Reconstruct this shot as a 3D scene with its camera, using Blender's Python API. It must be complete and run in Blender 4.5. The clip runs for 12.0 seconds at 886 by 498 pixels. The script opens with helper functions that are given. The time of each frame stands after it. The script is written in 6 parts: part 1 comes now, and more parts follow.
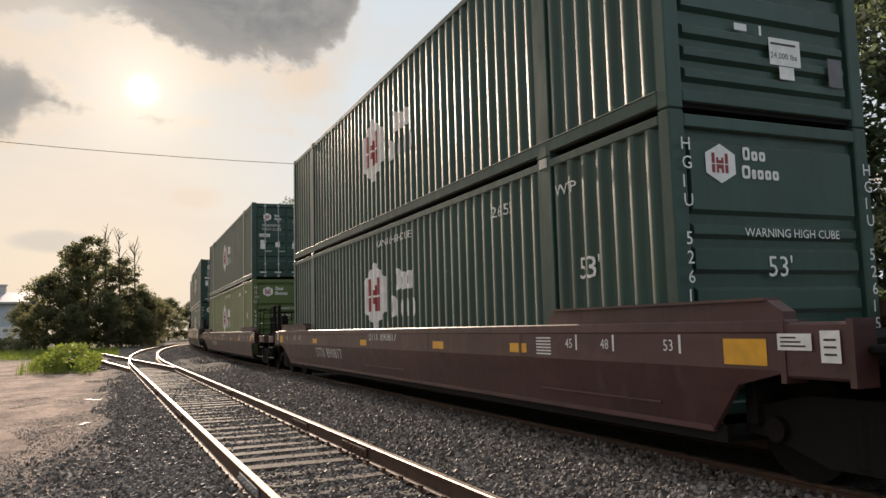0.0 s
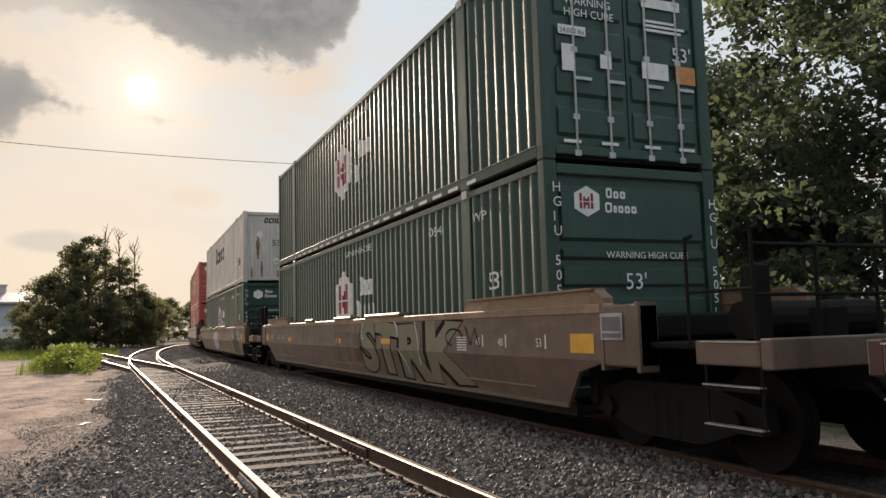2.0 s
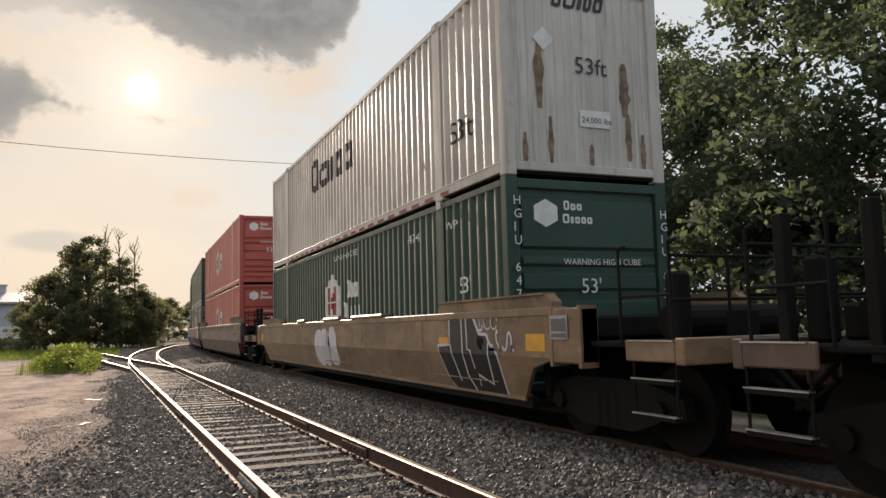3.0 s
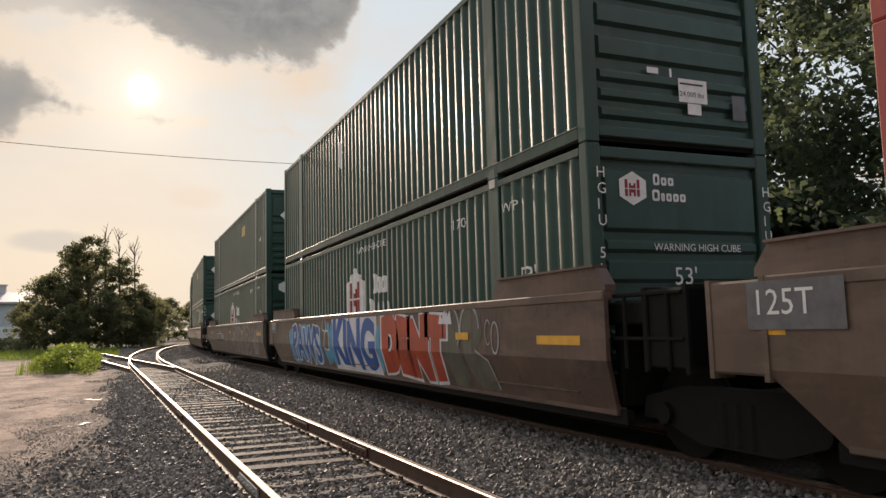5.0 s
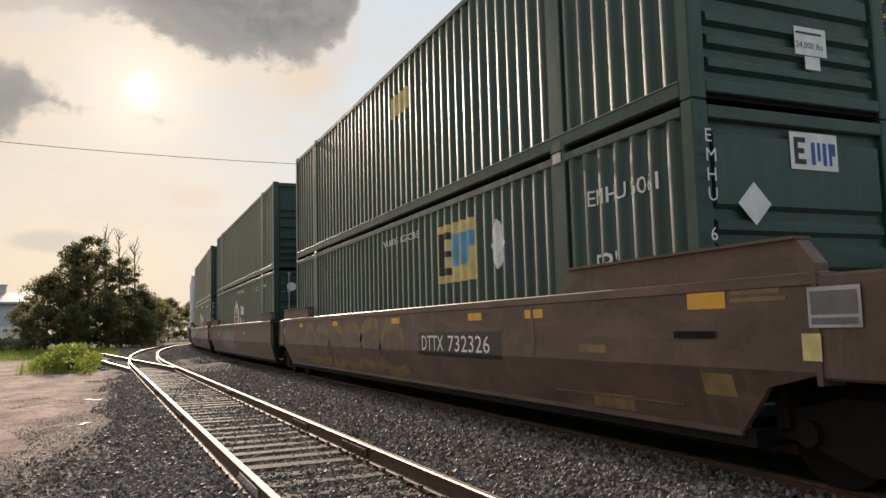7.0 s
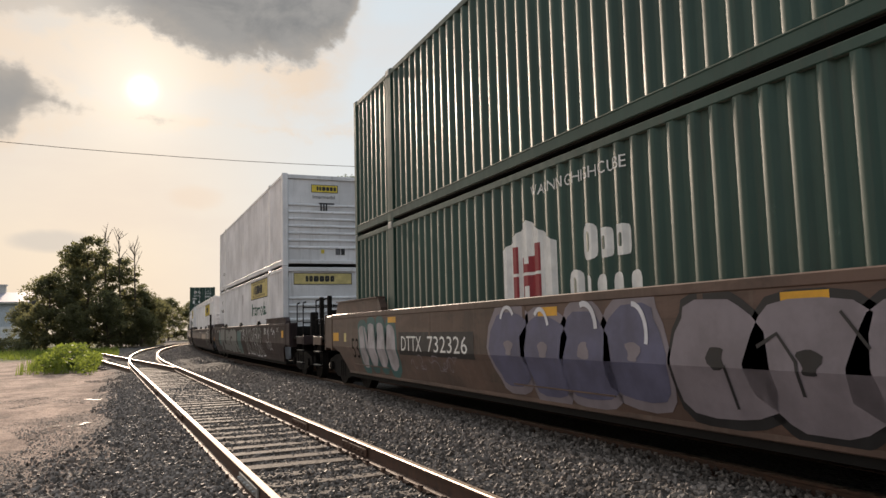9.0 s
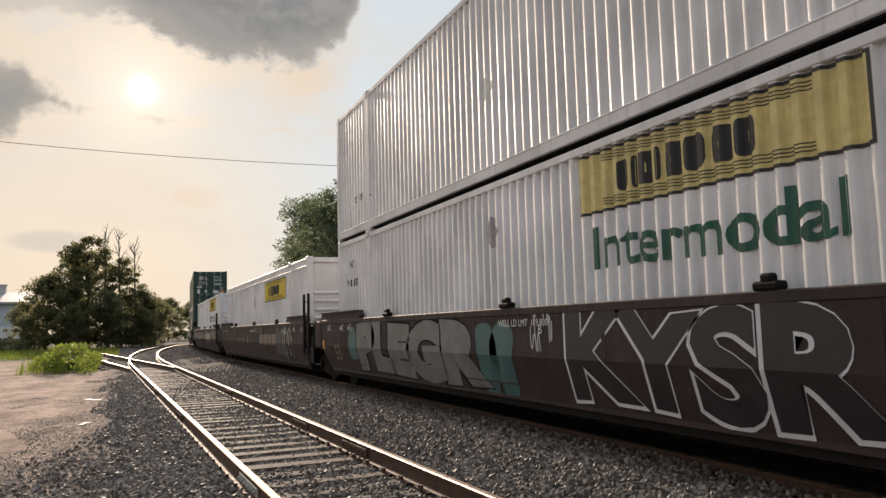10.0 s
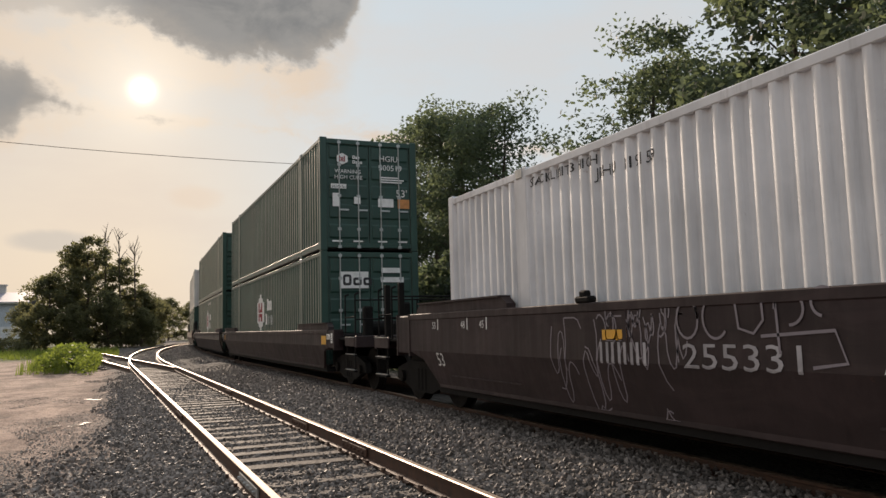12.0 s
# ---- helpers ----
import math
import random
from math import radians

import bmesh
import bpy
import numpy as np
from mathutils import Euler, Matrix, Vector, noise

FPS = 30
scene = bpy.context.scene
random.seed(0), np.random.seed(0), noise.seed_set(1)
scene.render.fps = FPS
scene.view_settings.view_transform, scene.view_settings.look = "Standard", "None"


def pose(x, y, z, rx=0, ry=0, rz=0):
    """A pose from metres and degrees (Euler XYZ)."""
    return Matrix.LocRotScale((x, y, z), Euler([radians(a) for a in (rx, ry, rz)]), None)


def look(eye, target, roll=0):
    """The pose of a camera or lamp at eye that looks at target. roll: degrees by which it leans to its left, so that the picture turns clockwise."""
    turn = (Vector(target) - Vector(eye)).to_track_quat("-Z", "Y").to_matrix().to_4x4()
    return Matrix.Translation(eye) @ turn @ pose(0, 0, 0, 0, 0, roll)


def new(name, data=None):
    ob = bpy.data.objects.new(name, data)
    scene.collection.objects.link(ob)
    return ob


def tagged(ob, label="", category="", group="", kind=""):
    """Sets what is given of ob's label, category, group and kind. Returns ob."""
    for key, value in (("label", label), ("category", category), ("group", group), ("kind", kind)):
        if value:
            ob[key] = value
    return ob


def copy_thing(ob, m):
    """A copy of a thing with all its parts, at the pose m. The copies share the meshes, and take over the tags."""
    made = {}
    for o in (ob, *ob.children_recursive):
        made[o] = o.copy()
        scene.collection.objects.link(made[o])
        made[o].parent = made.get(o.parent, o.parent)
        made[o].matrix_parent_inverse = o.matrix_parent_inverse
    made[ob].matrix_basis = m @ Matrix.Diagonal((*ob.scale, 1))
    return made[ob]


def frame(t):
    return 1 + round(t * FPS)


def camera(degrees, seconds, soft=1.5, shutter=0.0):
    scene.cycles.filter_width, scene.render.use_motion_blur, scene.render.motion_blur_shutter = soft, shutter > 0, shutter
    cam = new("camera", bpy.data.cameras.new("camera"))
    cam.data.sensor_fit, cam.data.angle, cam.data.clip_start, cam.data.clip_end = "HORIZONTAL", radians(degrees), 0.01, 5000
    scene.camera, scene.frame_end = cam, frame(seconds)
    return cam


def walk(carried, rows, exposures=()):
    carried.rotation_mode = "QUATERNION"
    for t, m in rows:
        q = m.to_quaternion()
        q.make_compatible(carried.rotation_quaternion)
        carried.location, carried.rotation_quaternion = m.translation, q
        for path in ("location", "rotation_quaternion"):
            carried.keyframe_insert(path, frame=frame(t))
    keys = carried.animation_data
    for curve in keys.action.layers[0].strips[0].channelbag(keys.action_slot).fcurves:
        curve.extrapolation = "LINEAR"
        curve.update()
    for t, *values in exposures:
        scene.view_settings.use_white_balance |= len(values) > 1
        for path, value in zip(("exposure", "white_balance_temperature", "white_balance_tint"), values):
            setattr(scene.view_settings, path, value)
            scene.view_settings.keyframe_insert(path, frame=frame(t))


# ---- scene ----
cam = camera(60.4, 12.0)
EYE = Vector((0, 0, 1.32))
YAW, PITCH = radians(23.23), radians(5.76)
AIM = EYE + Vector((math.sin(YAW) * math.cos(PITCH), math.cos(YAW) * math.cos(PITCH), math.sin(PITCH))) * 10
STILL = look(EYE, AIM, -1.508)
walk(cam, [(0.0, STILL), (12.0, STILL)], exposures=[(0.0, 0.25, 6700, 11), (9.6, 0.25, 6700, 11), (10.8, 0.15, 6700, 11), (12.0, 0.12, 6700, 11)])

# ---- sky and sun ----
SUN_AZ, SUN_EL = radians(0.0), radians(16.9)
GLOW_DIR = Vector((0.0237, 0.9566, 0.2906))
SUN_DIR = Vector((math.sin(SUN_AZ) * math.cos(SUN_EL), math.cos(SUN_AZ) * math.cos(SUN_EL), math.sin(SUN_EL)))
# the clouds' edges, across (x / y) and up (z / y)
BIG_CLOUD = ((-0.19, 0.358), (-0.07, 0.380), (0.02, 0.388), (0.05, 0.380), (0.08, 0.363), (0.11, 0.352), (0.15, 0.346), (0.18, 0.346), (0.22, 0.352), (0.25, 0.364), (0.285, 0.385), (0.30, 0.42), (0.315, 0.465), (0.37, 0.56), (0.42, 0.75))
SMALL_TOP = ((-0.18, 0.322), (-0.108, 0.322), (-0.096, 0.308), (-0.077, 0.299), (-0.059, 0.288), (-0.028, 0.274), (-0.01, 0.255))
SMALL_FOOT = ((-0.18, 0.222), (-0.128, 0.230), (-0.115, 0.238), (-0.105, 0.256), (-0.071, 0.266), (-0.027, 0.271), (-0.01, 0.280))
WISP, PEACH = (-0.073, 0.112), (0.089, 0.170)


class Nodes:
    """Short hand for building node trees."""

    def __init__(self, tree):
        self.t = tree
        tree.nodes.clear()

    def add(self, kind, **props):
        n = self.t.nodes.new(kind)
        for k, v in props.items():
            setattr(n, k, v)
        return n

    def link(self, a, b):
        self.t.links.new(a, b)

    def put(self, sock, v):
        if isinstance(v, bpy.types.NodeSocket):
            self.link(v, sock)
        else:
            sock.default_value = v

    def math(self, op, a, b=0.0, c=0.0, clamp=False):
        n = self.add("ShaderNodeMath", operation=op, use_clamp=clamp)
        for s, v in zip(n.inputs, (a, b, c)):
            self.put(s, v)
        return n.outputs[0]

    def mix(self, fac, a, b, blend="MIX"):
        n = self.add("ShaderNodeMix", data_type="RGBA", blend_type=blend)
        self.put(n.inputs[0], fac)
        self.put(n.inputs[6], a if isinstance(a, bpy.types.NodeSocket) else (*a, 1))
        self.put(n.inputs[7], b if isinstance(b, bpy.types.NodeSocket) else (*b, 1))
        return n.outputs[2]

    def ramp(self, v, lo, hi, to0=0.0, to1=1.0):
        n = self.add("ShaderNodeMapRange", interpolation_type="SMOOTHSTEP")
        for s, x in zip(n.inputs[:5], (v, lo, hi, to0, to1)):
            self.put(s, x)
        return n.outputs[0]

    def noise(self, vec, scale, detail=4.0, rough=0.55, dist=0.0):
        n = self.add("ShaderNodeTexNoise")
        if vec is not None:
            self.link(vec, n.inputs["Vector"])
        for k, v in (("Scale", scale), ("Detail", detail), ("Roughness", rough), ("Distortion", dist)):
            n.inputs[k].default_value = v
        return n.outputs["Fac"]

    def scaled(self, vec, s):
        n = self.add("ShaderNodeVectorMath", operation="MULTIPLY")
        self.put(n.inputs[0], vec)
        n.inputs[1].default_value = s
        return n.outputs[0]


def build_world():
    world = bpy.data.worlds.new("sky")
    scene.world = world
    world.use_nodes = True
    n = Nodes(world.node_tree)
    sky = n.add("ShaderNodeTexSky", sky_type="NISHITA", sun_disc=False, sun_elevation=SUN_EL, sun_rotation=SUN_AZ,
                air_density=1.0, dust_density=2.5, ozone_density=1.0)
    d = n.add("ShaderNodeTexCoord").outputs["Generated"]
    sep = n.add("ShaderNodeSeparateXYZ")
    n.link(d, sep.inputs[0])
    y = n.math("MAXIMUM", sep.outputs[1], 0.08)
    a, b = n.math("DIVIDE", sep.outputs[0], y), n.math("DIVIDE", sep.outputs[2], y)
    # broken noise that frays the clouds' edges
    warp = n.noise(n.scaled(d, (1, 1, 1.5)), 11.0, 8.0, 0.60, 0.35)
    fine = n.noise(n.scaled(d, (1, 1, 1.5)), 34.0, 6.0, 0.65, 0.3)
    fray = n.math("ADD", n.math("MULTIPLY", n.math("SUBTRACT", warp, 0.5), 0.105), n.math("MULTIPLY", n.math("SUBTRACT", fine, 0.5), 0.040))

    def edge(points, lo=-0.4, hi=0.6, top=0.8):
        """Height of a cloud's edge over the sky's width, through a few points."""
        node = n.add("ShaderNodeValToRGB")
        el = node.color_ramp.elements
        while len(el) > 1:
            el.remove(el[-1])
        for k, (u, v) in enumerate(points):
            e = el[0] if k == 0 else el.new((u - lo) / (hi - lo))
            e.position = (u - lo) / (hi - lo)
            e.color = (v / top, v / top, v / top, 1)
        n.link(n.math("DIVIDE", n.math("SUBTRACT", a, lo), hi - lo), node.inputs[0])
        return n.math("MULTIPLY", node.outputs[0], top)

    big = n.math("SUBTRACT", b, edge(BIG_CLOUD))
    big = n.math("MINIMUM", big, n.math("SUBTRACT", 0.66, b))
    small = n.math("MINIMUM", n.math("SUBTRACT", edge(SMALL_TOP), b), n.math("SUBTRACT", b, edge(SMALL_FOOT)))
    big, small = n.math("ADD", big, fray), n.math("ADD", small, n.math("MULTIPLY", fray, 0.8))

    def blob(ca, cb, ra, rb):
        q = n.math("ADD", n.math("POWER", n.math("ABSOLUTE", n.math("DIVIDE", n.math("SUBTRACT", a, ca), ra)), 2.0),
                   n.math("POWER", n.math("ABSOLUTE", n.math("DIVIDE", n.math("SUBTRACT", b, cb), rb)), 2.0))
        return n.ramp(n.math("ADD", n.math("SUBTRACT", 1.0, q), n.math("MULTIPLY", fray, 9.0)), 0.0, 0.9)

    wisp = blob(WISP[0], WISP[1], 0.055, 0.016)
    peach = blob(PEACH[0], PEACH[1], 0.042, 0.020)
    thick = n.ramp(a, -0.08, 0.05, 0.35, 1.0)
    body = n.math("MAXIMUM", n.math("MULTIPLY", n.ramp(big, 0.002, 0.026), thick), n.ramp(small, -0.004, 0.022))
    rim_big = n.math("MULTIPLY", n.ramp(big, -0.115, -0.01), n.ramp(a, 0.36, 0.22))
    rim = n.math("MAXIMUM", rim_big, n.ramp(small, -0.030, 0.0))
    rim = n.math("MULTIPLY", rim, n.math("SUBTRACT", 1.0, body))
    # glow of the veiled sun
    dot = n.add("ShaderNodeVectorMath", operation="DOT_PRODUCT")
    n.link(d, dot.inputs[0])
    dot.inputs[1].default_value = GLOW_DIR
    c = n.math("MAXIMUM", dot.outputs["Value"], 0.0)
    disc = n.math("POWER", c, 15000.0)
    halo = n.math("POWER", c, 650.0)
    wide = n.math("POWER", c, 22.0)
    veil = n.ramp(n.noise(n.scaled(d, (1, 1, 3.0)), 3.2, 6.0, 0.6), 0.42, 0.72)
    up = n.ramp(sep.outputs[2], 0.02, 0.5)
    east = n.ramp(a, -0.02, 0.38)
    pale = n.mix(up, (5.9, 5.2, 4.4), (4.6, 5.05, 5.35))
    pale = n.mix(n.math("MULTIPLY", east, 0.75), pale, (5.5, 6.4, 7.1))
    base = n.mix(0.97, sky.outputs[0], pale)
    base = n.mix(n.math("MULTIPLY", veil, 0.3), base, (6.4, 5.5, 4.9))
    lit = n.mix(n.math("POWER", c, 60.0), (6.4, 5.2, 4.1), (7.6, 6.7, 5.6))
    base = n.mix(n.math("MULTIPLY", rim, n.ramp(warp, 0.34, 0.60, 0.35, 0.95)), base, lit)
    base = n.mix(n.math("MULTIPLY", wisp, 0.40), base, (3.7, 3.8, 3.9))
    base = n.mix(n.math("MULTIPLY", peach, 0.35), base, (7.2, 5.6, 4.2))
    grey = n.mix(n.ramp(warp, 0.36, 0.64), (1.75, 1.78, 1.80), (2.65, 2.60, 2.52))
    grey = n.mix(n.ramp(n.math("MAXIMUM", big, small), 0.055, 0.005), grey, (3.6, 3.3, 2.95))
    base = n.mix(n.math("MULTIPLY", body, 0.95), base, grey)
    # the sky away from the sun is dimmer
    base = n.mix(n.ramp(sep.outputs[1], 0.25, -0.6), base, n.mix(1.0, base, (0.88, 0.92, 0.98), "MULTIPLY"))
    glow = n.math("ADD", n.math("MULTIPLY", disc, 8.0), n.math("ADD", n.math("MULTIPLY", halo, 1.6), n.math("MULTIPLY", wide, 0.06)))
    glow = n.math("MULTIPLY", glow, n.math("SUBTRACT", 1.0, n.math("MULTIPLY", body, 0.9)))
    tint = n.add("ShaderNodeVectorMath", operation="SCALE")
    tint.inputs[0].default_value = (1.0, 0.86, 0.68)
    n.link(glow, tint.inputs["Scale"])
    add = n.add("ShaderNodeVectorMath", operation="ADD")
    n.link(base, add.inputs[0])
    n.link(tint.outputs[0], add.inputs[1])
    bg = n.add("ShaderNodeBackground")
    n.link(add.outputs[0], bg.inputs[0])
    bg.inputs[1].default_value = 0.105
    n.link(bg.outputs[0], n.add("ShaderNodeOutputWorld").inputs[0])


build_world()
sun = new("sun", bpy.data.lights.new("sun", "SUN"))
sun.data.energy, sun.data.angle, sun.data.color = 4.6, radians(2.8), (1.0, 0.82, 0.66)
sun.matrix_world = look(SUN_DIR * 50, (0, 0, 0))
scene.view_settings.exposure = 0.0


# ---- materials ----
def material(name):
    m = bpy.data.materials.new(name)
    m.use_nodes = True
    n = Nodes(m.node_tree)
    out = n.add("ShaderNodeOutputMaterial")
    sh = n.add("ShaderNodeBsdfPrincipled")
    n.link(sh.outputs[0], out.inputs[0])
    pos = n.add("ShaderNodeTexCoord").outputs["Object"]
    return m, n, sh, pos


def bump(n, sh, height, strength, dist):
    b = n.add("ShaderNodeBump")
    b.inputs["Strength"].default_value, b.inputs["Distance"].default_value = strength, dist
    n.link(height, b.inputs["Height"])
    n.link(b.outputs[0], sh.inputs["Normal"])


def dark(c, k):
    return tuple(x * k for x in c)


def paint(name, color, rough=0.45, dirt=0.35, rust=0.15, dirt_color=(0.09, 0.075, 0.06), coat=0.22, haze_sheen=0.30, wear=0.0):
    """Weathered steel paint: faded patches, vertical dirt runs, specks of rust."""
    m, n, sh, pos = material(name)
    info = n.add("ShaderNodeObjectInfo").outputs["Random"]
    off = n.add("ShaderNodeVectorMath", operation="ADD")
    n.link(pos, off.inputs[0])
    comb = n.add("ShaderNodeCombineXYZ")
    n.link(n.math("MULTIPLY", info, 37.0), comb.inputs[1])
    n.link(comb.outputs[0], off.inputs[1])
    p = off.outputs[0]
    fade = n.noise(p, 0.7, 5.0, 0.6)
    col = n.mix(n.ramp(fade, 0.3, 0.75), dark(color, 0.82), tuple(min(1, x * 1.14 + 0.006) for x in color))
    if wear:
        # scuffed and rusted fields, long rub marks, soot
        blot = n.noise(n.scaled(p, (1, 0.55, 1.3)), 1.5, 7.0, 0.66, 0.6)
        col = n.mix(n.math("MULTIPLY", n.ramp(blot, 0.50, 0.63), 0.55 * wear), col, tuple(min(1, x * 1.75 + 0.01) for x in color))
        col = n.mix(n.math("MULTIPLY", n.ramp(blot, 0.47, 0.36), 0.75 * wear), col, dark(color, 0.42))
        rub = n.noise(n.scaled(p, (1, 0.25, 7.0)), 1.8, 5.0, 0.6)
        col = n.mix(n.math("MULTIPLY", n.ramp(rub, 0.56, 0.70), 0.4 * wear), col, dark(color, 0.5))
    runs = n.noise(n.scaled(p, (5.0, 5.0, 0.35)), 1.6, 6.0, 0.65)
    col = n.mix(n.math("MULTIPLY", n.ramp(runs, 0.5, 0.78), dirt), col, dirt_color)
    specks = n.noise(p, 9.0, 6.0, 0.7)
    col = n.mix(n.math("MULTIPLY", n.ramp(specks, 0.66, 0.74), rust), col, (0.16, 0.06, 0.025))
    n.link(col, sh.inputs["Base Color"])
    n.link(n.ramp(runs, 0.2, 0.8, rough - 0.10, rough + 0.15), sh.inputs["Roughness"])
    sh.inputs["Coat Weight"].default_value, sh.inputs["Coat Roughness"].default_value = coat, 0.34
    # warm sheen brightens grazing sides, standing in for haze along the train
    sh.inputs["Sheen Weight"].default_value, sh.inputs["Sheen Roughness"].default_value = haze_sheen, 0.42
    sh.inputs["Sheen Tint"].default_value = (1.0, 0.92, 0.80, 1)
    bump(n, sh, n.noise(p, 3.0, 5.0, 0.6), 0.25, 0.012)
    return m


def plain(name, color, rough=0.6, metal=0.0, vary=0.2, scale=6.0, gloss=0.5):
    m, n, sh, pos = material(name)
    f = n.noise(pos, scale, 5.0, 0.6)
    n.link(n.mix(n.ramp(f, 0.3, 0.7), dark(color, 1 - vary), tuple(min(1, c * (1 + vary)) for c in color)), sh.inputs["Base Color"])
    sh.inputs["Metallic"].default_value, sh.inputs["Specular IOR Level"].default_value = metal, gloss
    n.link(n.ramp(f, 0.2, 0.8, max(0.05, rough - 0.1), min(1, rough + 0.1)), sh.inputs["Roughness"])
    bump(n, sh, f, 0.2, 0.01)
    return m


def ground_material():
    """Packed dirt yard beside dark ballast, with grass farther off."""
    m, n, sh, pos = material("dirt_and_gravel")
    sep = n.add("ShaderNodeSeparateXYZ")
    n.link(pos, sep.inputs[0])
    x, y = sep.outputs[0], sep.outputs[1]
    edge = n.math("ADD", x, n.math("MULTIPLY", n.math("SUBTRACT", n.noise(pos, 0.5, 4.0), 0.5), 1.6))
    patch = n.noise(n.scaled(pos, (1.3, 0.5, 1.0)), 0.9, 7.0, 0.68)
    grit = n.noise(pos, 38.0, 3.0, 0.7)
    vor = n.add("ShaderNodeTexVoronoi", feature="F1")
    n.link(pos, vor.inputs["Vector"])
    vor.inputs["Scale"].default_value = 15.0
    dirt = n.mix(n.ramp(patch, 0.38, 0.62), (0.25, 0.172, 0.140), (0.56, 0.40, 0.325))
    dirt = n.mix(n.math("MULTIPLY", n.ramp(n.noise(n.scaled(pos, (0.5, 1.6, 1.0)), 0.8, 5.0, 0.65), 0.5, 0.66), 0.6), dirt, (0.095, 0.074, 0.064))
    dirt = n.mix(n.math("MULTIPLY", n.ramp(grit, 0.48, 0.66), 0.7), dirt, (0.42, 0.36, 0.31))
    dirt = n.mix(n.math("MULTIPLY", n.ramp(n.noise(pos, 11.0, 5.0, 0.7), 0.5, 0.68), 0.65), dirt, (0.07, 0.052, 0.045))
    stone = n.mix(n.ramp(grit, 0.35, 0.7), (0.055, 0.050, 0.047), (0.21, 0.195, 0.18))
    near = n.math("MULTIPLY", n.ramp(n.math("ADD", y, n.math("MULTIPLY", x, -1.5)), 17.0, 8.0), 0.7)
    col = n.mix(n.math("MAXIMUM", n.ramp(edge, -0.9, 0.45), near), dirt, stone)
    green = n.mix(n.ramp(n.noise(pos, 3.0, 5.0), 0.35, 0.7), (0.035, 0.055, 0.018), (0.10, 0.13, 0.04))
    far = n.math("ADD", y, n.math("MULTIPLY", n.noise(pos, 0.2, 4.0), 24.0))
    grass = n.math("MULTIPLY", n.ramp(far, 64.0, 76.0), n.ramp(x, 1.0, -3.0))
    right = n.ramp(n.math("ADD", x, n.math("MULTIPLY", n.noise(pos, 0.4), 2.0)), 12.5, 14.5)
    col = n.mix(n.math("MAXIMUM", grass, n.math("MULTIPLY", right, n.ramp(y, 300.0, 100.0))), col, green)
    n.link(col, sh.inputs["Base Color"])
    sh.inputs["Roughness"].default_value, sh.inputs["Specular IOR Level"].default_value = 0.95, 0.12
    h = n.math("ADD", n.math("MULTIPLY", grit, 0.5), n.math("MULTIPLY", vor.outputs["Distance"], 0.7))
    h = n.math("ADD", h, n.math("MULTIPLY", n.noise(n.scaled(pos, (1.0, 0.45, 1.0)), 3.2, 4.0, 0.6), 2.2))
    bump(n, sh, h, 1.0, 0.045)
    return m


def stone_material(name, lo, hi):
    m, n, sh, pos = material(name)
    r = n.add("ShaderNodeNewGeometry").outputs["Random Per Island"]
    g = n.noise(pos, 60.0, 3.0)
    col = n.mix(n.math("POWER", r, 1.6), lo, hi)
    col = n.mix(n.math("MULTIPLY", g, 0.4), col, (0.09, 0.07, 0.055))
    n.link(col, sh.inputs["Base Color"])
    n.link(n.ramp(r, 0.0, 1.0, 0.6, 0.9), sh.inputs["Roughness"])
    sh.inputs["Specular IOR Level"].default_value = 0.28
    bump(n, sh, g, 0.3, 0.004)
    return m


def wood_material():
    m, n, sh, pos = material("weathered_tie_wood")
    info = n.add("ShaderNodeObjectInfo").outputs["Random"]
    grain = n.noise(n.scaled(pos, (1.2, 26.0, 26.0)), 1.5, 6.0, 0.65)
    col = n.mix(n.ramp(grain, 0.3, 0.7), (0.034, 0.026, 0.021), (0.135, 0.100, 0.078))
    col = n.mix(n.math("MULTIPLY", info, 0.55), col, (0.055, 0.040, 0.032))
    n.link(col, sh.inputs["Base Color"])
    sh.inputs["Roughness"].default_value = 0.8
    bump(n, sh, grain, 0.8, 0.012)
    return m


def leaf_material(name, lo, hi, thin=0.45):
    m, n, sh, pos = material(name)
    r = n.add("ShaderNodeNewGeometry").outputs["Random Per Island"]
    big = n.noise(pos, 0.6, 3.0)
    n.link(n.mix(n.math("MULTIPLY", n.math("ADD", r, big), 0.55), lo, hi), sh.inputs["Base Color"])
    sh.inputs["Roughness"].default_value = 0.55
    tr = n.add("ShaderNodeBsdfTranslucent")
    n.link(n.mix(r, dark(hi, 0.9), (hi[0] * 1.6, hi[1] * 1.5, hi[2])), tr.inputs[0])
    mixer = n.add("ShaderNodeMixShader")
    mixer.inputs[0].default_value = thin
    n.link(sh.outputs[0], mixer.inputs[1])
    n.link(tr.outputs[0], mixer.inputs[2])
    out = [q for q in n.t.nodes if q.type == "OUTPUT_MATERIAL"][0]
    n.link(mixer.outputs[0], out.inputs[0])
    return m


GREEN = paint("dark_green_paint", (0.012, 0.056, 0.041), 0.47, coat=0.05)
OLIVE = paint("olive_green_paint", (0.10, 0.145, 0.042), 0.45, coat=0.08)
RED = paint("faded_red_paint", (0.47, 0.085, 0.065), 0.45)
WHITE = paint("white_container_paint", (0.74, 0.74, 0.76), 0.5, 0.3, 0.3, coat=0.06, haze_sheen=0.0)
CREAM = paint("stained_white_paint", (0.62, 0.59, 0.55), 0.5, 0.55, 0.7, (0.16, 0.13, 0.10))
MAROON = paint("maroon_car_paint", (0.070, 0.026, 0.025), 0.5, 0.55, 0.6, (0.11, 0.075, 0.062), coat=0.1, haze_sheen=0.12, wear=0.6)
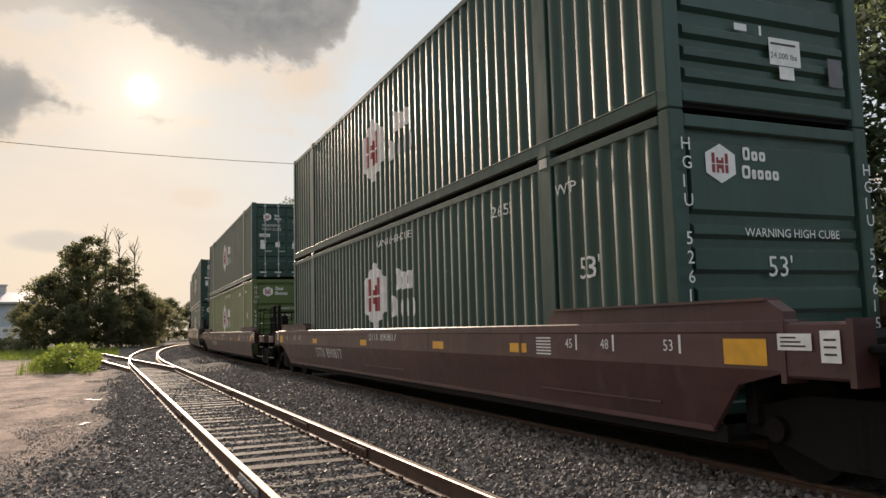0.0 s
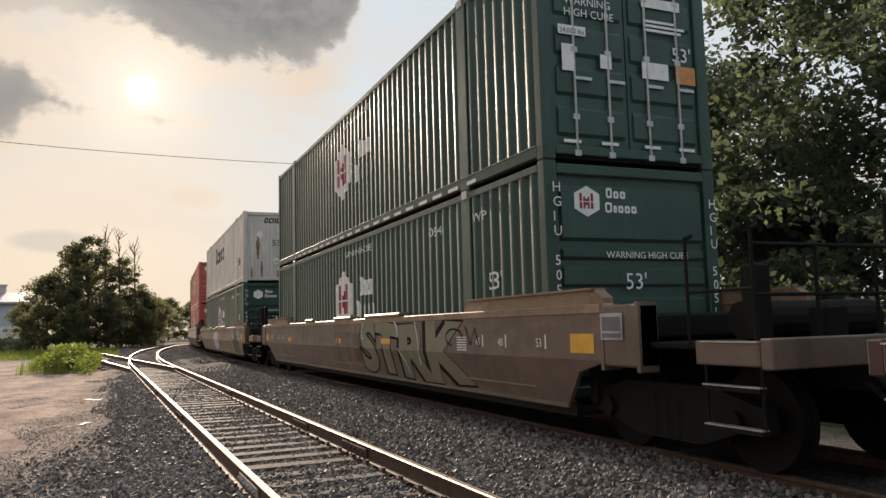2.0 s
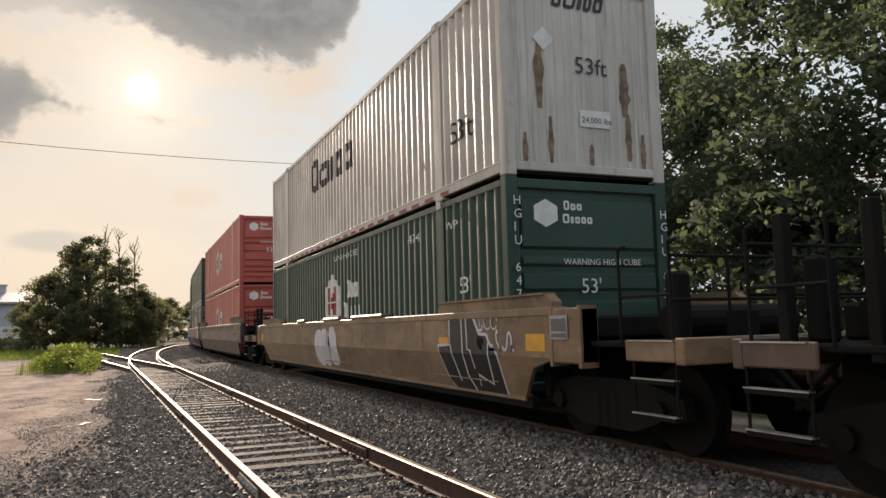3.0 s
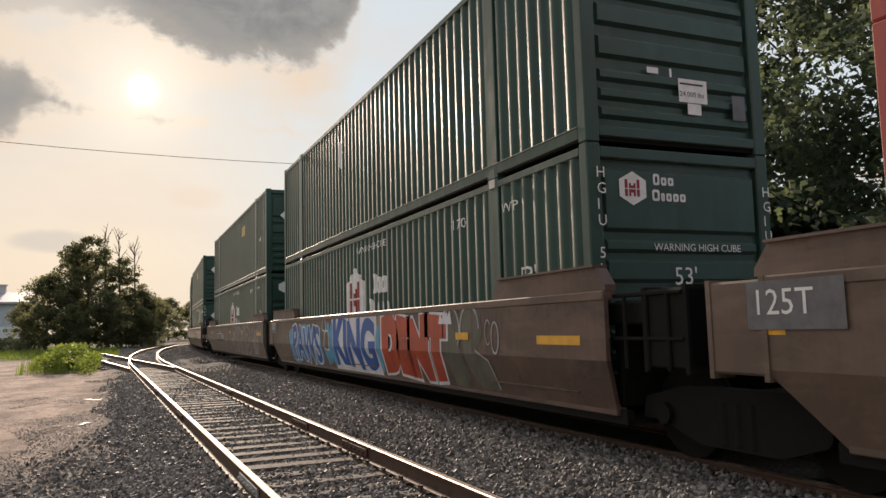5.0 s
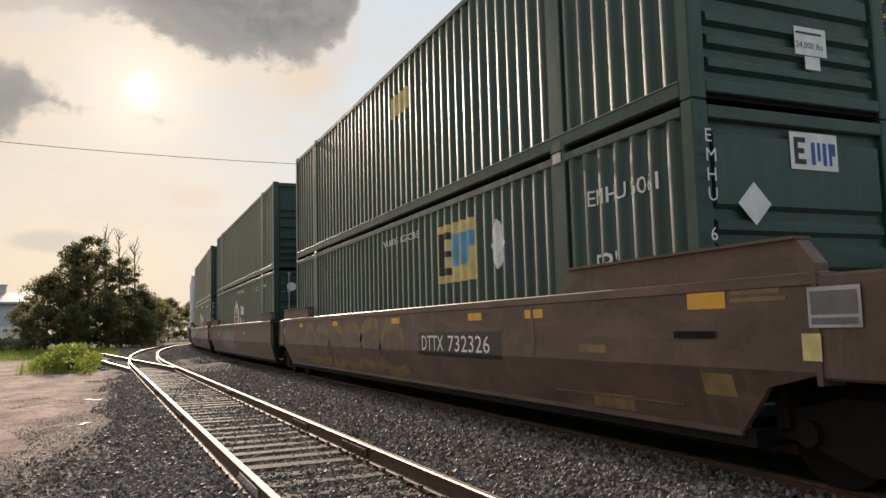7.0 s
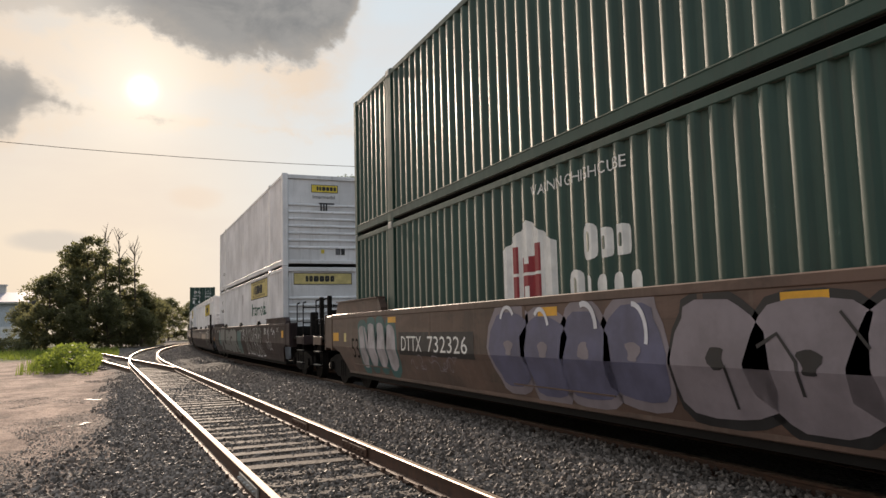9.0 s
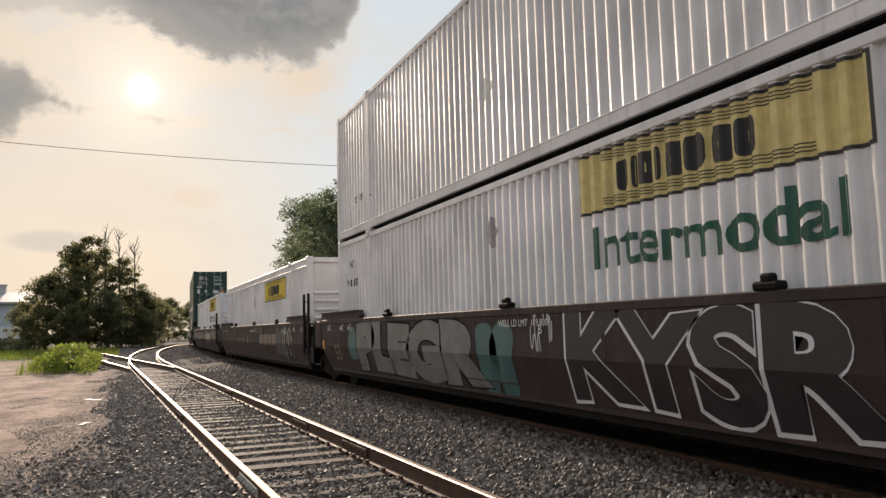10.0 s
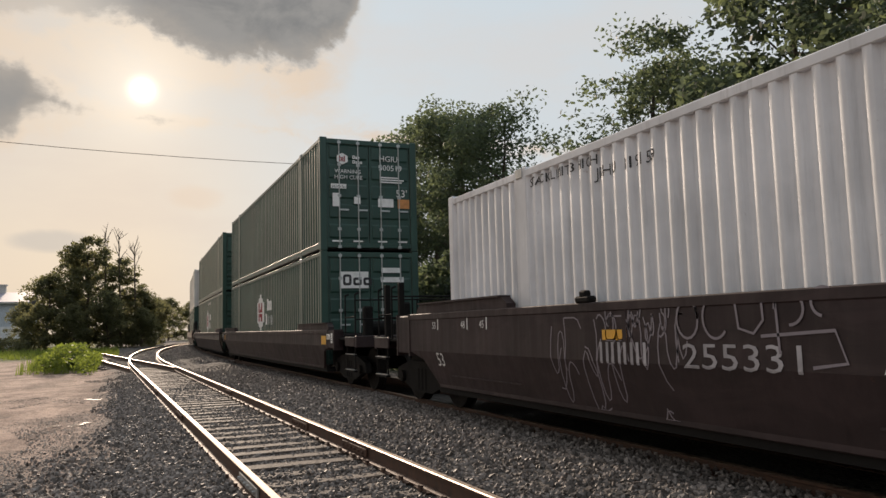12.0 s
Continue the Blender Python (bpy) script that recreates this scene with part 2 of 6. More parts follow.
BROWN = paint("rust_brown_car_paint", (0.088, 0.049, 0.036), 0.55, 0.65, 0.8, (0.15, 0.115, 0.09), coat=0.1, haze_sheen=0.12, wear=0.9)
TAN = paint("faded_tan_car_paint", (0.235, 0.152, 0.088), 0.55, 0.45, 0.6, coat=0.1, haze_sheen=0.12, wear=0.9)
TAUPE = paint("dusty_brown_car_paint", (0.135, 0.088, 0.066), 0.55, 0.4, 0.5, coat=0.1, haze_sheen=0.12, wear=0.6)
UMBER = paint("dark_umber_car_paint", (0.026, 0.0132, 0.0138), 0.68, 0.25, 0.3, (0.05, 0.034, 0.03), coat=0.0, haze_sheen=0.0, wear=0.8)
GRIME = plain("grimy_black_steel", (0.013, 0.012, 0.0115), 0.75, 0.0, gloss=0.12)
STEEL = plain("worn_bright_steel", (0.36, 0.28, 0.22), 0.52, 1.0, 0.18, 14.0)
RUST = plain("rusty_rail_steel", (0.085, 0.045, 0.030), 0.7, 0.2, 0.35, 12.0)
GALV = plain("galvanised_steel", (0.45, 0.45, 0.44), 0.45, 0.7)
LETTER = plain("white_lettering", (0.78, 0.78, 0.76), 0.5, 0.0, 0.1)
INK = plain("black_lettering", (0.02, 0.02, 0.022), 0.5)
YELLOW = plain("yellow_reflector", (0.75, 0.38, 0.03), 0.4, 0.0, 0.12)
GOLD = plain("yellow_sign_paint", (0.72, 0.55, 0.05), 0.4, 0.0, 0.1)
PALEGOLD = plain("faded_yellow_paint", (0.62, 0.52, 0.22), 0.5, 0.0, 0.15)
CRIMSON = plain("dark_red_logo_paint", (0.27, 0.022, 0.032), 0.5, 0.0, 0.1)
BLUE = plain("blue_spray_paint", (0.018, 0.10, 0.36), 0.5, 0.0, 0.15, 3.0)
SKYBLUE = plain("light_blue_spray_paint", (0.10, 0.33, 0.52), 0.5, 0.0, 0.2, 3.0)
SPRAYRED = plain("red_spray_paint", (0.40, 0.055, 0.022), 0.5, 0.0, 0.25, 3.0)
SPRAYWHITE = plain("white_spray_paint", (0.66, 0.66, 0.70), 0.5, 0.0, 0.12, 3.0)
DUSK = plain("dusky_blue_spray_paint", (0.11, 0.11, 0.18), 0.5, 0.0, 0.2, 3.0)
LILAC = plain("lilac_spray_paint", (0.23, 0.20, 0.225), 0.5, 0.0, 0.15, 3.0)
PALESPRAY = plain("faded_pale_spray_paint", (0.36, 0.34, 0.36), 0.5, 0.0, 0.3, 3.0)
TEAL = plain("teal_spray_paint", (0.05, 0.13, 0.13), 0.5, 0.0, 0.25, 3.0)
GREYPANEL = plain("grey_sign_panel", (0.13, 0.13, 0.14), 0.5)
DARKGREEN = plain("dark_green_lettering", (0.01, 0.09, 0.06), 0.5)
ORANGE = plain("orange_label", (0.60, 0.26, 0.08), 0.5)
GROUND = ground_material()
BALLAST = stone_material("ballast_stone", (0.07, 0.061, 0.056), (0.39, 0.345, 0.318))
PEBBLE = stone_material("pale_yard_gravel", (0.20, 0.165, 0.14), (0.62, 0.54, 0.47))
WOOD = wood_material()
LEAF = leaf_material("dark_leaves", (0.055, 0.076, 0.054), (0.108, 0.140, 0.092), 0.65)
LEAF_WARM = leaf_material("hazy_green_leaves", (0.075, 0.085, 0.05), (0.15, 0.155, 0.095), 0.8)
BARS = plain("galvanised_lock_bar", (0.42, 0.44, 0.43), 0.4, 0.5)
WATER = plain("muddy_water", (0.06, 0.05, 0.042), 0.12, 0.0, 0.2)
RUSTRUN = plain("pale_rust_stain", (0.24, 0.165, 0.115), 0.8, 0.0, 0.5, 7.0)
WHEELSTEEL = plain("dark_wheel_steel", (0.012, 0.010, 0.009), 0.7, 0.0, gloss=0.12)
MUTED = plain("muted_cream_spray_paint", (0.20, 0.185, 0.125), 0.55, 0.0, 0.15, 3.0)
OCHRE = plain("worn_ochre_spray_paint", (0.20, 0.135, 0.06), 0.55, 0.0, 0.3, 3.0)
FADED = plain("faded_grey_green_spray_paint", (0.105, 0.105, 0.080), 0.55, 0.0, 0.3, 3.0)
DUSTY = plain("dusty_grey_spray_paint", (0.075, 0.068, 0.066), 0.6, 0.0, 0.4, 3.0)
SILVER = plain("dull_silver_spray_paint", (0.21, 0.185, 0.175), 0.45, 0.0, 0.45, 2.5)
ASH = plain("ash_grey_spray_paint", (0.165, 0.168, 0.165), 0.55, 0.0, 0.25, 3.0)
WEED = leaf_material("bright_weeds", (0.065, 0.100, 0.016), (0.18, 0.235, 0.05), 0.55)
BARK = plain("grey_brown_bark", (0.085, 0.065, 0.05), 0.85, 0.0, 0.35, 9.0)
METALWALL = plain("pale_blue_grey_siding", (0.50, 0.54, 0.60), 0.5)
METALROOF = plain("mauve_metal_roof", (0.34, 0.32, 0.38), 0.45)


# ---- mesh helpers ----
def box(bm, x0, x1, y0, y1, z0, z1, bevel=0.0):
    m = Matrix.LocRotScale(((x0 + x1) / 2, (y0 + y1) / 2, (z0 + z1) / 2), None, (abs(x1 - x0), abs(y1 - y0), abs(z1 - z0)))
    made = bmesh.ops.create_cube(bm, size=1.0, matrix=m)
    if bevel:
        edges = {e for v in made["verts"] for e in v.link_edges}
        bmesh.ops.bevel(bm, geom=list(edges), offset=bevel, segments=1, affect="EDGES", profile=0.5)


def boxes(*rows, bevel=0.0):
    bm = bmesh.new()
    for r in rows:
        box(bm, *r, bevel=bevel)
    return bm


def tube(bm, a, b, r, seg=8, r2=None):
    a, b = Vector(a), Vector(b)
    d = b - a
    m = Matrix.Translation((a + b) / 2) @ d.to_track_quat("Z", "Y").to_matrix().to_4x4()
    bmesh.ops.create_cone(bm, cap_ends=True, segments=seg, radius1=r, radius2=r if r2 is None else r2, depth=d.length, matrix=m)


def prism(bm, outline, axis, lo, hi):
    """An outline of 2D points pushed through from lo to hi along an axis ('x': points are y, z)."""
    def at(q, w):
        return (w, q[0], q[1]) if axis == "x" else (q[0], w, q[1]) if axis == "y" else (q[0], q[1], w)
    a, b = [bm.verts.new(at(q, lo)) for q in outline], [bm.verts.new(at(q, hi)) for q in outline]
    k = len(outline)
    bm.faces.new(a), bm.faces.new(b[::-1])
    for i in range(k):
        bm.faces.new((a[i], b[i], b[(i + 1) % k], a[(i + 1) % k]))
    bmesh.ops.recalc_face_normals(bm, faces=bm.faces)


def as_mesh(bm, mat, name):
    me = bpy.data.meshes.new(name)
    bm.to_mesh(me)
    bm.free()
    me.materials.append(mat)
    return me


def part(name, bm, mat, parent, label=""):
    """Links a bmesh, or a ready mesh, as one mesh object under a thing or a part."""
    me = bm if isinstance(bm, bpy.types.Mesh) else as_mesh(bm, mat, name)
    ob = new(name, me)
    ob.parent = parent
    if label:
        ob["label"] = label
    return ob


CACHE = {}


def shared(key, mat, make):
    """A mesh made once for each key and material."""
    k = (key, mat.name)
    if k not in CACHE:
        CACHE[k] = as_mesh(make(), mat, str(key[0] if isinstance(key, tuple) else key))
    return CACHE[k]


def letters(text, height):
    """Built-in font as a flat mesh in the xy plane, origin at lower left; returns (vertices, faces, width)."""
    key = ("letters", text)
    if key not in CACHE:
        cu = bpy.data.curves.new("letters", "FONT")
        cu.body, cu.size, cu.resolution_u = text, 1.0, 2
        ob = bpy.data.objects.new("letters", cu)
        me = bpy.data.meshes.new_from_object(ob)
        vs = [tuple(v.co[:2]) for v in me.vertices]
        fs = [tuple(p.vertices) for p in me.polygons]
        bpy.data.objects.remove(ob), bpy.data.curves.remove(cu), bpy.data.meshes.remove(me)
        CACHE[key] = (vs, fs)
    vs, fs = CACHE[key]
    k = height / 0.70
    x0 = min(v[0] for v in vs)
    return [((v[0] - x0) * k, v[1] * k) for v in vs], fs, (max(v[0] for v in vs) - x0) * k


def bold(body, w, h, offset):
    """Heavy letters squeezed into a width and height; offset swells them."""
    cu = bpy.data.curves.new("letters", "FONT")
    cu.body, cu.size, cu.offset, cu.resolution_u = body, 1.0, offset, 4
    ob = bpy.data.objects.new("letters", cu)
    me = bpy.data.meshes.new_from_object(ob)
    vs = [tuple(v.co[:2]) for v in me.vertices]
    fs = [tuple(p.vertices) for p in me.polygons]
    bpy.data.objects.remove(ob), bpy.data.curves.remove(cu), bpy.data.meshes.remove(me)
    x0, x1 = min(v[0] for v in vs), max(v[0] for v in vs)
    y0, y1 = min(v[1] for v in vs), max(v[1] for v in vs)
    unit = [((x - x0) / (x1 - x0), (y - y0) / (y1 - y0)) for x, y in vs]
    # hand-sprayed letters sway and lean
    return [(u * w, (v * (0.95 + 0.05 * math.sin(11 * u)) + 0.03 * math.sin(7 * u)) * h) for u, v in unit], fs


# ---- the train's way ----
V = 22.5
S0, KAPPA = 29.36, 0.00158
CENTRE = 5.93


def way(s):
    """Centre of the main track s metres beyond the camera: x, y."""
    if s <= S0:
        return CENTRE, s
    a = (s - S0) * KAPPA
    return CENTRE + (1 - math.cos(a)) / KAPPA, S0 + math.sin(a) / KAPPA


def heading(s):
    return 0.0 if s <= S0 else (s - S0) * KAPPA


def on_track(s, length=16.154):
    """Pose of a car whose load begins at s: both ends of it follow the rails."""
    a, b = way(s + 0.5), way(s + length - 0.5)
    turn = math.atan2(b[0] - a[0], b[1] - a[1])
    return pose(a[0] - 0.5 * math.sin(turn), a[1] - 0.5 * math.cos(turn), 0, 0, 0, -math.degrees(turn))


# ---- ground ----
def siding_x(y):
    """Centre of the side track: straight, then bending after the train."""
    x = 2.06 - 0.0194 * y
    return x if y < 34 else x + 0.00355 / 2 * (y - 34) ** 2


BED_X = (-1.75, -1.4, -0.86, -0.64, 0.64, 0.86, 1.4)
BED_Z = (-0.225, -0.180, -0.172, -0.209, -0.209, -0.174, -0.186)


def swell(x, y):
    return 0.035 * noise.noise((x * 0.6, y * 0.35, 2))


def bed(x, y):
    """Height of the ground across the side track and its shoulders."""
    c = siding_x(y)
    h = float(np.interp(x, (-0.5,) + tuple(c + r for r in BED_X) + (3.8, 4.1, 4.9), (-0.27,) + BED_Z + (-0.132, -0.085, -0.085)))
    return h + swell(x, y) * (0.4 if -1.75 < x - c < 1.4 else 1.0)


def build_ground():
    bm = bmesh.new()
    xs = [-3000, -400, -60, -20, -8, -4, -2, -1, -0.5] + list(range(len(BED_X))) + [3.8, 4.1, 4.5, 4.85, 5.0, 6.9, 7.4, 8.6, 10, 13, 20, 60, 400, 3000]
    ys = [-400, -40, -10] + [i * 2.0 for i in range(0, 60)] + [130, 150, 180, 220, 280, 400, 800, 3500]

    def z(x, y):
        if y > 45:
            x = x - (way(y)[0] - CENTRE)
        if x < -0.3:
            h = -0.27
        elif x < 1.0:
            h = -0.27 + (x + 0.3) / 1.3 * 0.06
        elif x < 3.2:
            h = -0.222
        elif x < 4.1:
            h = -0.21 + (x - 3.2) * 0.13
        elif x < 4.9:
            h = -0.085
        elif x < 7.0:
            h = -0.17
        else:
            h = max(-0.8, -0.20 - (x - 7.4) * 0.25)
        return h + (0.035 * noise.noise((x * 0.6, y * 0.35, 2)) if abs(x) < 10 and -10 < y < 200 else 0)
    def spot(i, y):
        if not 9 <= i < 9 + len(BED_X):
            return xs[i], y, z(xs[i], y)
        x = siding_x(min(45, max(-10, y))) + BED_X[i - 9]
        return (x, y, BED_Z[i - 9] + 0.4 * swell(x, y)) if -10 <= y <= 45 else (x, y, z(x, y))
    grid = [[bm.verts.new(spot(i, y)) for i in range(len(xs))] for y in ys]
    for j in range(len(ys) - 1):
        for i in range(len(xs) - 1):
            bm.faces.new((grid[j][i], grid[j][i + 1], grid[j + 1][i + 1], grid[j + 1][i])).smooth = True
    tagged(new("ground", as_mesh(bm, GROUND, "ground")), "packed brown dirt yard beside dark railway ballast", "ground", kind="structure")


RAIL = [(-0.068, -0.172), (0.068, -0.172), (0.068, -0.160), (0.012, -0.140), (0.009, -0.045), (0.034, -0.034), (0.036, -0.008), (0.026, 0.0),
        (-0.026, 0.0), (-0.036, -0.008), (-0.034, -0.034), (-0.009, -0.045), (-0.012, -0.140), (-0.068, -0.160)]


def rail_mesh(points, name):
    """A rail pushed along a line of (x, y); its running top is bright, its flanks rusty."""
    bm = bmesh.new()
    rings = []
    for i, (x, y) in enumerate(points):
        a, b = points[max(0, i - 1)], points[min(len(points) - 1, i + 1)]
        d = Vector((b[0] - a[0], b[1] - a[1])).normalized()
        rings.append([bm.verts.new((x + d.y * u, y - d.x * u, w)) for u, w in RAIL])
    k = len(RAIL)
    for r, q in zip(rings, rings[1:]):
        for i in range(k):
            f = bm.faces.new((r[i], r[(i + 1) % k], q[(i + 1) % k], q[i]))
            f.material_index = 1 if i in (6, 7, 8) else 0
    bm.faces.new(rings[0]), bm.faces.new(rings[-1][::-1])
    bmesh.ops.recalc_face_normals(bm, faces=bm.faces)
    me = as_mesh(bm, RUST, name)
    me.materials.append(STEEL)
    return me


def branch_x(y):
    return 1.29 - 0.107 * (y - 32)


def offset_line(fx, y0, y1, step, off):
    out = []
    y = y0
    while y <= y1 + 1e-6:
        s = (fx(y + 0.1) - fx(y - 0.1)) / 0.2
        k = math.sqrt(1 + s * s)
        out.append((fx(y) + off / k, y - off * s / k))
        y += step
    return out


def tie_mesh():
    bm = boxes((-1.3, 1.3, -0.115, 0.115, -0.18, 0.0), bevel=0.012)
    bmesh.ops.subdivide_edges(bm, edges=[e for e in bm.edges if e.calc_length() > 1], cuts=5)
    for v in bm.verts:
        v.co += Vector((0, 0.012, 0.008)) * noise.noise(v.co * 3)
    return bm


def build_tracks():
    rng = random.Random(4)
    siding = tagged(new("side_track"), "side track with bright worn rails on weathered wooden ties", "railway track", kind="structure")
    for off in (-0.75, 0.75):
        part("rail", rail_mesh(offset_line(siding_x, -26, 34, 5, off) + offset_line(siding_x, 36, 112, 2, off), "rail"), None, siding)
    for y, off in ((7.35, -0.75), (11.6, 0.75), (18.6, 0.75), (8.9, 0.75), (20.0, -0.75), (14.0, -0.75)):
        x = siding_x(y) + off
        for side in (-1, 1):
            bm = boxes((-0.014, 0.014, -0.46, 0.46, -0.135, -0.045), bevel=0.006)
            for k in range(6):
                tube(bm, (0, -0.38 + k * 0.152, -0.09), (side * 0.04, -0.38 + k * 0.152, -0.09), 0.016, 6)
            ob = part("joint_bar", bm, GALV if y == 7.35 else RUST, siding)
            ob.matrix_basis = pose(x + side * 0.027, y, 0, 0, 0, 1.1)
    tie = as_mesh(tie_mesh(), WOOD, "sleeper")
    plate = as_mesh(boxes((-0.09, 0.09, -0.17, 0.17, 0, 0.012), (-0.10, -0.07, -0.03, 0.03, 0, 0.05), (0.07, 0.10, -0.03, 0.03, 0, 0.05)), RUST, "tie_plate")
    y, i = -7.0, 0
    while y < 108:
        ob = part("sleeper", tie, None, siding)
        s = (siding_x(y + 0.1) - siding_x(y - 0.1)) / 0.2
        ob.matrix_basis = pose(siding_x(y) + rng.uniform(-0.06, 0.06), y, -0.178 - rng.uniform(0, 0.015), rng.uniform(-1, 1), rng.uniform(-0.4, 0.4), -math.degrees(s) + rng.uniform(-1.6, 1.6))
        if y < 40:
            for off in (-0.75, 0.75):
                p = part("tie_plate", plate, None, siding)
                p.matrix_basis = pose(siding_x(y) + off, y, -0.182, 0, 0, 0)
        y += 0.53 + rng.uniform(-0.03, 0.03)
        i += 1
    branch = tagged(new("branch_track"), "branch track leaving the switch beside the weeds", "railway track", kind="structure")
    for off in (-0.75, 0.75):
        part("rail", rail_mesh(offset_line(branch_x, 32.5 if off < 0 else 31.5, 75, 6, off), "rail"), None, branch)
    for k in range(60):
        yy = 38 + k * 0.6
        part("sleeper", tie, None, branch).matrix_basis = pose(branch_x(yy), yy, -0.185, 0, 0, 6.1 + rng.uniform(-1, 1))
    main = tagged(new("main_track"), "main line under the train, half buried in dark ballast", "railway track", kind="structure")
    pts = [(s, way(s), heading(s)) for s in [-40, -10, 20] + list(range(26, 420, 4))]
    for off in (-0.75, 0.75):
        part("rail", rail_mesh([(x + math.cos(h) * off, y - math.sin(h) * off) for s, (x, y), h in pts], "rail"), None, main)
    bm = bmesh.new()
    s = -6.0
    while s < 140:
        x, y = way(s)
        b0 = len(bm.verts)
        m = pose(x, y, -0.27, 0, 0, -math.degrees(heading(s)) + rng.uniform(-1, 1)) @ Matrix.Diagonal((2.6, 0.23, 0.18, 1))
        bmesh.ops.create_cube(bm, size=1.0, matrix=m)
        s += 0.54
    tagged(part("sleepers", bm, WOOD, main), kind="stuff")


def scatter_stones(name, label, mat, spots, seed, category="ballast"):
    """Many small angular stones as one mesh; spots: (x, y, z, size)."""
    rng = np.random.RandomState(seed)
    base = np.array([(1, 0, 0), (-1, 0, 0), (0, 1, 0), (0, -1, 0), (0, 0, 1), (0, 0, -1)], float)
    tri = np.array([(0, 2, 4), (2, 1, 4), (1, 3, 4), (3, 0, 4), (2, 0, 5), (1, 2, 5), (3, 1, 5), (0, 3, 5)])
    n = len(spots)
    spots = np.asarray(spots)
    q = rng.normal(size=(n, 4))
    q /= np.linalg.norm(q, axis=1)[:, None]
    w, x, y, z = q.T
    rot = np.stack([np.stack([1 - 2 * (y * y + z * z), 2 * (x * y - z * w), 2 * (x * z + y * w)], 1),
                    np.stack([2 * (x * y + z * w), 1 - 2 * (x * x + z * z), 2 * (y * z - x * w)], 1),
                    np.stack([2 * (x * z - y * w), 2 * (y * z + x * w), 1 - 2 * (x * x + y * y)], 1)], 1)
    shape = base[None] * rng.uniform(0.55, 1.25, (n, 6, 1)) + rng.uniform(-0.25, 0.25, (n, 6, 3))
    verts = np.einsum("nij,nkj->nki", rot, shape) * spots[:, 3][:, None, None] + spots[:, None, :3]
    faces = (tri[None] + (np.arange(n) * 6)[:, None, None]).reshape(-1, 3)
    me = bpy.data.meshes.new(name)
    me.from_pydata(verts.reshape(-1, 3).tolist(), [], faces.tolist())
    me.materials.append(mat)
    return tagged(new(name, me), label, category, kind="stuff")


def build_stones():
    rng = np.random.RandomState(3)
    rows = []
    n = 105000
    y = -8 + 46 * (0.5 * rng.uniform(0, 1, n) + 0.5 * rng.beta(2.2, 3.0, n))
    x = rng.uniform(-2.4, 5.2, n)
    for xi, yi, r in zip(x, y, rng.uniform(0, 1, n)):
        c = siding_x(yi)
        rel = xi - c
        if abs(abs(rel) - 0.75) < 0.085 or xi < 0.15 + 0.6 * noise.noise((xi, yi * 0.5, 0)) - 1.9 * (r * 7919 % 1.0) ** 2.2 * min(1.0, max(0.25, (16 - yi) / 8)):
            continue
        inside = abs(rel) < 1.3
        size = 0.016 + 0.022 * r
        z = bed(xi, yi) + 0.002
        if inside:
            size *= 0.8 if abs(rel) < 0.7 else 0.95
        rows.append((xi, yi, z + 0.01 * r, size))
    for yi, q, r in zip(37 + 60 * rng.uniform(0, 1, 24000) ** 1.3, rng.uniform(0, 1, 24000), rng.uniform(0, 1, 24000)):
        x0, x1 = siding_x(yi) - 2.0, way(yi)[0] - 0.9
        xi = x0 + (x1 - x0) * q
        rel = xi - siding_x(yi)
        if abs(abs(rel) - 0.75) < 0.12:
            continue
        z = -0.20 if rel < 1.3 else -0.20 + 0.125 * min(1.0, max(0.0, (xi - (way(yi)[0] - CENTRE) - 3.2) / 0.9))
        rows.append((xi, yi, z, 0.03 + 0.03 * r))
    scatter_stones("ballast", "dark crushed-stone ballast between and beside the rails", BALLAST, rows, 5)
    rows = []
    for xi, yi, r in zip(rng.uniform(-6.0, 0.9, 60000), 5 + 25 * rng.uniform(0, 1, 60000) ** 1.7, rng.uniform(0, 1, 60000)):
        if noise.noise((xi * 0.7, yi * 0.35, 5)) + (xi + 1.0) * 0.20 - (yi - 14) * 0.03 > -0.15:
            rows.append((xi, yi, bed(xi, yi) - 0.001, 0.008 + 0.013 * r))
    scatter_stones("yard_gravel", "fine pale gravel strewn over the dirt yard", PEBBLE, rows, 6, "gravel")


def build_puddles():
    """Shallow broken puddles that mirror the sky."""
    rng = random.Random(17)
    for cx, cy in ((-0.75, 15.2), (-0.60, 20.8)):
        for k in range(5):
            bm = bmesh.new()
            x, y = cx + rng.gauss(0, 0.14), cy + rng.gauss(0, 0.14)
            r = rng.uniform(0.035, 0.075)
            pts = []
            for i in range(12):
                t = i * math.tau / 12
                q = r * (1 + 0.35 * math.sin(2 * t + k) + 0.3 * rng.uniform(-1, 1))
                pts.append(bm.verts.new((x + 1.3 * q * math.cos(t), y + q * math.sin(t), -0.246 + 0.0008 * k)))
            bm.faces.new(pts)
            tagged(new("puddle", as_mesh(bm, WATER, "puddle")), "shallow broken puddle on the dirt yard", "puddle")


# ---- containers ----
L53, WID, HIGH = 16.154, 2.591, 2.896
PITCH_C, WHITE_PITCH, DEEP = 0.276, 0.205, 0.054


BENDS = ((0.03, 0.0), (0.34, 0.0), (0.372, 0.12), (0.488, 0.88), (0.52, 1.0), (0.85, 1.0), (0.882, 0.88), (0.998, 0.12), (1.03, 0.0))


def corrugation(u, pitch=PITCH_C):
    """How far the side sheet lies behind its outer ribs, u metres from the front post."""
    r = (u % pitch) / pitch
    if r < 0.03:
        r += 1
    for (r0, d0), (r1, d1) in zip(BENDS, BENDS[1:]):
        if r0 <= r <= r1:
            return DEEP * (d0 + (d1 - d0) * (r - r0) / (r1 - r0))
    return 0.0


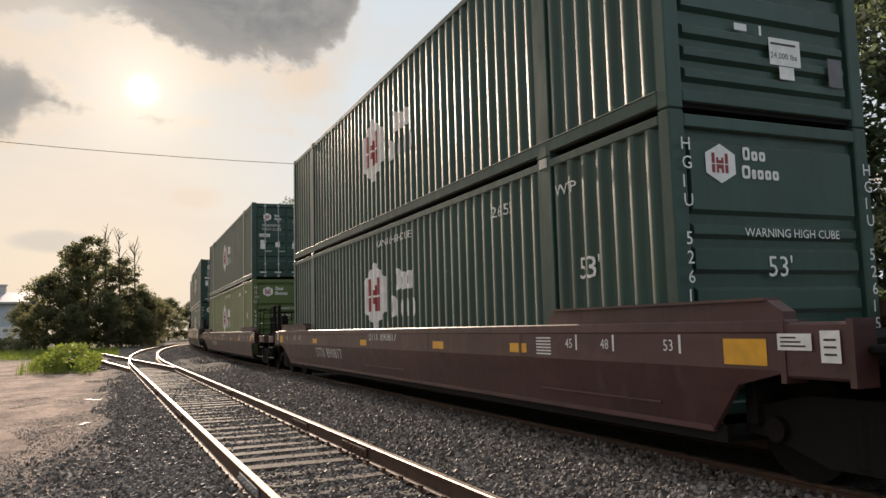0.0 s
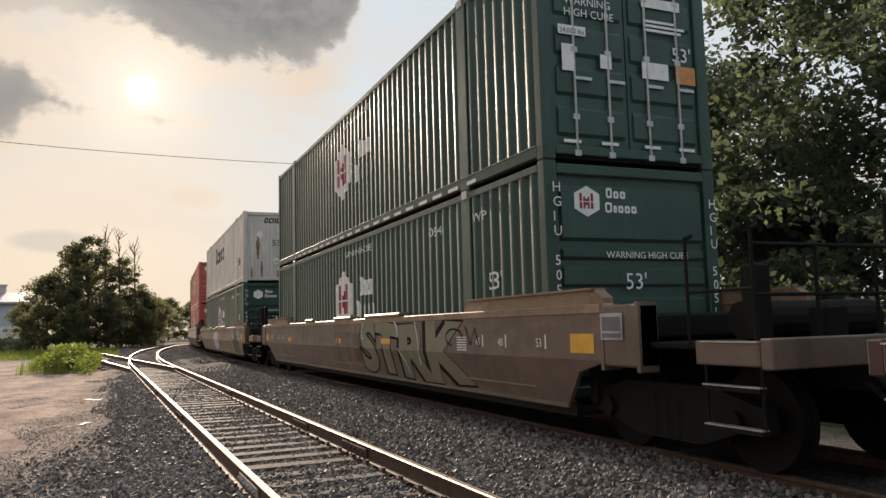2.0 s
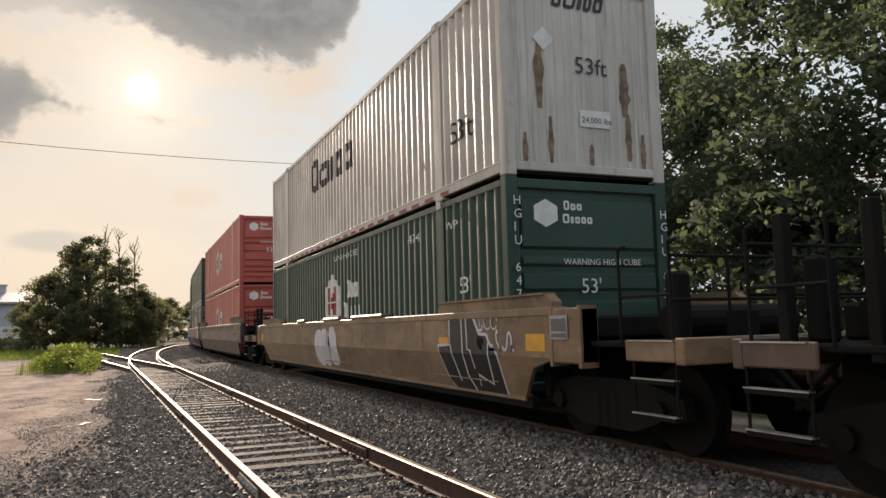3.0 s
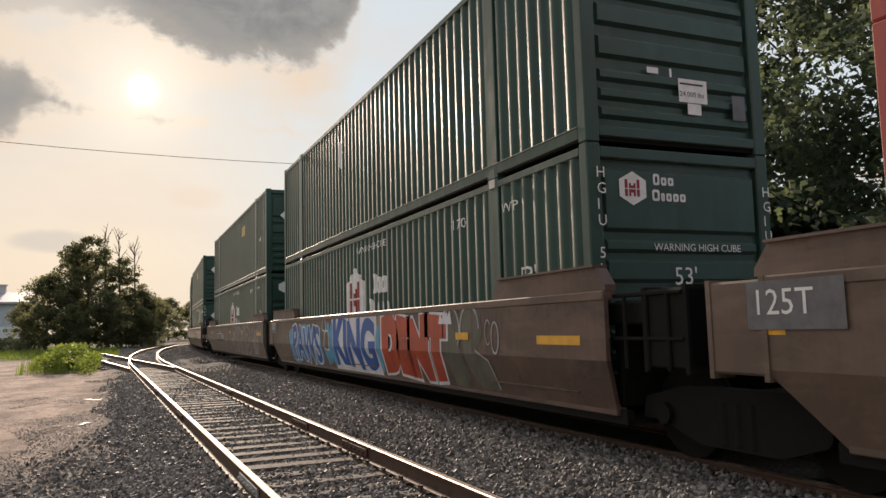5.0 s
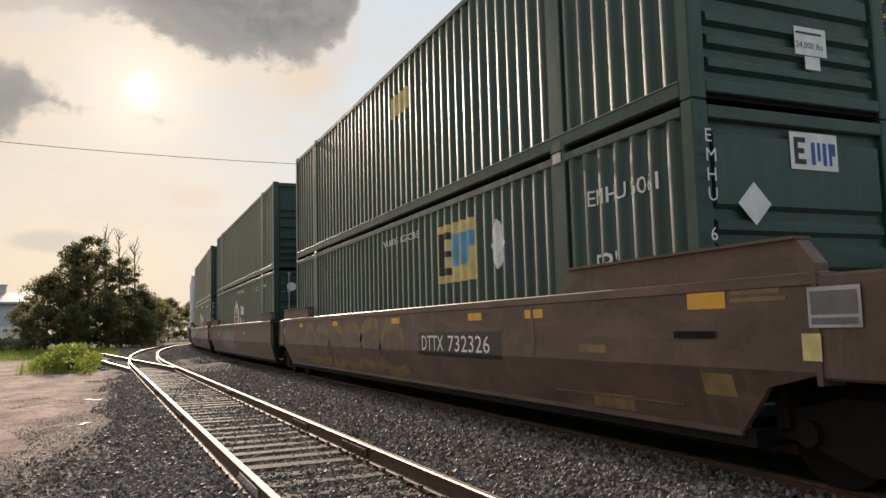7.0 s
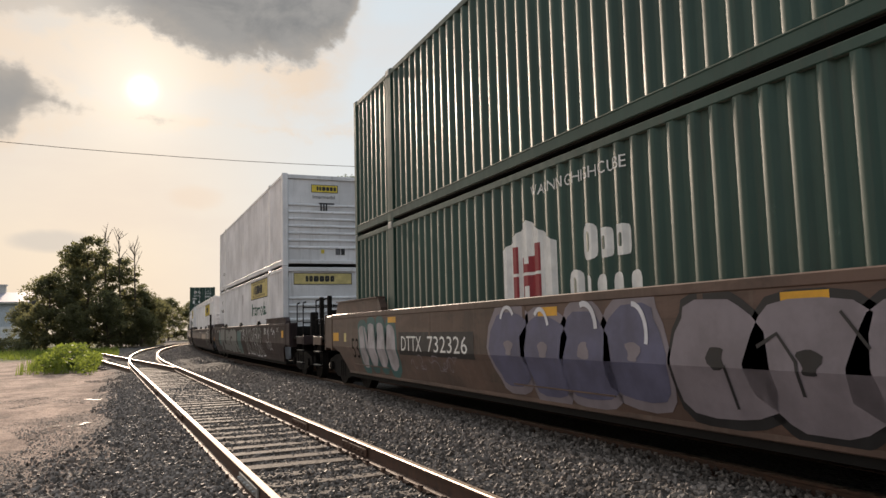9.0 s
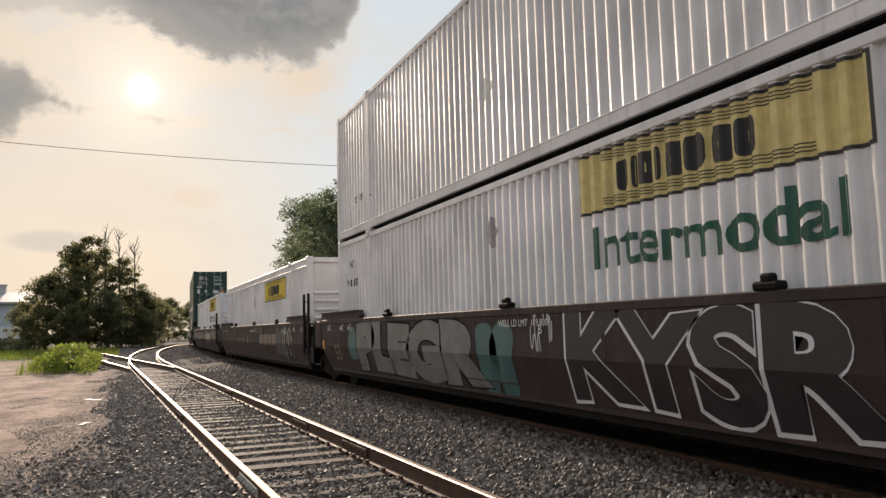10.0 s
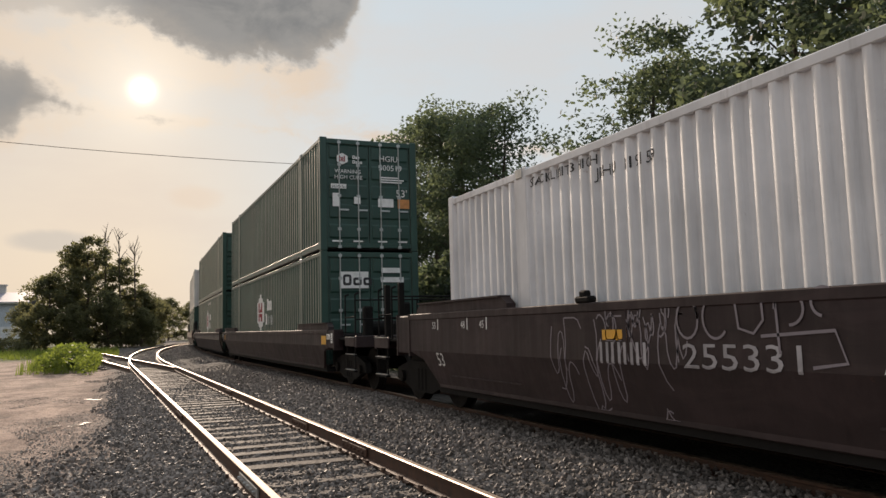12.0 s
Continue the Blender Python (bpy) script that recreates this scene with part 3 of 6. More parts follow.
def breaks(u0, u1, pitch=PITCH_C):
    out = []
    k = math.floor(u0 / pitch)
    while k * pitch < u1:
        out += [u for r, _ in BENDS[:-1] for u in [(k + r) * pitch] if u0 < u < u1]
        k += 1
    return out


def side_sheet(side, u0, u1, z0, z1, pitch):
    bm = bmesh.new()
    us = [u0] + breaks(u0, u1, pitch) + [u1]
    cols = []
    for u in us:
        x = side * (WID / 2 - 0.012 - corrugation(u, pitch))
        cols.append((bm.verts.new((x, u, z0)), bm.verts.new((x, u, z1))))
    for a, b in zip(cols, cols[1:]):
        bm.faces.new((a[0], b[0], b[1], a[1]) if side > 0 else (a[0], a[1], b[1], b[0])).smooth = True
    return bm


def side_decal(verts, faces, u_left, z0, lift, wrap, pitch):
    """A flat figure laid on the corrugated near side, running towards the front."""
    bm = bmesh.new()
    vs = [bm.verts.new((0, u_left - a, z0 + b)) for a, b in verts]
    for f in faces:
        try:
            bm.faces.new([vs[i] for i in f])
        except ValueError:
            pass
    if wrap:
        us = [v.co.y for v in vs]
        for u in breaks(min(us), max(us), pitch):
            bmesh.ops.bisect_plane(bm, geom=bm.verts[:] + bm.edges[:] + bm.faces[:], plane_co=(0, u, 0), plane_no=(0, 1, 0))
    for v in bm.verts:
        v.co.x = -(WID / 2 - 0.012 - corrugation(v.co.y, pitch) * wrap + lift)
    for f in bm.faces:
        f.normal_update()
        if f.normal.x > 0:
            f.normal_flip()
    return bm


def front_decal(verts, faces, x0, z0, y=-0.006):
    bm = bmesh.new()
    vs = [bm.verts.new((x0 + a, y, z0 + b)) for a, b in verts]
    for f in faces:
        try:
            bm.faces.new([vs[i] for i in f])
        except ValueError:
            pass
    for f in bm.faces:
        f.normal_update()
        if f.normal.y > 0:
            f.normal_flip()
    return bm


def rects(*rows):
    """Flat rectangles (x, y, width, height) as vertices and faces."""
    vs, fs = [], []
    for x, y, w, h in rows:
        k = len(vs)
        vs += [(x, y), (x + w, y), (x + w, y + h), (x, y + h)]
        fs.append((k, k + 1, k + 2, k + 3))
    return vs, fs


def hexagon(r):
    vs = [(r * 0.95 + r * 1.1 * math.sin(k * math.pi / 3), r + r * math.cos(k * math.pi / 3)) for k in range(6)]
    return vs, [tuple(range(6))]


def h_bars(r):
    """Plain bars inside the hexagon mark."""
    u = r * 0.9
    return rects((u * 0.42, r * 0.52, u * 0.22, r * 0.42), (u * 0.42, r * 1.0, u * 0.22, r * 0.52), (u * 0.74, r * 0.52, u * 0.16, r * 0.42), (u * 0.74, r * 1.0, u * 0.16, r * 0.30),
                 (u * 1.36, r * 0.52, u * 0.22, r * 0.42), (u * 1.36, r * 1.0, u * 0.22, r * 0.52), (u * 1.10, r * 0.52, u * 0.16, r * 0.42), (u * 1.10, r * 1.0, u * 0.16, r * 0.30),
                 (u * 0.90, r * 0.74, u * 0.20, r * 0.20), (u * 0.90, r * 1.0, u * 0.20, r * 0.16))


def word_bars(h, widths, rest=0.72, weight=0.22, lean=0.0):
    """Plain bent bands, the size of letters that stand for a company's name."""
    x, vs, fs = 0.0, [], []
    n = 16
    for k, w in enumerate(widths):
        hh, ww = h * (1.0 if k == 0 else rest), w * h
        t = min(weight * h, ww * 0.48)
        base = len(vs)
        for i in range(n):
            q = (i + 0.5) * math.tau / n
            c, d = math.cos(q), math.sin(q)
            c, d = math.copysign(abs(c) ** 0.45, c), math.copysign(abs(d) ** 0.45, d)
            for r in (0.0, t):
                px, py = ww / 2 + c * max(0.01 * h, ww / 2 - r), hh / 2 + d * max(0.01 * h, hh / 2 - r)
                vs.append((x + px + lean * py, py))
        fs += [(base + 2 * i, base + 2 * ((i + 1) % n), base + 2 * ((i + 1) % n) + 1, base + 2 * i + 1) for i in range(n)]
        x += ww + 0.15 * h
    return vs, fs


ONE_OF = {"name_bars": "letter_bar", "owner_bars": "letter_bar", "sign_bars": "letter_bar", "number_bars": "letter_bar", "logo_bars": "logo_bar", "reflector_strips": "reflector_strip",
          "sprayed_letters": "sprayed_letter", "sprayed_outline": "sprayed_outline", "sprayed_bars": "sprayed_bar", "sprayed_holes": "sprayed_hole", "sign_lines": "sign_line", "sign_border": "sign_border", "sprayed_scrawl": "sprayed_stroke", "sprayed_word": "sprayed_letter", "number_text": "number_character", "warning_text": "letter", "load_text": "letter",
          "limit_text": "letter", "marking_text": "letter", "length_text": "letter", "service_text": "letter", "sign_text": "letter", "rating_text": "letter", "scale_figure": "scale_digit"}


def islands(vs, fs):
    """The joined groups of faces of a flat figure, each as a figure of its own."""
    groups = []
    for f in fs:
        own = [g for g in groups if g[0] & set(f)]
        ids, faces = set(f), [f]
        for g in own:
            ids |= g[0]
            faces = g[1] + faces
            groups.remove(g)
        groups.append((ids, faces))
    for ids, faces in groups:
        at = {i: k for k, i in enumerate(sorted(ids))}
        yield [vs[i] for i in sorted(ids)], [tuple(at[i] for i in f) for f in faces]


def singles(rows, at, name_at):
    """Marks made of many bars or shapes, cut into one mark for each."""
    for row in rows:
        name = row[name_at]
        if name not in ONE_OF:
            yield row
            continue
        for figure in islands(*row[at]):
            one = list(row)
            one[at], one[name_at] = figure, ONE_OF[name]
            yield tuple(one)


def container(label, mat, front="ribs", side=(), face=(), frame_mat=None, pitch=PITCH_C, deep_rail=False, group="containers on the train"):
    """A 53-foot box; origin at its front bottom edge, u backwards. side and face: marks for the near side and the front."""
    root = tagged(new("shipping_container"), label, "container", group)
    fm = frame_mat or mat
    hw = WID / 2
    post = shared("corner_post", fm, lambda: boxes((-0.09, 0.09, 0.0, 0.16, 0.0, HIGH), bevel=0.014))
    for x in (-hw + 0.09, hw - 0.09):
        for y in (0.0, L53 - 0.16):
            part("corner_post", post, None, root).matrix_basis = pose(x, y, 0)
    mid = shared("lift_post", fm, lambda: boxes((-0.03, 0.10, -0.15, 0.15, 0.0, HIGH), (-0.034, 0.1, -0.09, 0.09, HIGH - 0.14, HIGH - 0.002), (-0.034, 0.1, -0.09, 0.09, 0.002, 0.14), bevel=0.01))
    for u in (2.25, L53 - 2.25):
        part("lift_post", mid, None, root).matrix_basis = pose(-hw + 0.032, u, 0)
        part("lift_post", mid, None, root).matrix_basis = pose(hw - 0.032, u, 0, 0, 0, 180)
    for u in (2.25, L53 - 2.25):
        part("corner_casting", shared("corner_casting", GALV, lambda: boxes((-0.012, 0.06, -0.085, 0.085, HIGH - 0.13, HIGH - 0.004), bevel=0.01)), None, root, "bare steel casting").matrix_basis = pose(-hw - 0.002, u, 0)
    for s in (-1, 1):
        part("top_rail", shared(("top_rail", s), fm, lambda: boxes((s * (hw - 0.07), s * (hw - 0.002), 0.16, L53 - 0.16, HIGH - 0.13, HIGH - 0.035), bevel=0.01)), None, root)
        if deep_rail:
            # second, deeper lip below the rail
            part("top_rail", shared(("deep_top_rail", s), fm, lambda: boxes((s * (hw - 0.06), s * (hw - 0.008), 0.16, L53 - 0.16, HIGH - 0.25, HIGH - 0.13), (s * (hw - 0.06), s * (hw + 0.002), 0.16, L53 - 0.16, HIGH - 0.265, HIGH - 0.235), bevel=0.006)), None, root)
        part("bottom_rail", shared(("bottom_rail", s), fm, lambda: boxes((s * (hw - 0.08), s * (hw - 0.004), 0.16, L53 - 0.16, 0.05, 0.20), (s * (hw - 0.10), s * (hw + 0.004), 0.16, L53 - 0.16, 0.175, 0.20), bevel=0.008)), None, root)
        part("side_panel", shared(("side_panel", s, pitch), mat, lambda: side_sheet(s, 0.10, L53 - 0.10, 0.18, HIGH - 0.08, pitch)), None, root)
    part("roof", shared("roof", mat, lambda: boxes((-hw + 0.05, hw - 0.05, 0.05, L53 - 0.05, HIGH - 0.07, HIGH - 0.025))), None, root)
    part("floor", shared("floor", GRIME, lambda: boxes((-hw + 0.05, hw - 0.05, 0.05, L53 - 0.05, 0.03, 0.16))), None, root)

    def rear():
        return boxes((-hw + 0.17, hw - 0.17, L53 - 0.07, L53 - 0.04, 0.1, HIGH - 0.1), (-hw + 0.1, hw - 0.1, L53 - 0.14, L53 - 0.01, 0, 0.16), (-hw + 0.1, hw - 0.1, L53 - 0.14, L53 - 0.01, HIGH - 0.14, HIGH - 0.01))
    part("rear_wall", shared("rear_wall", mat, rear), None, root)
    part("front_sill", shared("front_sill", fm, lambda: boxes((-hw + 0.18, hw - 0.18, 0.004, 0.12, 0.075, 0.19), bevel=0.01)), None, root)
    part("front_header", shared("front_header", fm, lambda: boxes((-hw + 0.18, hw - 0.18, 0.004, 0.12, HIGH - 0.16, HIGH - 0.035), bevel=0.01)), None, root)
    if front == "ribs":
        wall = part("front_wall", shared("front_wall", mat, lambda: boxes((-hw + 0.17, hw - 0.17, 0.075, 0.10, 0.15, HIGH - 0.14))), None, root)

        def pressed(z0, z1):
            bm = bmesh.new()
            prism(bm, [(0.080, z0), (0.022, z0 + 0.045), (0.022, z1 - 0.04), (0.080, z1)], "x", -hw + 0.24, hw - 0.24)
            return bm
        for z0, z1 in ((0.28, 0.435), (0.495, 0.65), (0.71, 0.865), (0.98, 1.25), (1.36, 1.63), (1.69, 1.845), (1.92, HIGH - 0.26)):
            part("pressed_rib", shared(("pressed_rib", z0), mat, lambda: pressed(z0, z1)), None, wall)
        fy = 0.016
    elif front == "flat":
        part("front_wall", shared("flat_wall", mat, lambda: boxes((-hw + 0.17, hw - 0.17, 0.055, 0.10, 0.15, HIGH - 0.14))), None, root)
        for x in (-0.58, 0.0, 0.58):
            part("seam_strip", shared(("seam_strip", x), mat, lambda: boxes((x - 0.03, x + 0.03, 0.047, 0.06, 0.17, HIGH - 0.16))), None, root)
        for k in range(15):
            part("front_rib", shared("front_rib", mat, lambda: boxes((-0.022, 0.022, 0.044, 0.058, 0.2, HIGH - 0.2), bevel=0.006)), None, root).matrix_basis = pose(-1.01 + k * 0.145, 0, 0)
        for x, z0, z1, w in ((-0.70, 0.95, 1.95, 0.09), (0.70, 0.95, 1.72, 0.10), (0.74, 0.30, 0.98, 0.06), (0.98, 0.2, 0.7, 0.05), (-0.55, 0.2, 0.85, 0.05), (0.1, 0.18, 0.5, 0.04), (-0.95, 0.2, 0.6, 0.05)):
            def run():
                rng = random.Random(int(x * 100) + 500)
                bm = bmesh.new()
                n = 9
                half = [w * (0.35 + 0.65 * math.sin(math.pi * (0.15 + 0.8 * i / n))) * rng.uniform(0.6, 1.1) for i in range(n + 1)]
                ring_pts = [(x - h, z0 + (z1 - z0) * i / n) for i, h in enumerate(half)] + [(x + h * rng.uniform(0.6, 1), z0 + (z1 - z0) * i / n) for i, h in reversed(list(enumerate(half)))]
                vs = [bm.verts.new((px, 0.040, pz)) for px, pz in ring_pts]
                for i in range(n):
                    bm.faces.new((vs[i], vs[len(vs) - 1 - i], vs[len(vs) - 2 - i], vs[i + 1]))
                bmesh.ops.recalc_face_normals(bm, faces=bm.faces)
                for f in bm.faces:
                    if f.normal.y > 0:
                        f.normal_flip()
                return bm
            part("rust_run", shared(("rust_run", x), RUSTRUN, run), None, root, "rust stain")
        fy = 0.040
    elif front == "slats":
        wall = part("front_wall", shared("slat_wall", mat, lambda: boxes((-hw + 0.17, hw - 0.17, 0.06, 0.10, 0.15, HIGH - 0.14))), None, root)

        def slat():
            bm = bmesh.new()
            prism(bm, [(0.062, 0), (0.020, 0.012), (0.020, 0.05), (0.062, 0.085)], "x", -hw + 0.20, hw - 0.20)
            return bm
        for k in range(7):
            part("front_slat", shared("front_slat", mat, slat), None, wall).matrix_basis = pose(0, 0, 0.55 + k * 0.222)
        fy = 0.052
    else:
        for s in (-1, 1):
            def leaf():
                return boxes((0.01 * s, s * (hw - 0.19), 0.05, 0.09, 0.17, HIGH - 0.16))

            def pressed_panel():
                bm = bmesh.new()
                prism(bm, [(0.052, 0.0), (0.024, 0.05), (0.024, 0.34), (0.052, 0.39)], "x", s * 0.07, s * (hw - 0.25))
                return bm
            door = part("door", shared(("door", s), mat, leaf), None, root)
            for k in range(5):
                part("door_panel", shared(("door_panel", s), mat, pressed_panel), None, door).matrix_basis = pose(0, 0, 0.30 + k * 0.51)
            for x in (0.30, 0.80):
                def bar():
                    bm = bmesh.new()
                    tube(bm, (s * x, 0.008, 0.06), (s * x, 0.008, HIGH - 0.06), 0.017, 8)
                    for z in (0.10, 0.55, 1.4, 2.2, HIGH - 0.12):
                        box(bm, s * x - 0.045, s * x + 0.045, -0.006, 0.04, z - 0.035, z + 0.035)
                    box(bm, s * x - 0.02, s * x + 0.24, -0.014, 0.004, 1.02, 1.06)
                    return bm
                part("locking_bar", shared(("locking_bar", s, x), BARS, bar), None, door)
        fy = -0.001
    for mesh_mat, data, u, z, wrap, lift, name in singles(side, 1, 6):
        vs, fs = data
        key = (name, len(vs), round(sum(v[0] + 7 * v[1] for v in vs), 3), u, z, lift, wrap)
        part(name, shared(key + (pitch,), mesh_mat, lambda: side_decal(vs, fs, u, z, lift, wrap, pitch)), None, root)
    for mesh_mat, data, x, z, lift, name in singles(face, 1, 5):
        vs, fs = data
        key = (name, "front", len(vs), round(sum(v[0] + 7 * v[1] for v in vs), 3), x, z, lift, front)
        part(name, shared(key, mesh_mat, lambda: front_decal(vs, fs, x, z, fy - 0.003 - lift)), None, root)
    return root


def text(body, h):
    vs, fs, w = letters(body, h)
    return vs, fs


def stacked(body, h, pitch):
    """Characters written one below another."""
    vs, fs = [], []
    for k, ch in enumerate(body):
        if ch == " ":
            continue
        v, f = text(ch, h)
        b = len(vs)
        vs += [(x, y - k * pitch) for x, y in v]
        fs += [tuple(i + b for i in q) for q in f]
    return vs, fs


def side_mark(mat, data, u, z, name, lift=0.004, wrap=True):
    return (mat, data, u, z, 0.6 if wrap and name.endswith("text") else float(wrap), lift, name)


def face_mark(mat, data, x, z, name, lift=0.0):
    return (mat, data, x, z, lift, name)


def hexa_marks(u=9.47, z=0.93, number="", big=1.0, warn=True, name_z=0.0):
    """White hexagon with red bars, pale word bars, and small lettering on the near side."""
    r = 0.65 * big
    out = [side_mark(LETTER, hexagon(r), u, z, "logo_plate"), side_mark(CRIMSON, h_bars(r), u, z, "logo_bars", 0.008),
           side_mark(LETTER, word_bars(0.40, (0.66, 0.56, 0.58), 0.80), u - 1.80, z + 0.68, "name_bars"),
           side_mark(LETTER, word_bars(0.40, (0.72, 0.34, 0.56, 0.56, 0.58), 0.80), u - 1.50, z + 0.20, "name_bars")]
    if warn:
        out.append(side_mark(LETTER, text("WARNING HIGH CUBE", 0.13), 8.75, 2.50, "warning_text"))
    if number:
        out.append(side_mark(LETTER, text(number, 0.15), 3.75, 2.38, "number_text"))
        out.append(side_mark(LETTER, text("WTP", 0.13), 2.02, 2.40, "marking_text"))
    return out


def post_53(u=1.62, z=1.42):
    return [side_mark(LETTER, text("53'", 0.24), u, z, "length_text")]


def hexa_face(number="", red=True):
    out = [face_mark(LETTER, hexagon(0.19), -0.88, 2.22, "logo_plate"),
           face_mark(LETTER, word_bars(0.13, (0.7, 0.6, 0.62)), -0.42, 2.46, "name_bars"),
           face_mark(LETTER, word_bars(0.13, (0.8, 0.4, 0.6, 0.6, 0.62)), -0.44, 2.28, "name_bars"),
           face_mark(LETTER, text("WARNING HIGH CUBE", 0.085), -0.45, 1.72, "warning_text"), face_mark(LETTER, text("53'", 0.20), -0.18, 1.34, "length_text")]
    if red:
        out.insert(1, face_mark(CRIMSON, h_bars(0.19), -0.88, 2.22, "logo_bars", 0.003))
    if number:
        out += [face_mark(LETTER, stacked(number, 0.12, 0.175), -1.215, 2.50, "number_text", 0.068), face_mark(LETTER, stacked(number, 0.12, 0.175), 1.135, 2.38, "number_text", 0.068)]
    return out


def door_face(number=""):
    return [face_mark(LETTER, hexagon(0.15), -0.86, 2.20, "logo_plate", 0.0), face_mark(LETTER, word_bars(0.09, (0.7, 0.5, 0.6)), -0.45, 2.36, "name_bars"), face_mark(LETTER, word_bars(0.09, (0.7, 0.5, 0.6, 0.6)), -0.45, 2.24, "name_bars"),
            face_mark(LETTER, text("HGIU", 0.15) if number else rects((0, 0, 0.5, 0.13)), 0.28, 2.34, "number_text"), face_mark(LETTER, text(number, 0.15) if number else rects((0, 0, 0.62, 0.13)), 0.26, 2.10, "number_text"), face_mark(LETTER, text("WARNING", 0.10), -0.92, 1.98, "warning_text"), face_mark(LETTER, text("HIGH CUBE", 0.10), -0.92, 1.83, "warning_text"), face_mark(CRIMSON, h_bars(0.15), -0.86, 2.20, "logo_bars", 0.003), face_mark(INK, text("24,000 lbs", 0.062), -1.0, 1.60, "rating_text", 0.002), face_mark(LETTER, rects((0, 0, 0.60, 0.035), (0, 0.06, 0.66, 0.035), (0, 0.12, 0.5, 0.035)), 0.28, 1.78, "small_print"),
            face_mark(LETTER, text("53'", 0.19), 0.72, 1.42, "length_text"), face_mark(LETTER, rects((0, 0, 0.40, 0.12)), -1.02, 1.58, "label_plate"),
            face_mark(LETTER, rects((0, 0, 0.17, 0.34)), -0.98, 1.12, "label_plate"), face_mark(LETTER, rects((0, 0, 0.17, 0.18)), -0.42, 1.2, "label_plate"),
            face_mark(LETTER, rects((0, 0, 0.42, 0.22)), 0.22, 1.14, "label_plate"), face_mark(ORANGE, rects((0, 0, 0.32, 0.24)), 0.76, 1.12, "label_plate"),
            face_mark(LETTER, rects((0, 0, 0.25, 0.04), (0.55, 0, 0.25, 0.04), (1.2, 0, 0.25, 0.04), (1.75, 0, 0.25, 0.04)), -1.0, 0.22, "reflector_strips")]


def rating_face():
    """Weight plate and small labels low on an upper box's front."""
    return [face_mark(LETTER, rects((0, 0, 0.42, 0.28)), 0.02, 0.56, "rating_plate"), face_mark(INK, text("24,000 lbs", 0.062), 0.035, 0.63, "rating_text", 0.002), face_mark(INK, rects((0.02, 0, 0.34, 0.022)), 0.02, 0.77, "small_print", 0.002),
            face_mark(LETTER, rects((0, 0, 0.20, 0.13)), 0.14, 0.42, "label_plate"), face_mark(LETTER, rects((0, 0, 0.16, 0.07)), -0.42, 0.86, "label_plate"), face_mark(LETTER, rects((0, 0, 0.03, 0.10)), -0.1, 0.84, "label_plate"),
            face_mark(GREYPANEL, rects((0, 0, 0.20, 0.30)), 0.80, 0.40, "document_box", 0.02)]


def square_face(plate, letter_mats, diamond=True):
    """A framed square company sign: plain bars on a coloured plate."""
    out = [face_mark(plate, rects((0, 0, 0.62, 0.36)), -0.14, 2.33, "sign_plate"), face_mark(letter_mats[0], rects((0.05, 0.05, 0.05, 0.26), (0.10, 0.05, 0.10, 0.05), (0.10, 0.155, 0.08, 0.05), (0.10, 0.26, 0.10, 0.05)), -0.14, 2.33, "sign_bars", 0.002),
           face_mark(letter_mats[1], rects((0.27, 0.05, 0.05, 0.22), (0.35, 0.09, 0.04, 0.18), (0.42, 0.05, 0.05, 0.22), (0.50, 0.05, 0.04, 0.22), (0.54, 0.15, 0.05, 0.12)), -0.14, 2.33, "sign_bars", 0.002)]
    if diamond:
        out.append(face_mark(LETTER, ([(0, -0.2), (0.2, 0), (0, 0.2), (-0.2, 0)], [(0, 1, 2, 3)]), -0.62, 1.98, "diamond_plate"))
    return out


def square_side(u=5.96):
    return [side_mark(PALEGOLD, rects((0, 0, 1.5, 0.90)), u, 1.60, "sign_plate"),
            side_mark(INK, rects((0.12, 0.12, 0.16, 0.66), (0.28, 0.12, 0.28, 0.11), (0.28, 0.40, 0.22, 0.09), (0.28, 0.67, 0.28, 0.11)), u, 1.60, "sign_bars", 0.008),
            side_mark(SKYBLUE, rects((0.64, 0.24, 0.12, 0.48), (0.80, 0.36, 0.10, 0.36), (0.94, 0.24, 0.12, 0.48), (1.12, 0.26, 0.11, 0.46), (1.23, 0.50, 0.15, 0.22)), u, 1.60, "sign_bars", 0.008),
            side_mark(LETTER, ([(0, -0.34), (0.25, 0), (0, 0.34), (-0.25, 0)], [(0, 1, 2, 3)]), u - 2.1, 2.02, "diamond_plate"),
            side_mark(LETTER, text("WARNING HIGH CUBE", 0.12), u + 2.6, 2.45, "warning_text")]


def strip_marks(mat=None):
    return [side_mark(mat or LETTER, rects(*[(k * 0.62, 0, 0.36, 0.055) for k in range(20)]), 14.0, 0.06, "reflector_strips", 0.012, False)]


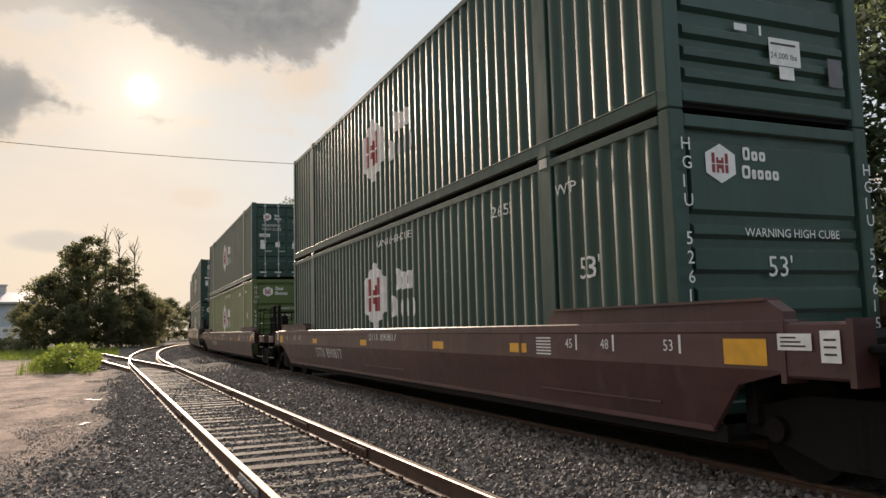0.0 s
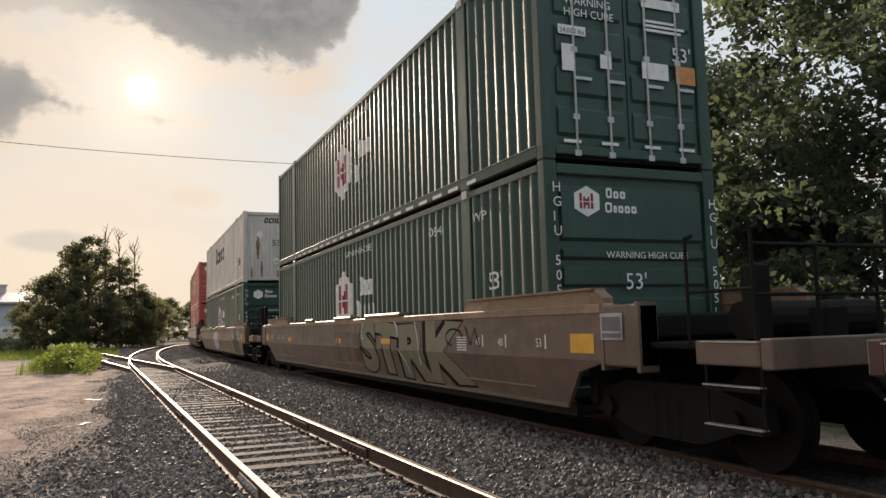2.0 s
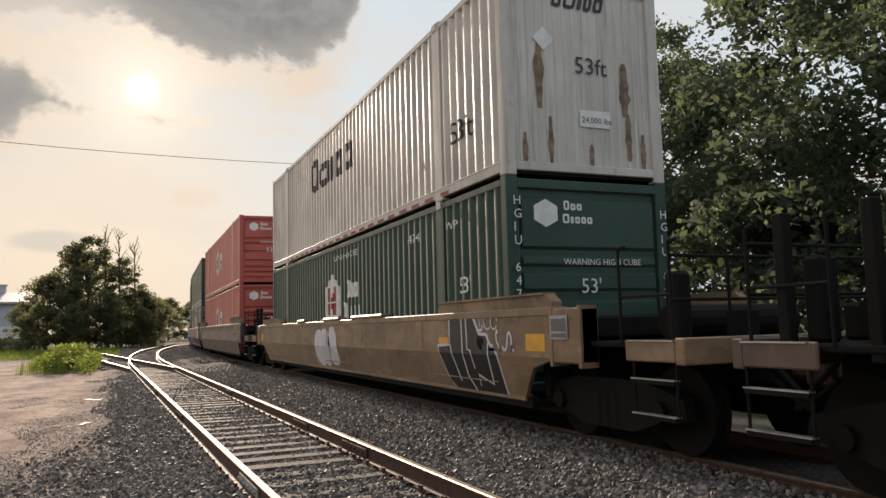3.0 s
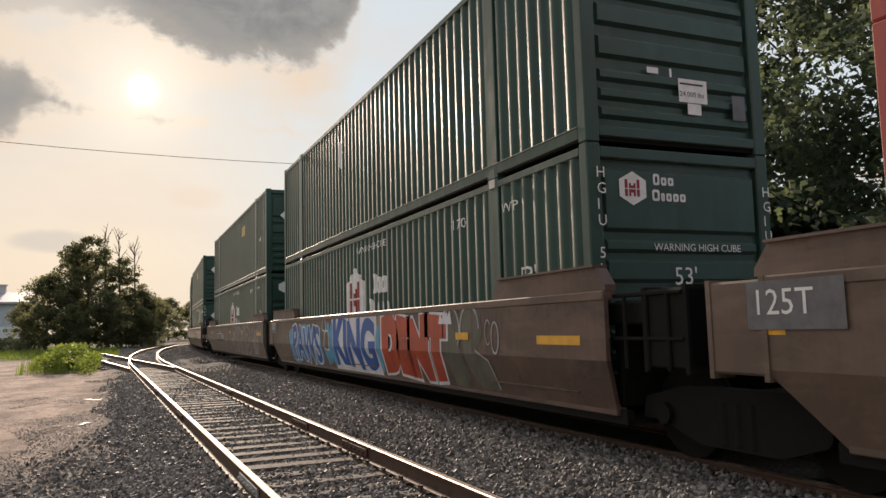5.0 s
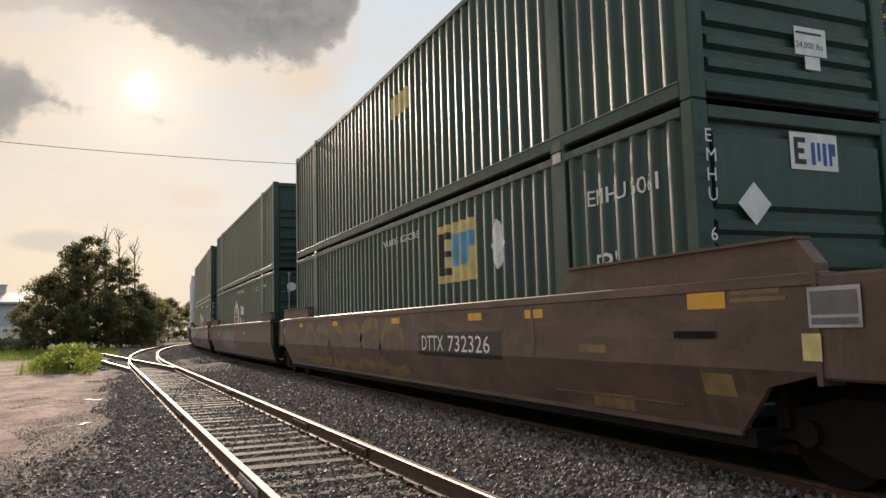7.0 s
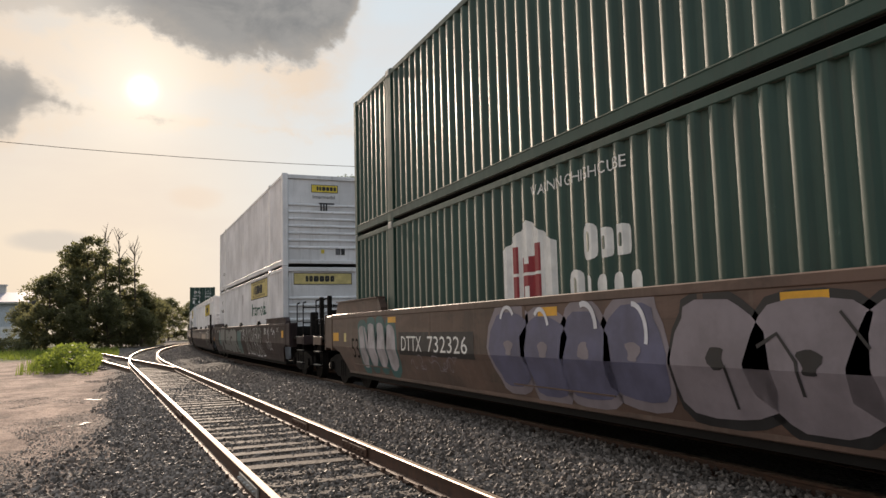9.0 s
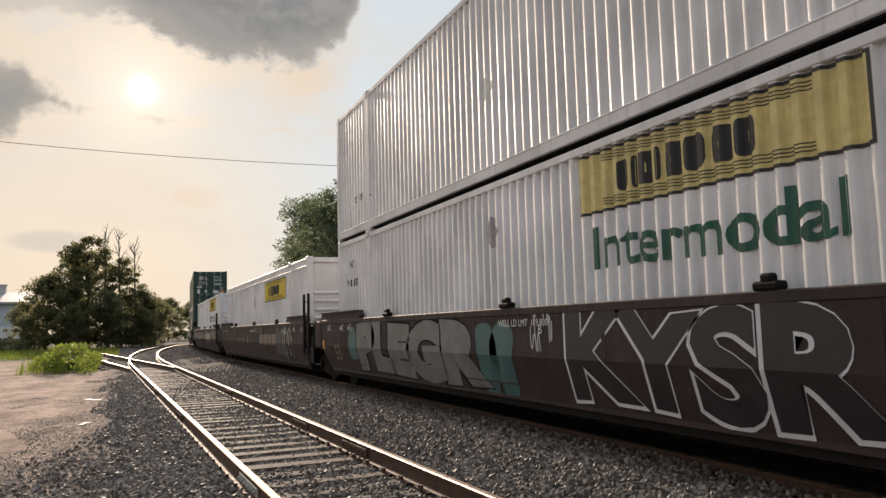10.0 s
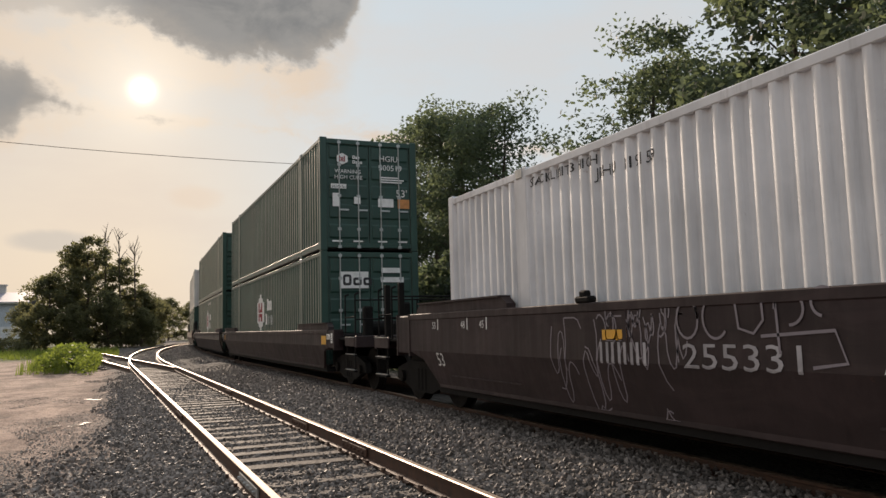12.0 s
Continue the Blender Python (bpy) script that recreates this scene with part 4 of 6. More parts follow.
def yellow_side(u=6.27, number="", plate=None, word=True, z=2.09):
    pl = plate or GOLD
    out = [side_mark(pl, rects((0, 0, 3.62, 0.66)), u, z, "sign_plate"), side_mark(INK, rects((0, 0, 3.62, 0.03), (0, 0.63, 3.62, 0.03), (0, 0.03, 0.03, 0.60), (3.59, 0.03, 0.03, 0.60)), u, z, "sign_border", 0.008),
           side_mark(INK, rects(*[(0.5, 0.07 + k * 0.03, 2.6, 0.01) for k in range(3)], *[(0.5, 0.53 + k * 0.03, 2.6, 0.01) for k in range(3)]), u, z, "sign_lines", 0.008),
           side_mark(INK, word_bars(0.32, (0.55, 0.15, 0.72, 0.15, 0.8, 0.8, 0.8, 0.7), 1.0, 0.5), u - 0.75, z + 0.17, "sign_bars", 0.008)]
    if word:
        out.append(side_mark(DARKGREEN, bold("Intermodal", 3.1, 0.47, 0.02), u - 0.27, z - 0.60, "service_text"))
    out.append(side_mark(PALESPRAY, ([(0, -0.22), (0.2, 0), (0, 0.22), (-0.2, 0)], [(0, 1, 2, 3)]), u + 2.1, z + 0.10, "diamond_plate"))
    if number:
        out.append(side_mark(INK, text(number, 0.12), 12.3, 2.46, "number_text"))
        out.append(side_mark(INK, text("STACK LIMIT 3 HIGH", 0.11), 13.7, 2.62, "limit_text"))
    return out


def yellow_face(big=False, number=""):
    k = 2.4 if big else 1.0
    w, h = (1.85, 0.36) if big else (0.86, 0.25)
    x = -0.95 if big else -0.38
    out = [face_mark(PALEGOLD if big else GOLD, rects((0, 0, w, h)), x, 2.33, "sign_plate"), face_mark(INK, word_bars(h * 0.5, (0.5, 0.6, 0.9, 0.8, 0.8, 0.7), 1.0, 0.5), x + w * 0.2, 2.33 + h * 0.25, "sign_bars", 0.002),
           face_mark(INK, rects((0, 0, w, 0.018), (0, h - 0.018, w, 0.018), (0, 0, 0.018, h), (w - 0.018, 0, 0.018, h)), x, 2.33, "sign_border", 0.002)]
    if not big:
        out.append(face_mark(INK, text("Intermodal", 0.115), -0.33, 2.14, "service_text"))
    if number:
        out.append(face_mark(INK, text(number, 0.10), -0.2, 1.63, "number_text", 0.03))
        out.append(face_mark(INK, stacked(number, 0.10, 0.15), 1.15, 2.55, "number_text", 0.052))
    return out


# ---- well cars ----
CAR_X, CREASE, FOOT = 1.48, 0.93, 0.41


def car_skin(z):
    """Half width of the car's side at a height: upright above the crease, leaning in below it."""
    return CAR_X if z >= CREASE else CAR_X - (CREASE - z) * 0.28


def car_decal(verts, faces, u_left, z0, lift):
    bm = bmesh.new()
    vs = [bm.verts.new((0, u_left - a, z0 + b)) for a, b in verts]
    for f in faces:
        try:
            bm.faces.new([vs[i] for i in f])
        except ValueError:
            pass
    bm.normal_update()
    bmesh.ops.triangulate(bm, faces=[f for f in bm.faces if len(f.verts) > 4])
    bmesh.ops.bisect_plane(bm, geom=bm.verts[:] + bm.edges[:] + bm.faces[:], plane_co=(0, 0, CREASE), plane_no=(0, 0, 1))
    for v in bm.verts:
        v.co.x = -car_skin(v.co.z) - lift
    for f in bm.faces:
        f.normal_update()
        if f.normal.x > 0:
            f.normal_flip()
    return bm


def car_mark(mat, data, u, z, name, lift=0.004, label=""):
    return (mat, data, u, z, name, lift, label)


def truck(root, u, mat):
    """A four-wheeled bogie: two side frames, bolster, wheels."""
    t = part("truck", boxes((-0.95, 0.95, u - 0.22, u + 0.22, 0.42, 0.68), bevel=0.03), GRIME, root)
    for s in (-1, 1):
        def side():
            bm = bmesh.new()
            prism(bm, [(u - 1.25, 0.38), (u - 1.20, 0.58), (u - 0.60, 0.72), (u + 0.60, 0.72), (u + 1.20, 0.58), (u + 1.25, 0.38), (u + 0.95, 0.36), (u + 0.45, 0.20), (u - 0.45, 0.20), (u - 0.95, 0.36)], "x", s * 0.98, s * 1.10)
            for k in (-0.16, 0.0, 0.16):
                tube(bm, (s * 1.06, u + k, 0.24), (s * 1.06, u + k, 0.60), 0.065, 10)
            return bm
        part("side_frame", shared(("side_frame", s, u), GRIME, side), None, t)
        for k in (-0.89, 0.89):
            def wheel():
                bm = bmesh.new()
                tube(bm, (s * 0.70, u + k, 0.44), (s * 0.83, u + k, 0.44), 0.44, 28)
                tube(bm, (s * 0.67, u + k, 0.44), (s * 0.70, u + k, 0.44), 0.47, 28)
                tube(bm, (s * 0.80, u + k, 0.44), (s * 1.16, u + k, 0.44), 0.10, 12)
                return bm
            part("wheel", shared(("wheel", s, u, k), WHEELSTEEL, wheel), None, t)


def well_car(label, mat, sill=1.30, front=1.90, rear=1.90, solo=(True, True), marks=(), upper=None, wheel_at=(False, True), ladder=False):
    """A double-stack well car; its load begins at u = 0 and ends at 16.154. front and rear: how far the body goes past it."""
    root = tagged(new("well_car"), label, "rail car", "well cars of the train")
    um = upper or mat
    tall = 0.26 if sill > 1.6 else 0.16
    a, b = -front, L53 + rear
    # where units share a truck, the side plates stop short of it at the front
    head = a + 0.55 if solo[0] else -0.45
    sb0, sb1 = -0.39, L53 + 0.39
    for s in (-1, 1):
        def upper_plate():
            bm = bmesh.new()
            prism(bm, [(head, CREASE), (b - 0.55, CREASE), (b - 0.55, sill - 0.03), (head, sill - 0.03)], "x", s * (CAR_X - 0.05), s * CAR_X)
            return bm
        part("side_plate", shared(("side_plate", s, sill, head, b), mat, upper_plate), None, root)

        def lower_plate():
            bm = bmesh.new()
            out = ([(head, CREASE), (-0.80, 0.80), (sb0, FOOT)] if solo[0] else [(head, CREASE), (-0.44, 0.80), (sb0, FOOT)]) + [(sb1, FOOT), (L53 + 0.80, 0.80), (b - 0.55, CREASE)]
            vo = [bm.verts.new((s * car_skin(z), u, z)) for u, z in out]
            vi = [bm.verts.new((s * (car_skin(z) - 0.05), u, z)) for u, z in out]
            k = len(out)
            bm.faces.new(vo), bm.faces.new(vi[::-1])
            for i in range(k):
                bm.faces.new((vo[i], vi[i], vi[(i + 1) % k], vo[(i + 1) % k]))
            bmesh.ops.recalc_face_normals(bm, faces=bm.faces)
            return bm
        part("lower_plate", shared(("lower_plate", s, head, b), mat, lower_plate), None, root)
        part("top_chord", shared(("top_chord", s, sill, head, b), um, lambda: boxes((s * (CAR_X - 0.13), s * (CAR_X + 0.012), head, b - 0.55, sill - 0.10, sill), bevel=0.012)), None, root)
        part("bottom_chord", shared(("bottom_chord", s), mat, lambda: boxes((s * (CAR_X - 0.26), s * (CAR_X - 0.138), sb0, sb1, FOOT - 0.03, FOOT + 0.05), bevel=0.01)), None, root)
        for u0 in (0.2, 7.0, L53 - 2.3):
            part("drip_strip", shared(("drip_strip", s, u0), um, lambda: boxes((s * (car_skin(0.58) - 0.01), s * (car_skin(0.58) + 0.012), u0, u0 + 2.1, 0.575, 0.592))), None, root)
        for u0 in (2.6, 5.6, 8.6, 11.6):
            part("post_seam", shared(("post_seam", s, u0, sill), mat, lambda: boxes((s * (CAR_X - 0.01), s * (CAR_X + 0.005), u0, u0 + 0.07, CREASE + 0.02, sill - 0.10), bevel=0.002)), None, root)
        for u0, u1 in ((-1.3 if solo[0] else -0.45, 2.0), (L53 - 2.1, L53 + 1.0)):
            def guide():
                bm = bmesh.new()
                prism(bm, [(u0, sill), (u1, sill), (u1, sill + 0.06), (u1 - 0.16, sill + tall), (u0 + 0.16, sill + tall), (u0, sill + 0.06)], "x", s * (CAR_X - 0.15), s * (CAR_X - 0.02))
                box(bm, s * (CAR_X - 0.16), s * (CAR_X + 0.02), u0 + 0.14, u1 - 0.14, sill + tall - 0.015, sill + tall + 0.008)
                return bm
            part("end_guide", shared(("end_guide", s, sill, u0), um, guide), None, root)
        for e, w in ((a, 1), (b, -1)):
            inset = 0.0 if solo[0] or w < 0 else 0.14

            def end_box():
                bm = boxes((s * (CAR_X - 0.22 - inset), s * (CAR_X + 0.006 - inset), min(e, e + w * 0.62), max(e, e + w * 0.62), 0.88, sill - 0.02), bevel=0.02)
                box(bm, s * (CAR_X - 0.2 - inset), s * (CAR_X + 0.016 - inset), min(e, e + w * 0.05), max(e, e + w * 0.05), 0.84, sill + 0.0)
                box(bm, s * (CAR_X - 0.2 - inset), s * (CAR_X + 0.016 - inset), min(e + w * 0.57, e + w * 0.62), max(e + w * 0.57, e + w * 0.62), 0.84, sill + 0.0)
                return bm
            if inset:
                # struts between the shared truck and the body
                def struts():
                    bm = bmesh.new()
                    for y in (-0.62, -0.95, -1.25):
                        tube(bm, (s * (CAR_X - 0.12), y, 0.86), (s * (CAR_X - 0.12), y, sill - 0.05), 0.022, 6)
                    tube(bm, (s * (CAR_X - 0.12), -0.45, sill - 0.06), (s * (CAR_X - 0.12), -1.45, sill - 0.06), 0.022, 6)
                    tube(bm, (s * (CAR_X - 0.12), -0.45, 1.15), (s * (CAR_X - 0.12), -1.45, 1.15), 0.018, 6)
                    return bm
                part("end_strut", shared(("end_strut", s, sill), GRIME, struts), None, root)
            part("end_box", shared(("end_box", s, sill, e, inset), GRIME if inset else mat, end_box), None, root)
    for e, w in ((a, 1), (b, -1)):
        part("end_deck", shared(("end_deck", sill, e), GRIME, lambda: boxes((-CAR_X + 0.2, CAR_X - 0.2, min(e + w * 0.1, e + w * 1.3), max(e + w * 0.1, e + w * 1.3), sill - 0.35, sill - 0.12), (-CAR_X + 0.3, CAR_X - 0.3, min(e + w * 1.2, e + w * 1.32), max(e + w * 1.2, e + w * 1.32), 0.45, sill - 0.1), bevel=0.02)), None, root)
    part("well_floor", shared("well_floor", GRIME, lambda: boxes((-1.28, 1.28, -0.5, 0.9, 0.30, 0.355), (-1.28, 1.28, 7.4, 8.8, 0.30, 0.355), (-1.28, 1.28, L53 - 0.9, L53 + 0.5, 0.30, 0.355), (-1.30, -1.22, -0.5, L53 + 0.5, 0.30, 0.44), (1.22, 1.30, -0.5, L53 + 0.5, 0.30, 0.44))), None, root)
    for k, (e, w) in enumerate(((a, -1), (b, 1))):
        if solo[k]:
            # walkway, draft sill, coupler, steps and grab irons of a free car end
            def platform():
                bm = boxes((-1.38, 1.38, min(e, e + w * 1.45), max(e, e + w * 1.45), 1.06, 1.12), (-0.32, 0.32, min(e, e + w * 1.40), max(e, e + w * 1.40), 0.70, 1.06), bevel=0.015)
                return bm
            part("end_beam", shared(("end_beam", e), mat, lambda: boxes((-1.42, 1.42, min(e + w * 1.36, e + w * 1.48), max(e + w * 1.36, e + w * 1.48), 0.92, 1.16), (-1.43, -1.39, min(e + w * 0.66, e + w * 1.36), max(e + w * 0.66, e + w * 1.36), 0.94, 1.14), (1.39, 1.43, min(e + w * 0.66, e + w * 1.36), max(e + w * 0.66, e + w * 1.36), 0.94, 1.14), bevel=0.012)), None, root)
            part("platform", shared(("platform", e), GRIME, platform), None, root)
            part("coupler", shared(("coupler", e), RUST, lambda: boxes((-0.10, 0.10, min(e + w * 1.3, e + w * 1.85), max(e + w * 1.3, e + w * 1.85), 0.74, 0.94), (-0.20, 0.16, min(e + w * 1.62, e + w * 1.84), max(e + w * 1.62, e + w * 1.84), 0.68, 1.00), bevel=0.04)), None, root)
            def reservoir():
                bm = bmesh.new()
                tube(bm, (-0.85, e + w * 0.62, 1.30), (0.75, e + w * 0.62, 1.30), 0.17, 14)
                return bm
            part("air_reservoir", shared(("air_reservoir", e), GRIME, reservoir), None, root)
            part("brake_gear_box", shared(("brake_gear_box", e), GRIME, lambda: boxes((-1.10, -0.90, e + w * 0.95 - 0.09, e + w * 0.95 + 0.09, 1.12, 1.78), bevel=0.03)), None, root)
            part("valve_block", shared(("valve_block", e), GRIME, lambda: boxes((-0.50, -0.22, e + w * 1.1 - 0.10, e + w * 1.1 + 0.10, 1.12, 1.42), bevel=0.03)), None, root)

            def hose():
                bm = bmesh.new()
                pts = [Vector((-0.35, e + w * (1.4 + 0.45 * math.sin(i * math.pi / 8)), 0.92 - 0.42 * math.sin(i * math.pi / 9))) for i in range(9)]
                for p, q in zip(pts, pts[1:]):
                    tube(bm, p, q, 0.028, 7)
                return bm
            part("air_hose", shared(("air_hose", e), GRIME, hose), None, root)

            def cross_rail():
                bm = bmesh.new()
                for z in (1.5, 1.9):
                    tube(bm, (-1.38, e + w * 1.30, z), (1.38, e + w * 1.30, z), 0.016, 6)
                for x in (-0.7, 0.0, 0.7):
                    tube(bm, (x, e + w * 1.30, 1.1), (x, e + w * 1.30, 1.9), 0.016, 6)
                return bm
            part("end_railing", shared(("end_railing", e), GRIME, cross_rail), None, root)
            for s in (-1, 1):
                def steps():
                    bm = bmesh.new()
                    for y in (0.75, 1.35):
                        tube(bm, (s * 1.40, e + w * y, 0.42), (s * 1.40, e + w * y, 1.12), 0.014, 6)
                    for z in (0.42, 0.74):
                        box(bm, s * 1.36, s * 1.44, min(e + w * 0.75, e + w * 1.35), max(e + w * 0.75, e + w * 1.35), z, z + 0.035)
                    return bm
                ladder_part = part("step_ladder", shared(("step_ladder", s, e), GRIME, steps), None, root)
                # pale plates on the treads: the sun's bright edges put into the colour
                for z in (0.455, 0.775, 1.125):
                    part("step_tread", shared(("step_tread", s, e, z), GALV, lambda: boxes((s * 1.375, s * 1.445, min(e + w * 0.74, e + w * 1.36), max(e + w * 0.74, e + w * 1.36), z + 0.002, z + 0.014))), None, ladder_part, "step tread top, its backlit edge put in as pale steel")

                def rail():
                    bm = bmesh.new()
                    for y in (0.55, 1.30):
                        tube(bm, (s * 1.38, e + w * y, 1.1), (s * 1.38, e + w * y, 2.02), 0.016, 6)
                        tube(bm, (s * 1.38, e + w * y, 2.02), (s * 1.30, e + w * y, 2.05), 0.02, 6)
                    tube(bm, (s * 1.38, e + w * 0.55, 1.55), (s * 1.38, e + w * 1.30, 1.55), 0.015, 6)
                    return bm
                part("grab_iron", shared(("grab_iron", s, e), GRIME, rail), None, root)
            if wheel_at[k]:
                def hand_wheel():
                    bm = bmesh.new()
                    c = Vector((0.35, e + w * 0.9, 1.85))
                    box(bm, c.x - 0.09, c.x + 0.09, c.y - 0.06, c.y + 0.06, 1.1, 1.95)
                    pts = [c + Vector((0.28 * math.cos(i * math.pi / 8), w * 0.12, 0.28 * math.sin(i * math.pi / 8))) for i in range(16)]
                    for p, q in zip(pts, pts[1:] + pts[:1]):
                        tube(bm, p, q, 0.016, 5)
                    for i in range(0, 16, 4):
                        tube(bm, c + Vector((0, w * 0.1, 0)), pts[i], 0.012, 5)
                    return bm
                part("brake_wheel", shared(("brake_wheel", e), GRIME, hand_wheel), None, root)
                for y in (0.25, 1.0):
                    part("ladder_post", shared(("ladder_post", e, y), GRIME, lambda: boxes((-1.36, -1.26, e + w * y - 0.05, e + w * y + 0.05, 1.0, 2.1), bevel=0.01)), None, root)
    if mat in (TAN, TAUPE) and sill < 1.6:
        for u0, u1 in ((4.6, 6.6), (7.6, 8.9), (10.9, 11.7)):
            part("sill_cap", shared(("sill_cap", u0, sill), um, lambda: boxes((-CAR_X - 0.03, -CAR_X + 0.2, u0, u1, sill - 0.01, sill + 0.07), bevel=0.025)), None, root)
    if mat is UMBER and sill > 1.5:
        for u0 in (3.4, 7.6, 12.2):
            part("chord_bracket", shared(("chord_bracket", u0, sill), GRIME, lambda: boxes((-CAR_X - 0.02, -CAR_X + 0.10, u0, u0 + 0.26, sill - 0.005, sill + 0.07), (-CAR_X - 0.01, -CAR_X + 0.08, u0 + 0.07, u0 + 0.19, sill + 0.05, sill + 0.13), bevel=0.02)), None, root)
    if ladder:
        for u in (-0.56, -1.06):
            part("ladder_post", shared(("ladder_post", "front", u), GRIME, lambda: boxes((-CAR_X - 0.06, -CAR_X - 0.005, u - 0.05, u + 0.05, 0.70, 2.22), bevel=0.01)), None, root)
        for z in (0.80, 1.10, 1.40, 1.70, 2.0):
            part("ladder_rung", shared(("ladder_rung", z), GRIME, lambda: boxes((-CAR_X - 0.05, -CAR_X - 0.02, -1.06, -0.56, z, z + 0.025))), None, root)
    truck(root, -1.75, mat)
    if solo[1]:
        truck(root, L53 + 1.75, mat)
    for mm, data, u, z, name, lift, lab in singles(marks, 1, 4):
        vs, fs = data
        part(name, shared((name, "car", len(vs), round(sum(v[0] + 7 * v[1] for v in vs), 3), u, z, lift), mm, lambda: car_decal(vs, fs, u, z, lift)), None, root, lab)
    return root


def bubbles(count, w, h, seed, grow=0.0, squeeze=1.0):
    """A row of swollen, uneven sprayed shapes."""
    rng = random.Random(seed)
    vs, fs = [], []
    step = w / count
    for k in range(count):
        cx, cy = (k + 0.5) * step, h / 2 + rng.uniform(-0.05, 0.05) * h
        n = 18
        ph, am = rng.uniform(0, 6), rng.uniform(0.08, 0.22)
        b = len(vs)
        for i in range(n):
            t = i * math.tau / n
            r = 1 + am * math.sin(3 * t + ph) + 0.10 * math.sin(5 * t + 2 * ph)
            c, s = math.cos(t), math.sin(t)
            ex = math.copysign(abs(c) ** 0.7, c) * (step * 0.52 * squeeze * r + grow)
            ey = math.copysign(abs(s) ** 0.7, s) * (h * 0.48 * (0.85 + 0.15 * r) + grow)
            vs.append((cx + ex, cy + ey))
        fs.append(tuple(range(b, b + n)))
    return vs, fs


def scrawl(w, h, seed, strokes=7, thick=0.035):
    """Thin sprayed strokes."""
    rng = random.Random(seed)
    vs, fs = [], []
    for k in range(strokes):
        x, y = (k + rng.uniform(0, 0.6)) * w / strokes, rng.uniform(0, h)
        ang = rng.uniform(0, 6)
        pts = []
        turn = rng.choice((-1, 1))
        for i in range(15):
            pts.append((x, y))
            if i == 7:
                turn = -turn
            ang += turn * rng.uniform(0.15, 0.75)
            x += math.cos(ang) * w * 0.022 + w * 0.006
            y = min(h, max(0, y + math.sin(ang) * h * 0.17))
        b = len(vs)
        for i, q in enumerate(pts):
            d = Vector(pts[min(14, i + 1)]) - Vector(pts[max(0, i - 1)])
            n = Vector((-d.y, d.x)).normalized() * thick / 2 if d.length > 1e-4 else Vector((0, thick / 2))
            vs += [(q[0] + n.x, q[1] + n.y), (q[0] - n.x, q[1] - n.y)]
        fs += [(b + 2 * i, b + 2 * i + 1, b + 2 * i + 3, b + 2 * i + 2) for i in range(14)]
    return vs, fs


def figure(*points):
    """A sprayed field: its corners as (u, height) on the car's side."""
    return [(-u, z) for u, z in points], [tuple(range(len(points)))]


def band(thick, *points):
    """One sprayed line through (u, height) points."""
    vs = []
    for i, (u, z) in enumerate(points):
        p, q = points[max(0, i - 1)], points[min(len(points) - 1, i + 1)]
        d = Vector((p[0] - q[0], q[1] - p[1])).normalized() * thick / 2
        vs += [(-u - d.y, z + d.x), (-u + d.y, z - d.x)]
    return vs, [(2 * i, 2 * i + 1, 2 * i + 3, 2 * i + 2) for i in range(len(points) - 1)]


def ring(u, z, ru, rz, thick=0.04, start=0.0, sweep=360.0, n=18):
    """A round sprayed line, whole or a part of it."""
    return band(thick, *[(u - ru * math.cos(radians(start + sweep * i / n)), z + rz * math.sin(radians(start + sweep * i / n))) for i in range(n + 1)])


def sprayed(mat, *lines, lift=0.010):
    return [car_mark(mat, data, 0.0, 0.0, "sprayed_line", lift) for data in lines]


def yellow_marks(us, z=1.0, w=0.42, h=0.11):
    return [car_mark(YELLOW, rects((0, 0, w, h)), u, z, "reflector", label="yellow reflector") for u in us]


def end_plates(z=1.02, framed=False):
    """Placards on the end boxes and the large yellow square beside them."""
    out = [car_mark(YELLOW, rects((0, 0, 0.44, 0.20)), -0.71, z - 0.06, "end_reflector", label="yellow reflector"), car_mark(YELLOW, rects((0, 0, 0.44, 0.20)), L53 + 1.16, z - 0.06, "end_reflector", label="yellow reflector"),
           car_mark(LETTER, rects((0, 0, 0.30, 0.12)), -1.27, z + 0.06, "placard", 0.02), car_mark(LETTER, rects((0, 0, 0.16, 0.22)), -1.64, z - 0.02, "placard", 0.02),
           car_mark(LETTER, rects((0, 0, 0.14, 0.20)), L53 + 1.45, z, "placard", 0.02)]
    if framed:
        return out[:2] + [car_mark(PALESPRAY, rects((0, 0, 0.36, 0.26)), -1.30, z + 0.08, "plate_frame", 0.020), car_mark(GREYPANEL, rects((0, 0, 0.31, 0.14)), -1.325, z + 0.165, "framed_plate", 0.023), car_mark(GREYPANEL, rects((0, 0, 0.31, 0.045)), -1.325, z + 0.10, "framed_plate", 0.023)]
    for k in range(3):
        out.append(car_mark(INK, rects((0.03, 0, 0.22 - 0.04 * k, 0.012)), -1.27, z + 0.085 + k * 0.03, "small_print", 0.023))
        out.append(car_mark(INK, rects((0.03, 0, 0.10, 0.014)), -1.64, z + 0.03 + k * 0.05, "small_print", 0.023))
    return out


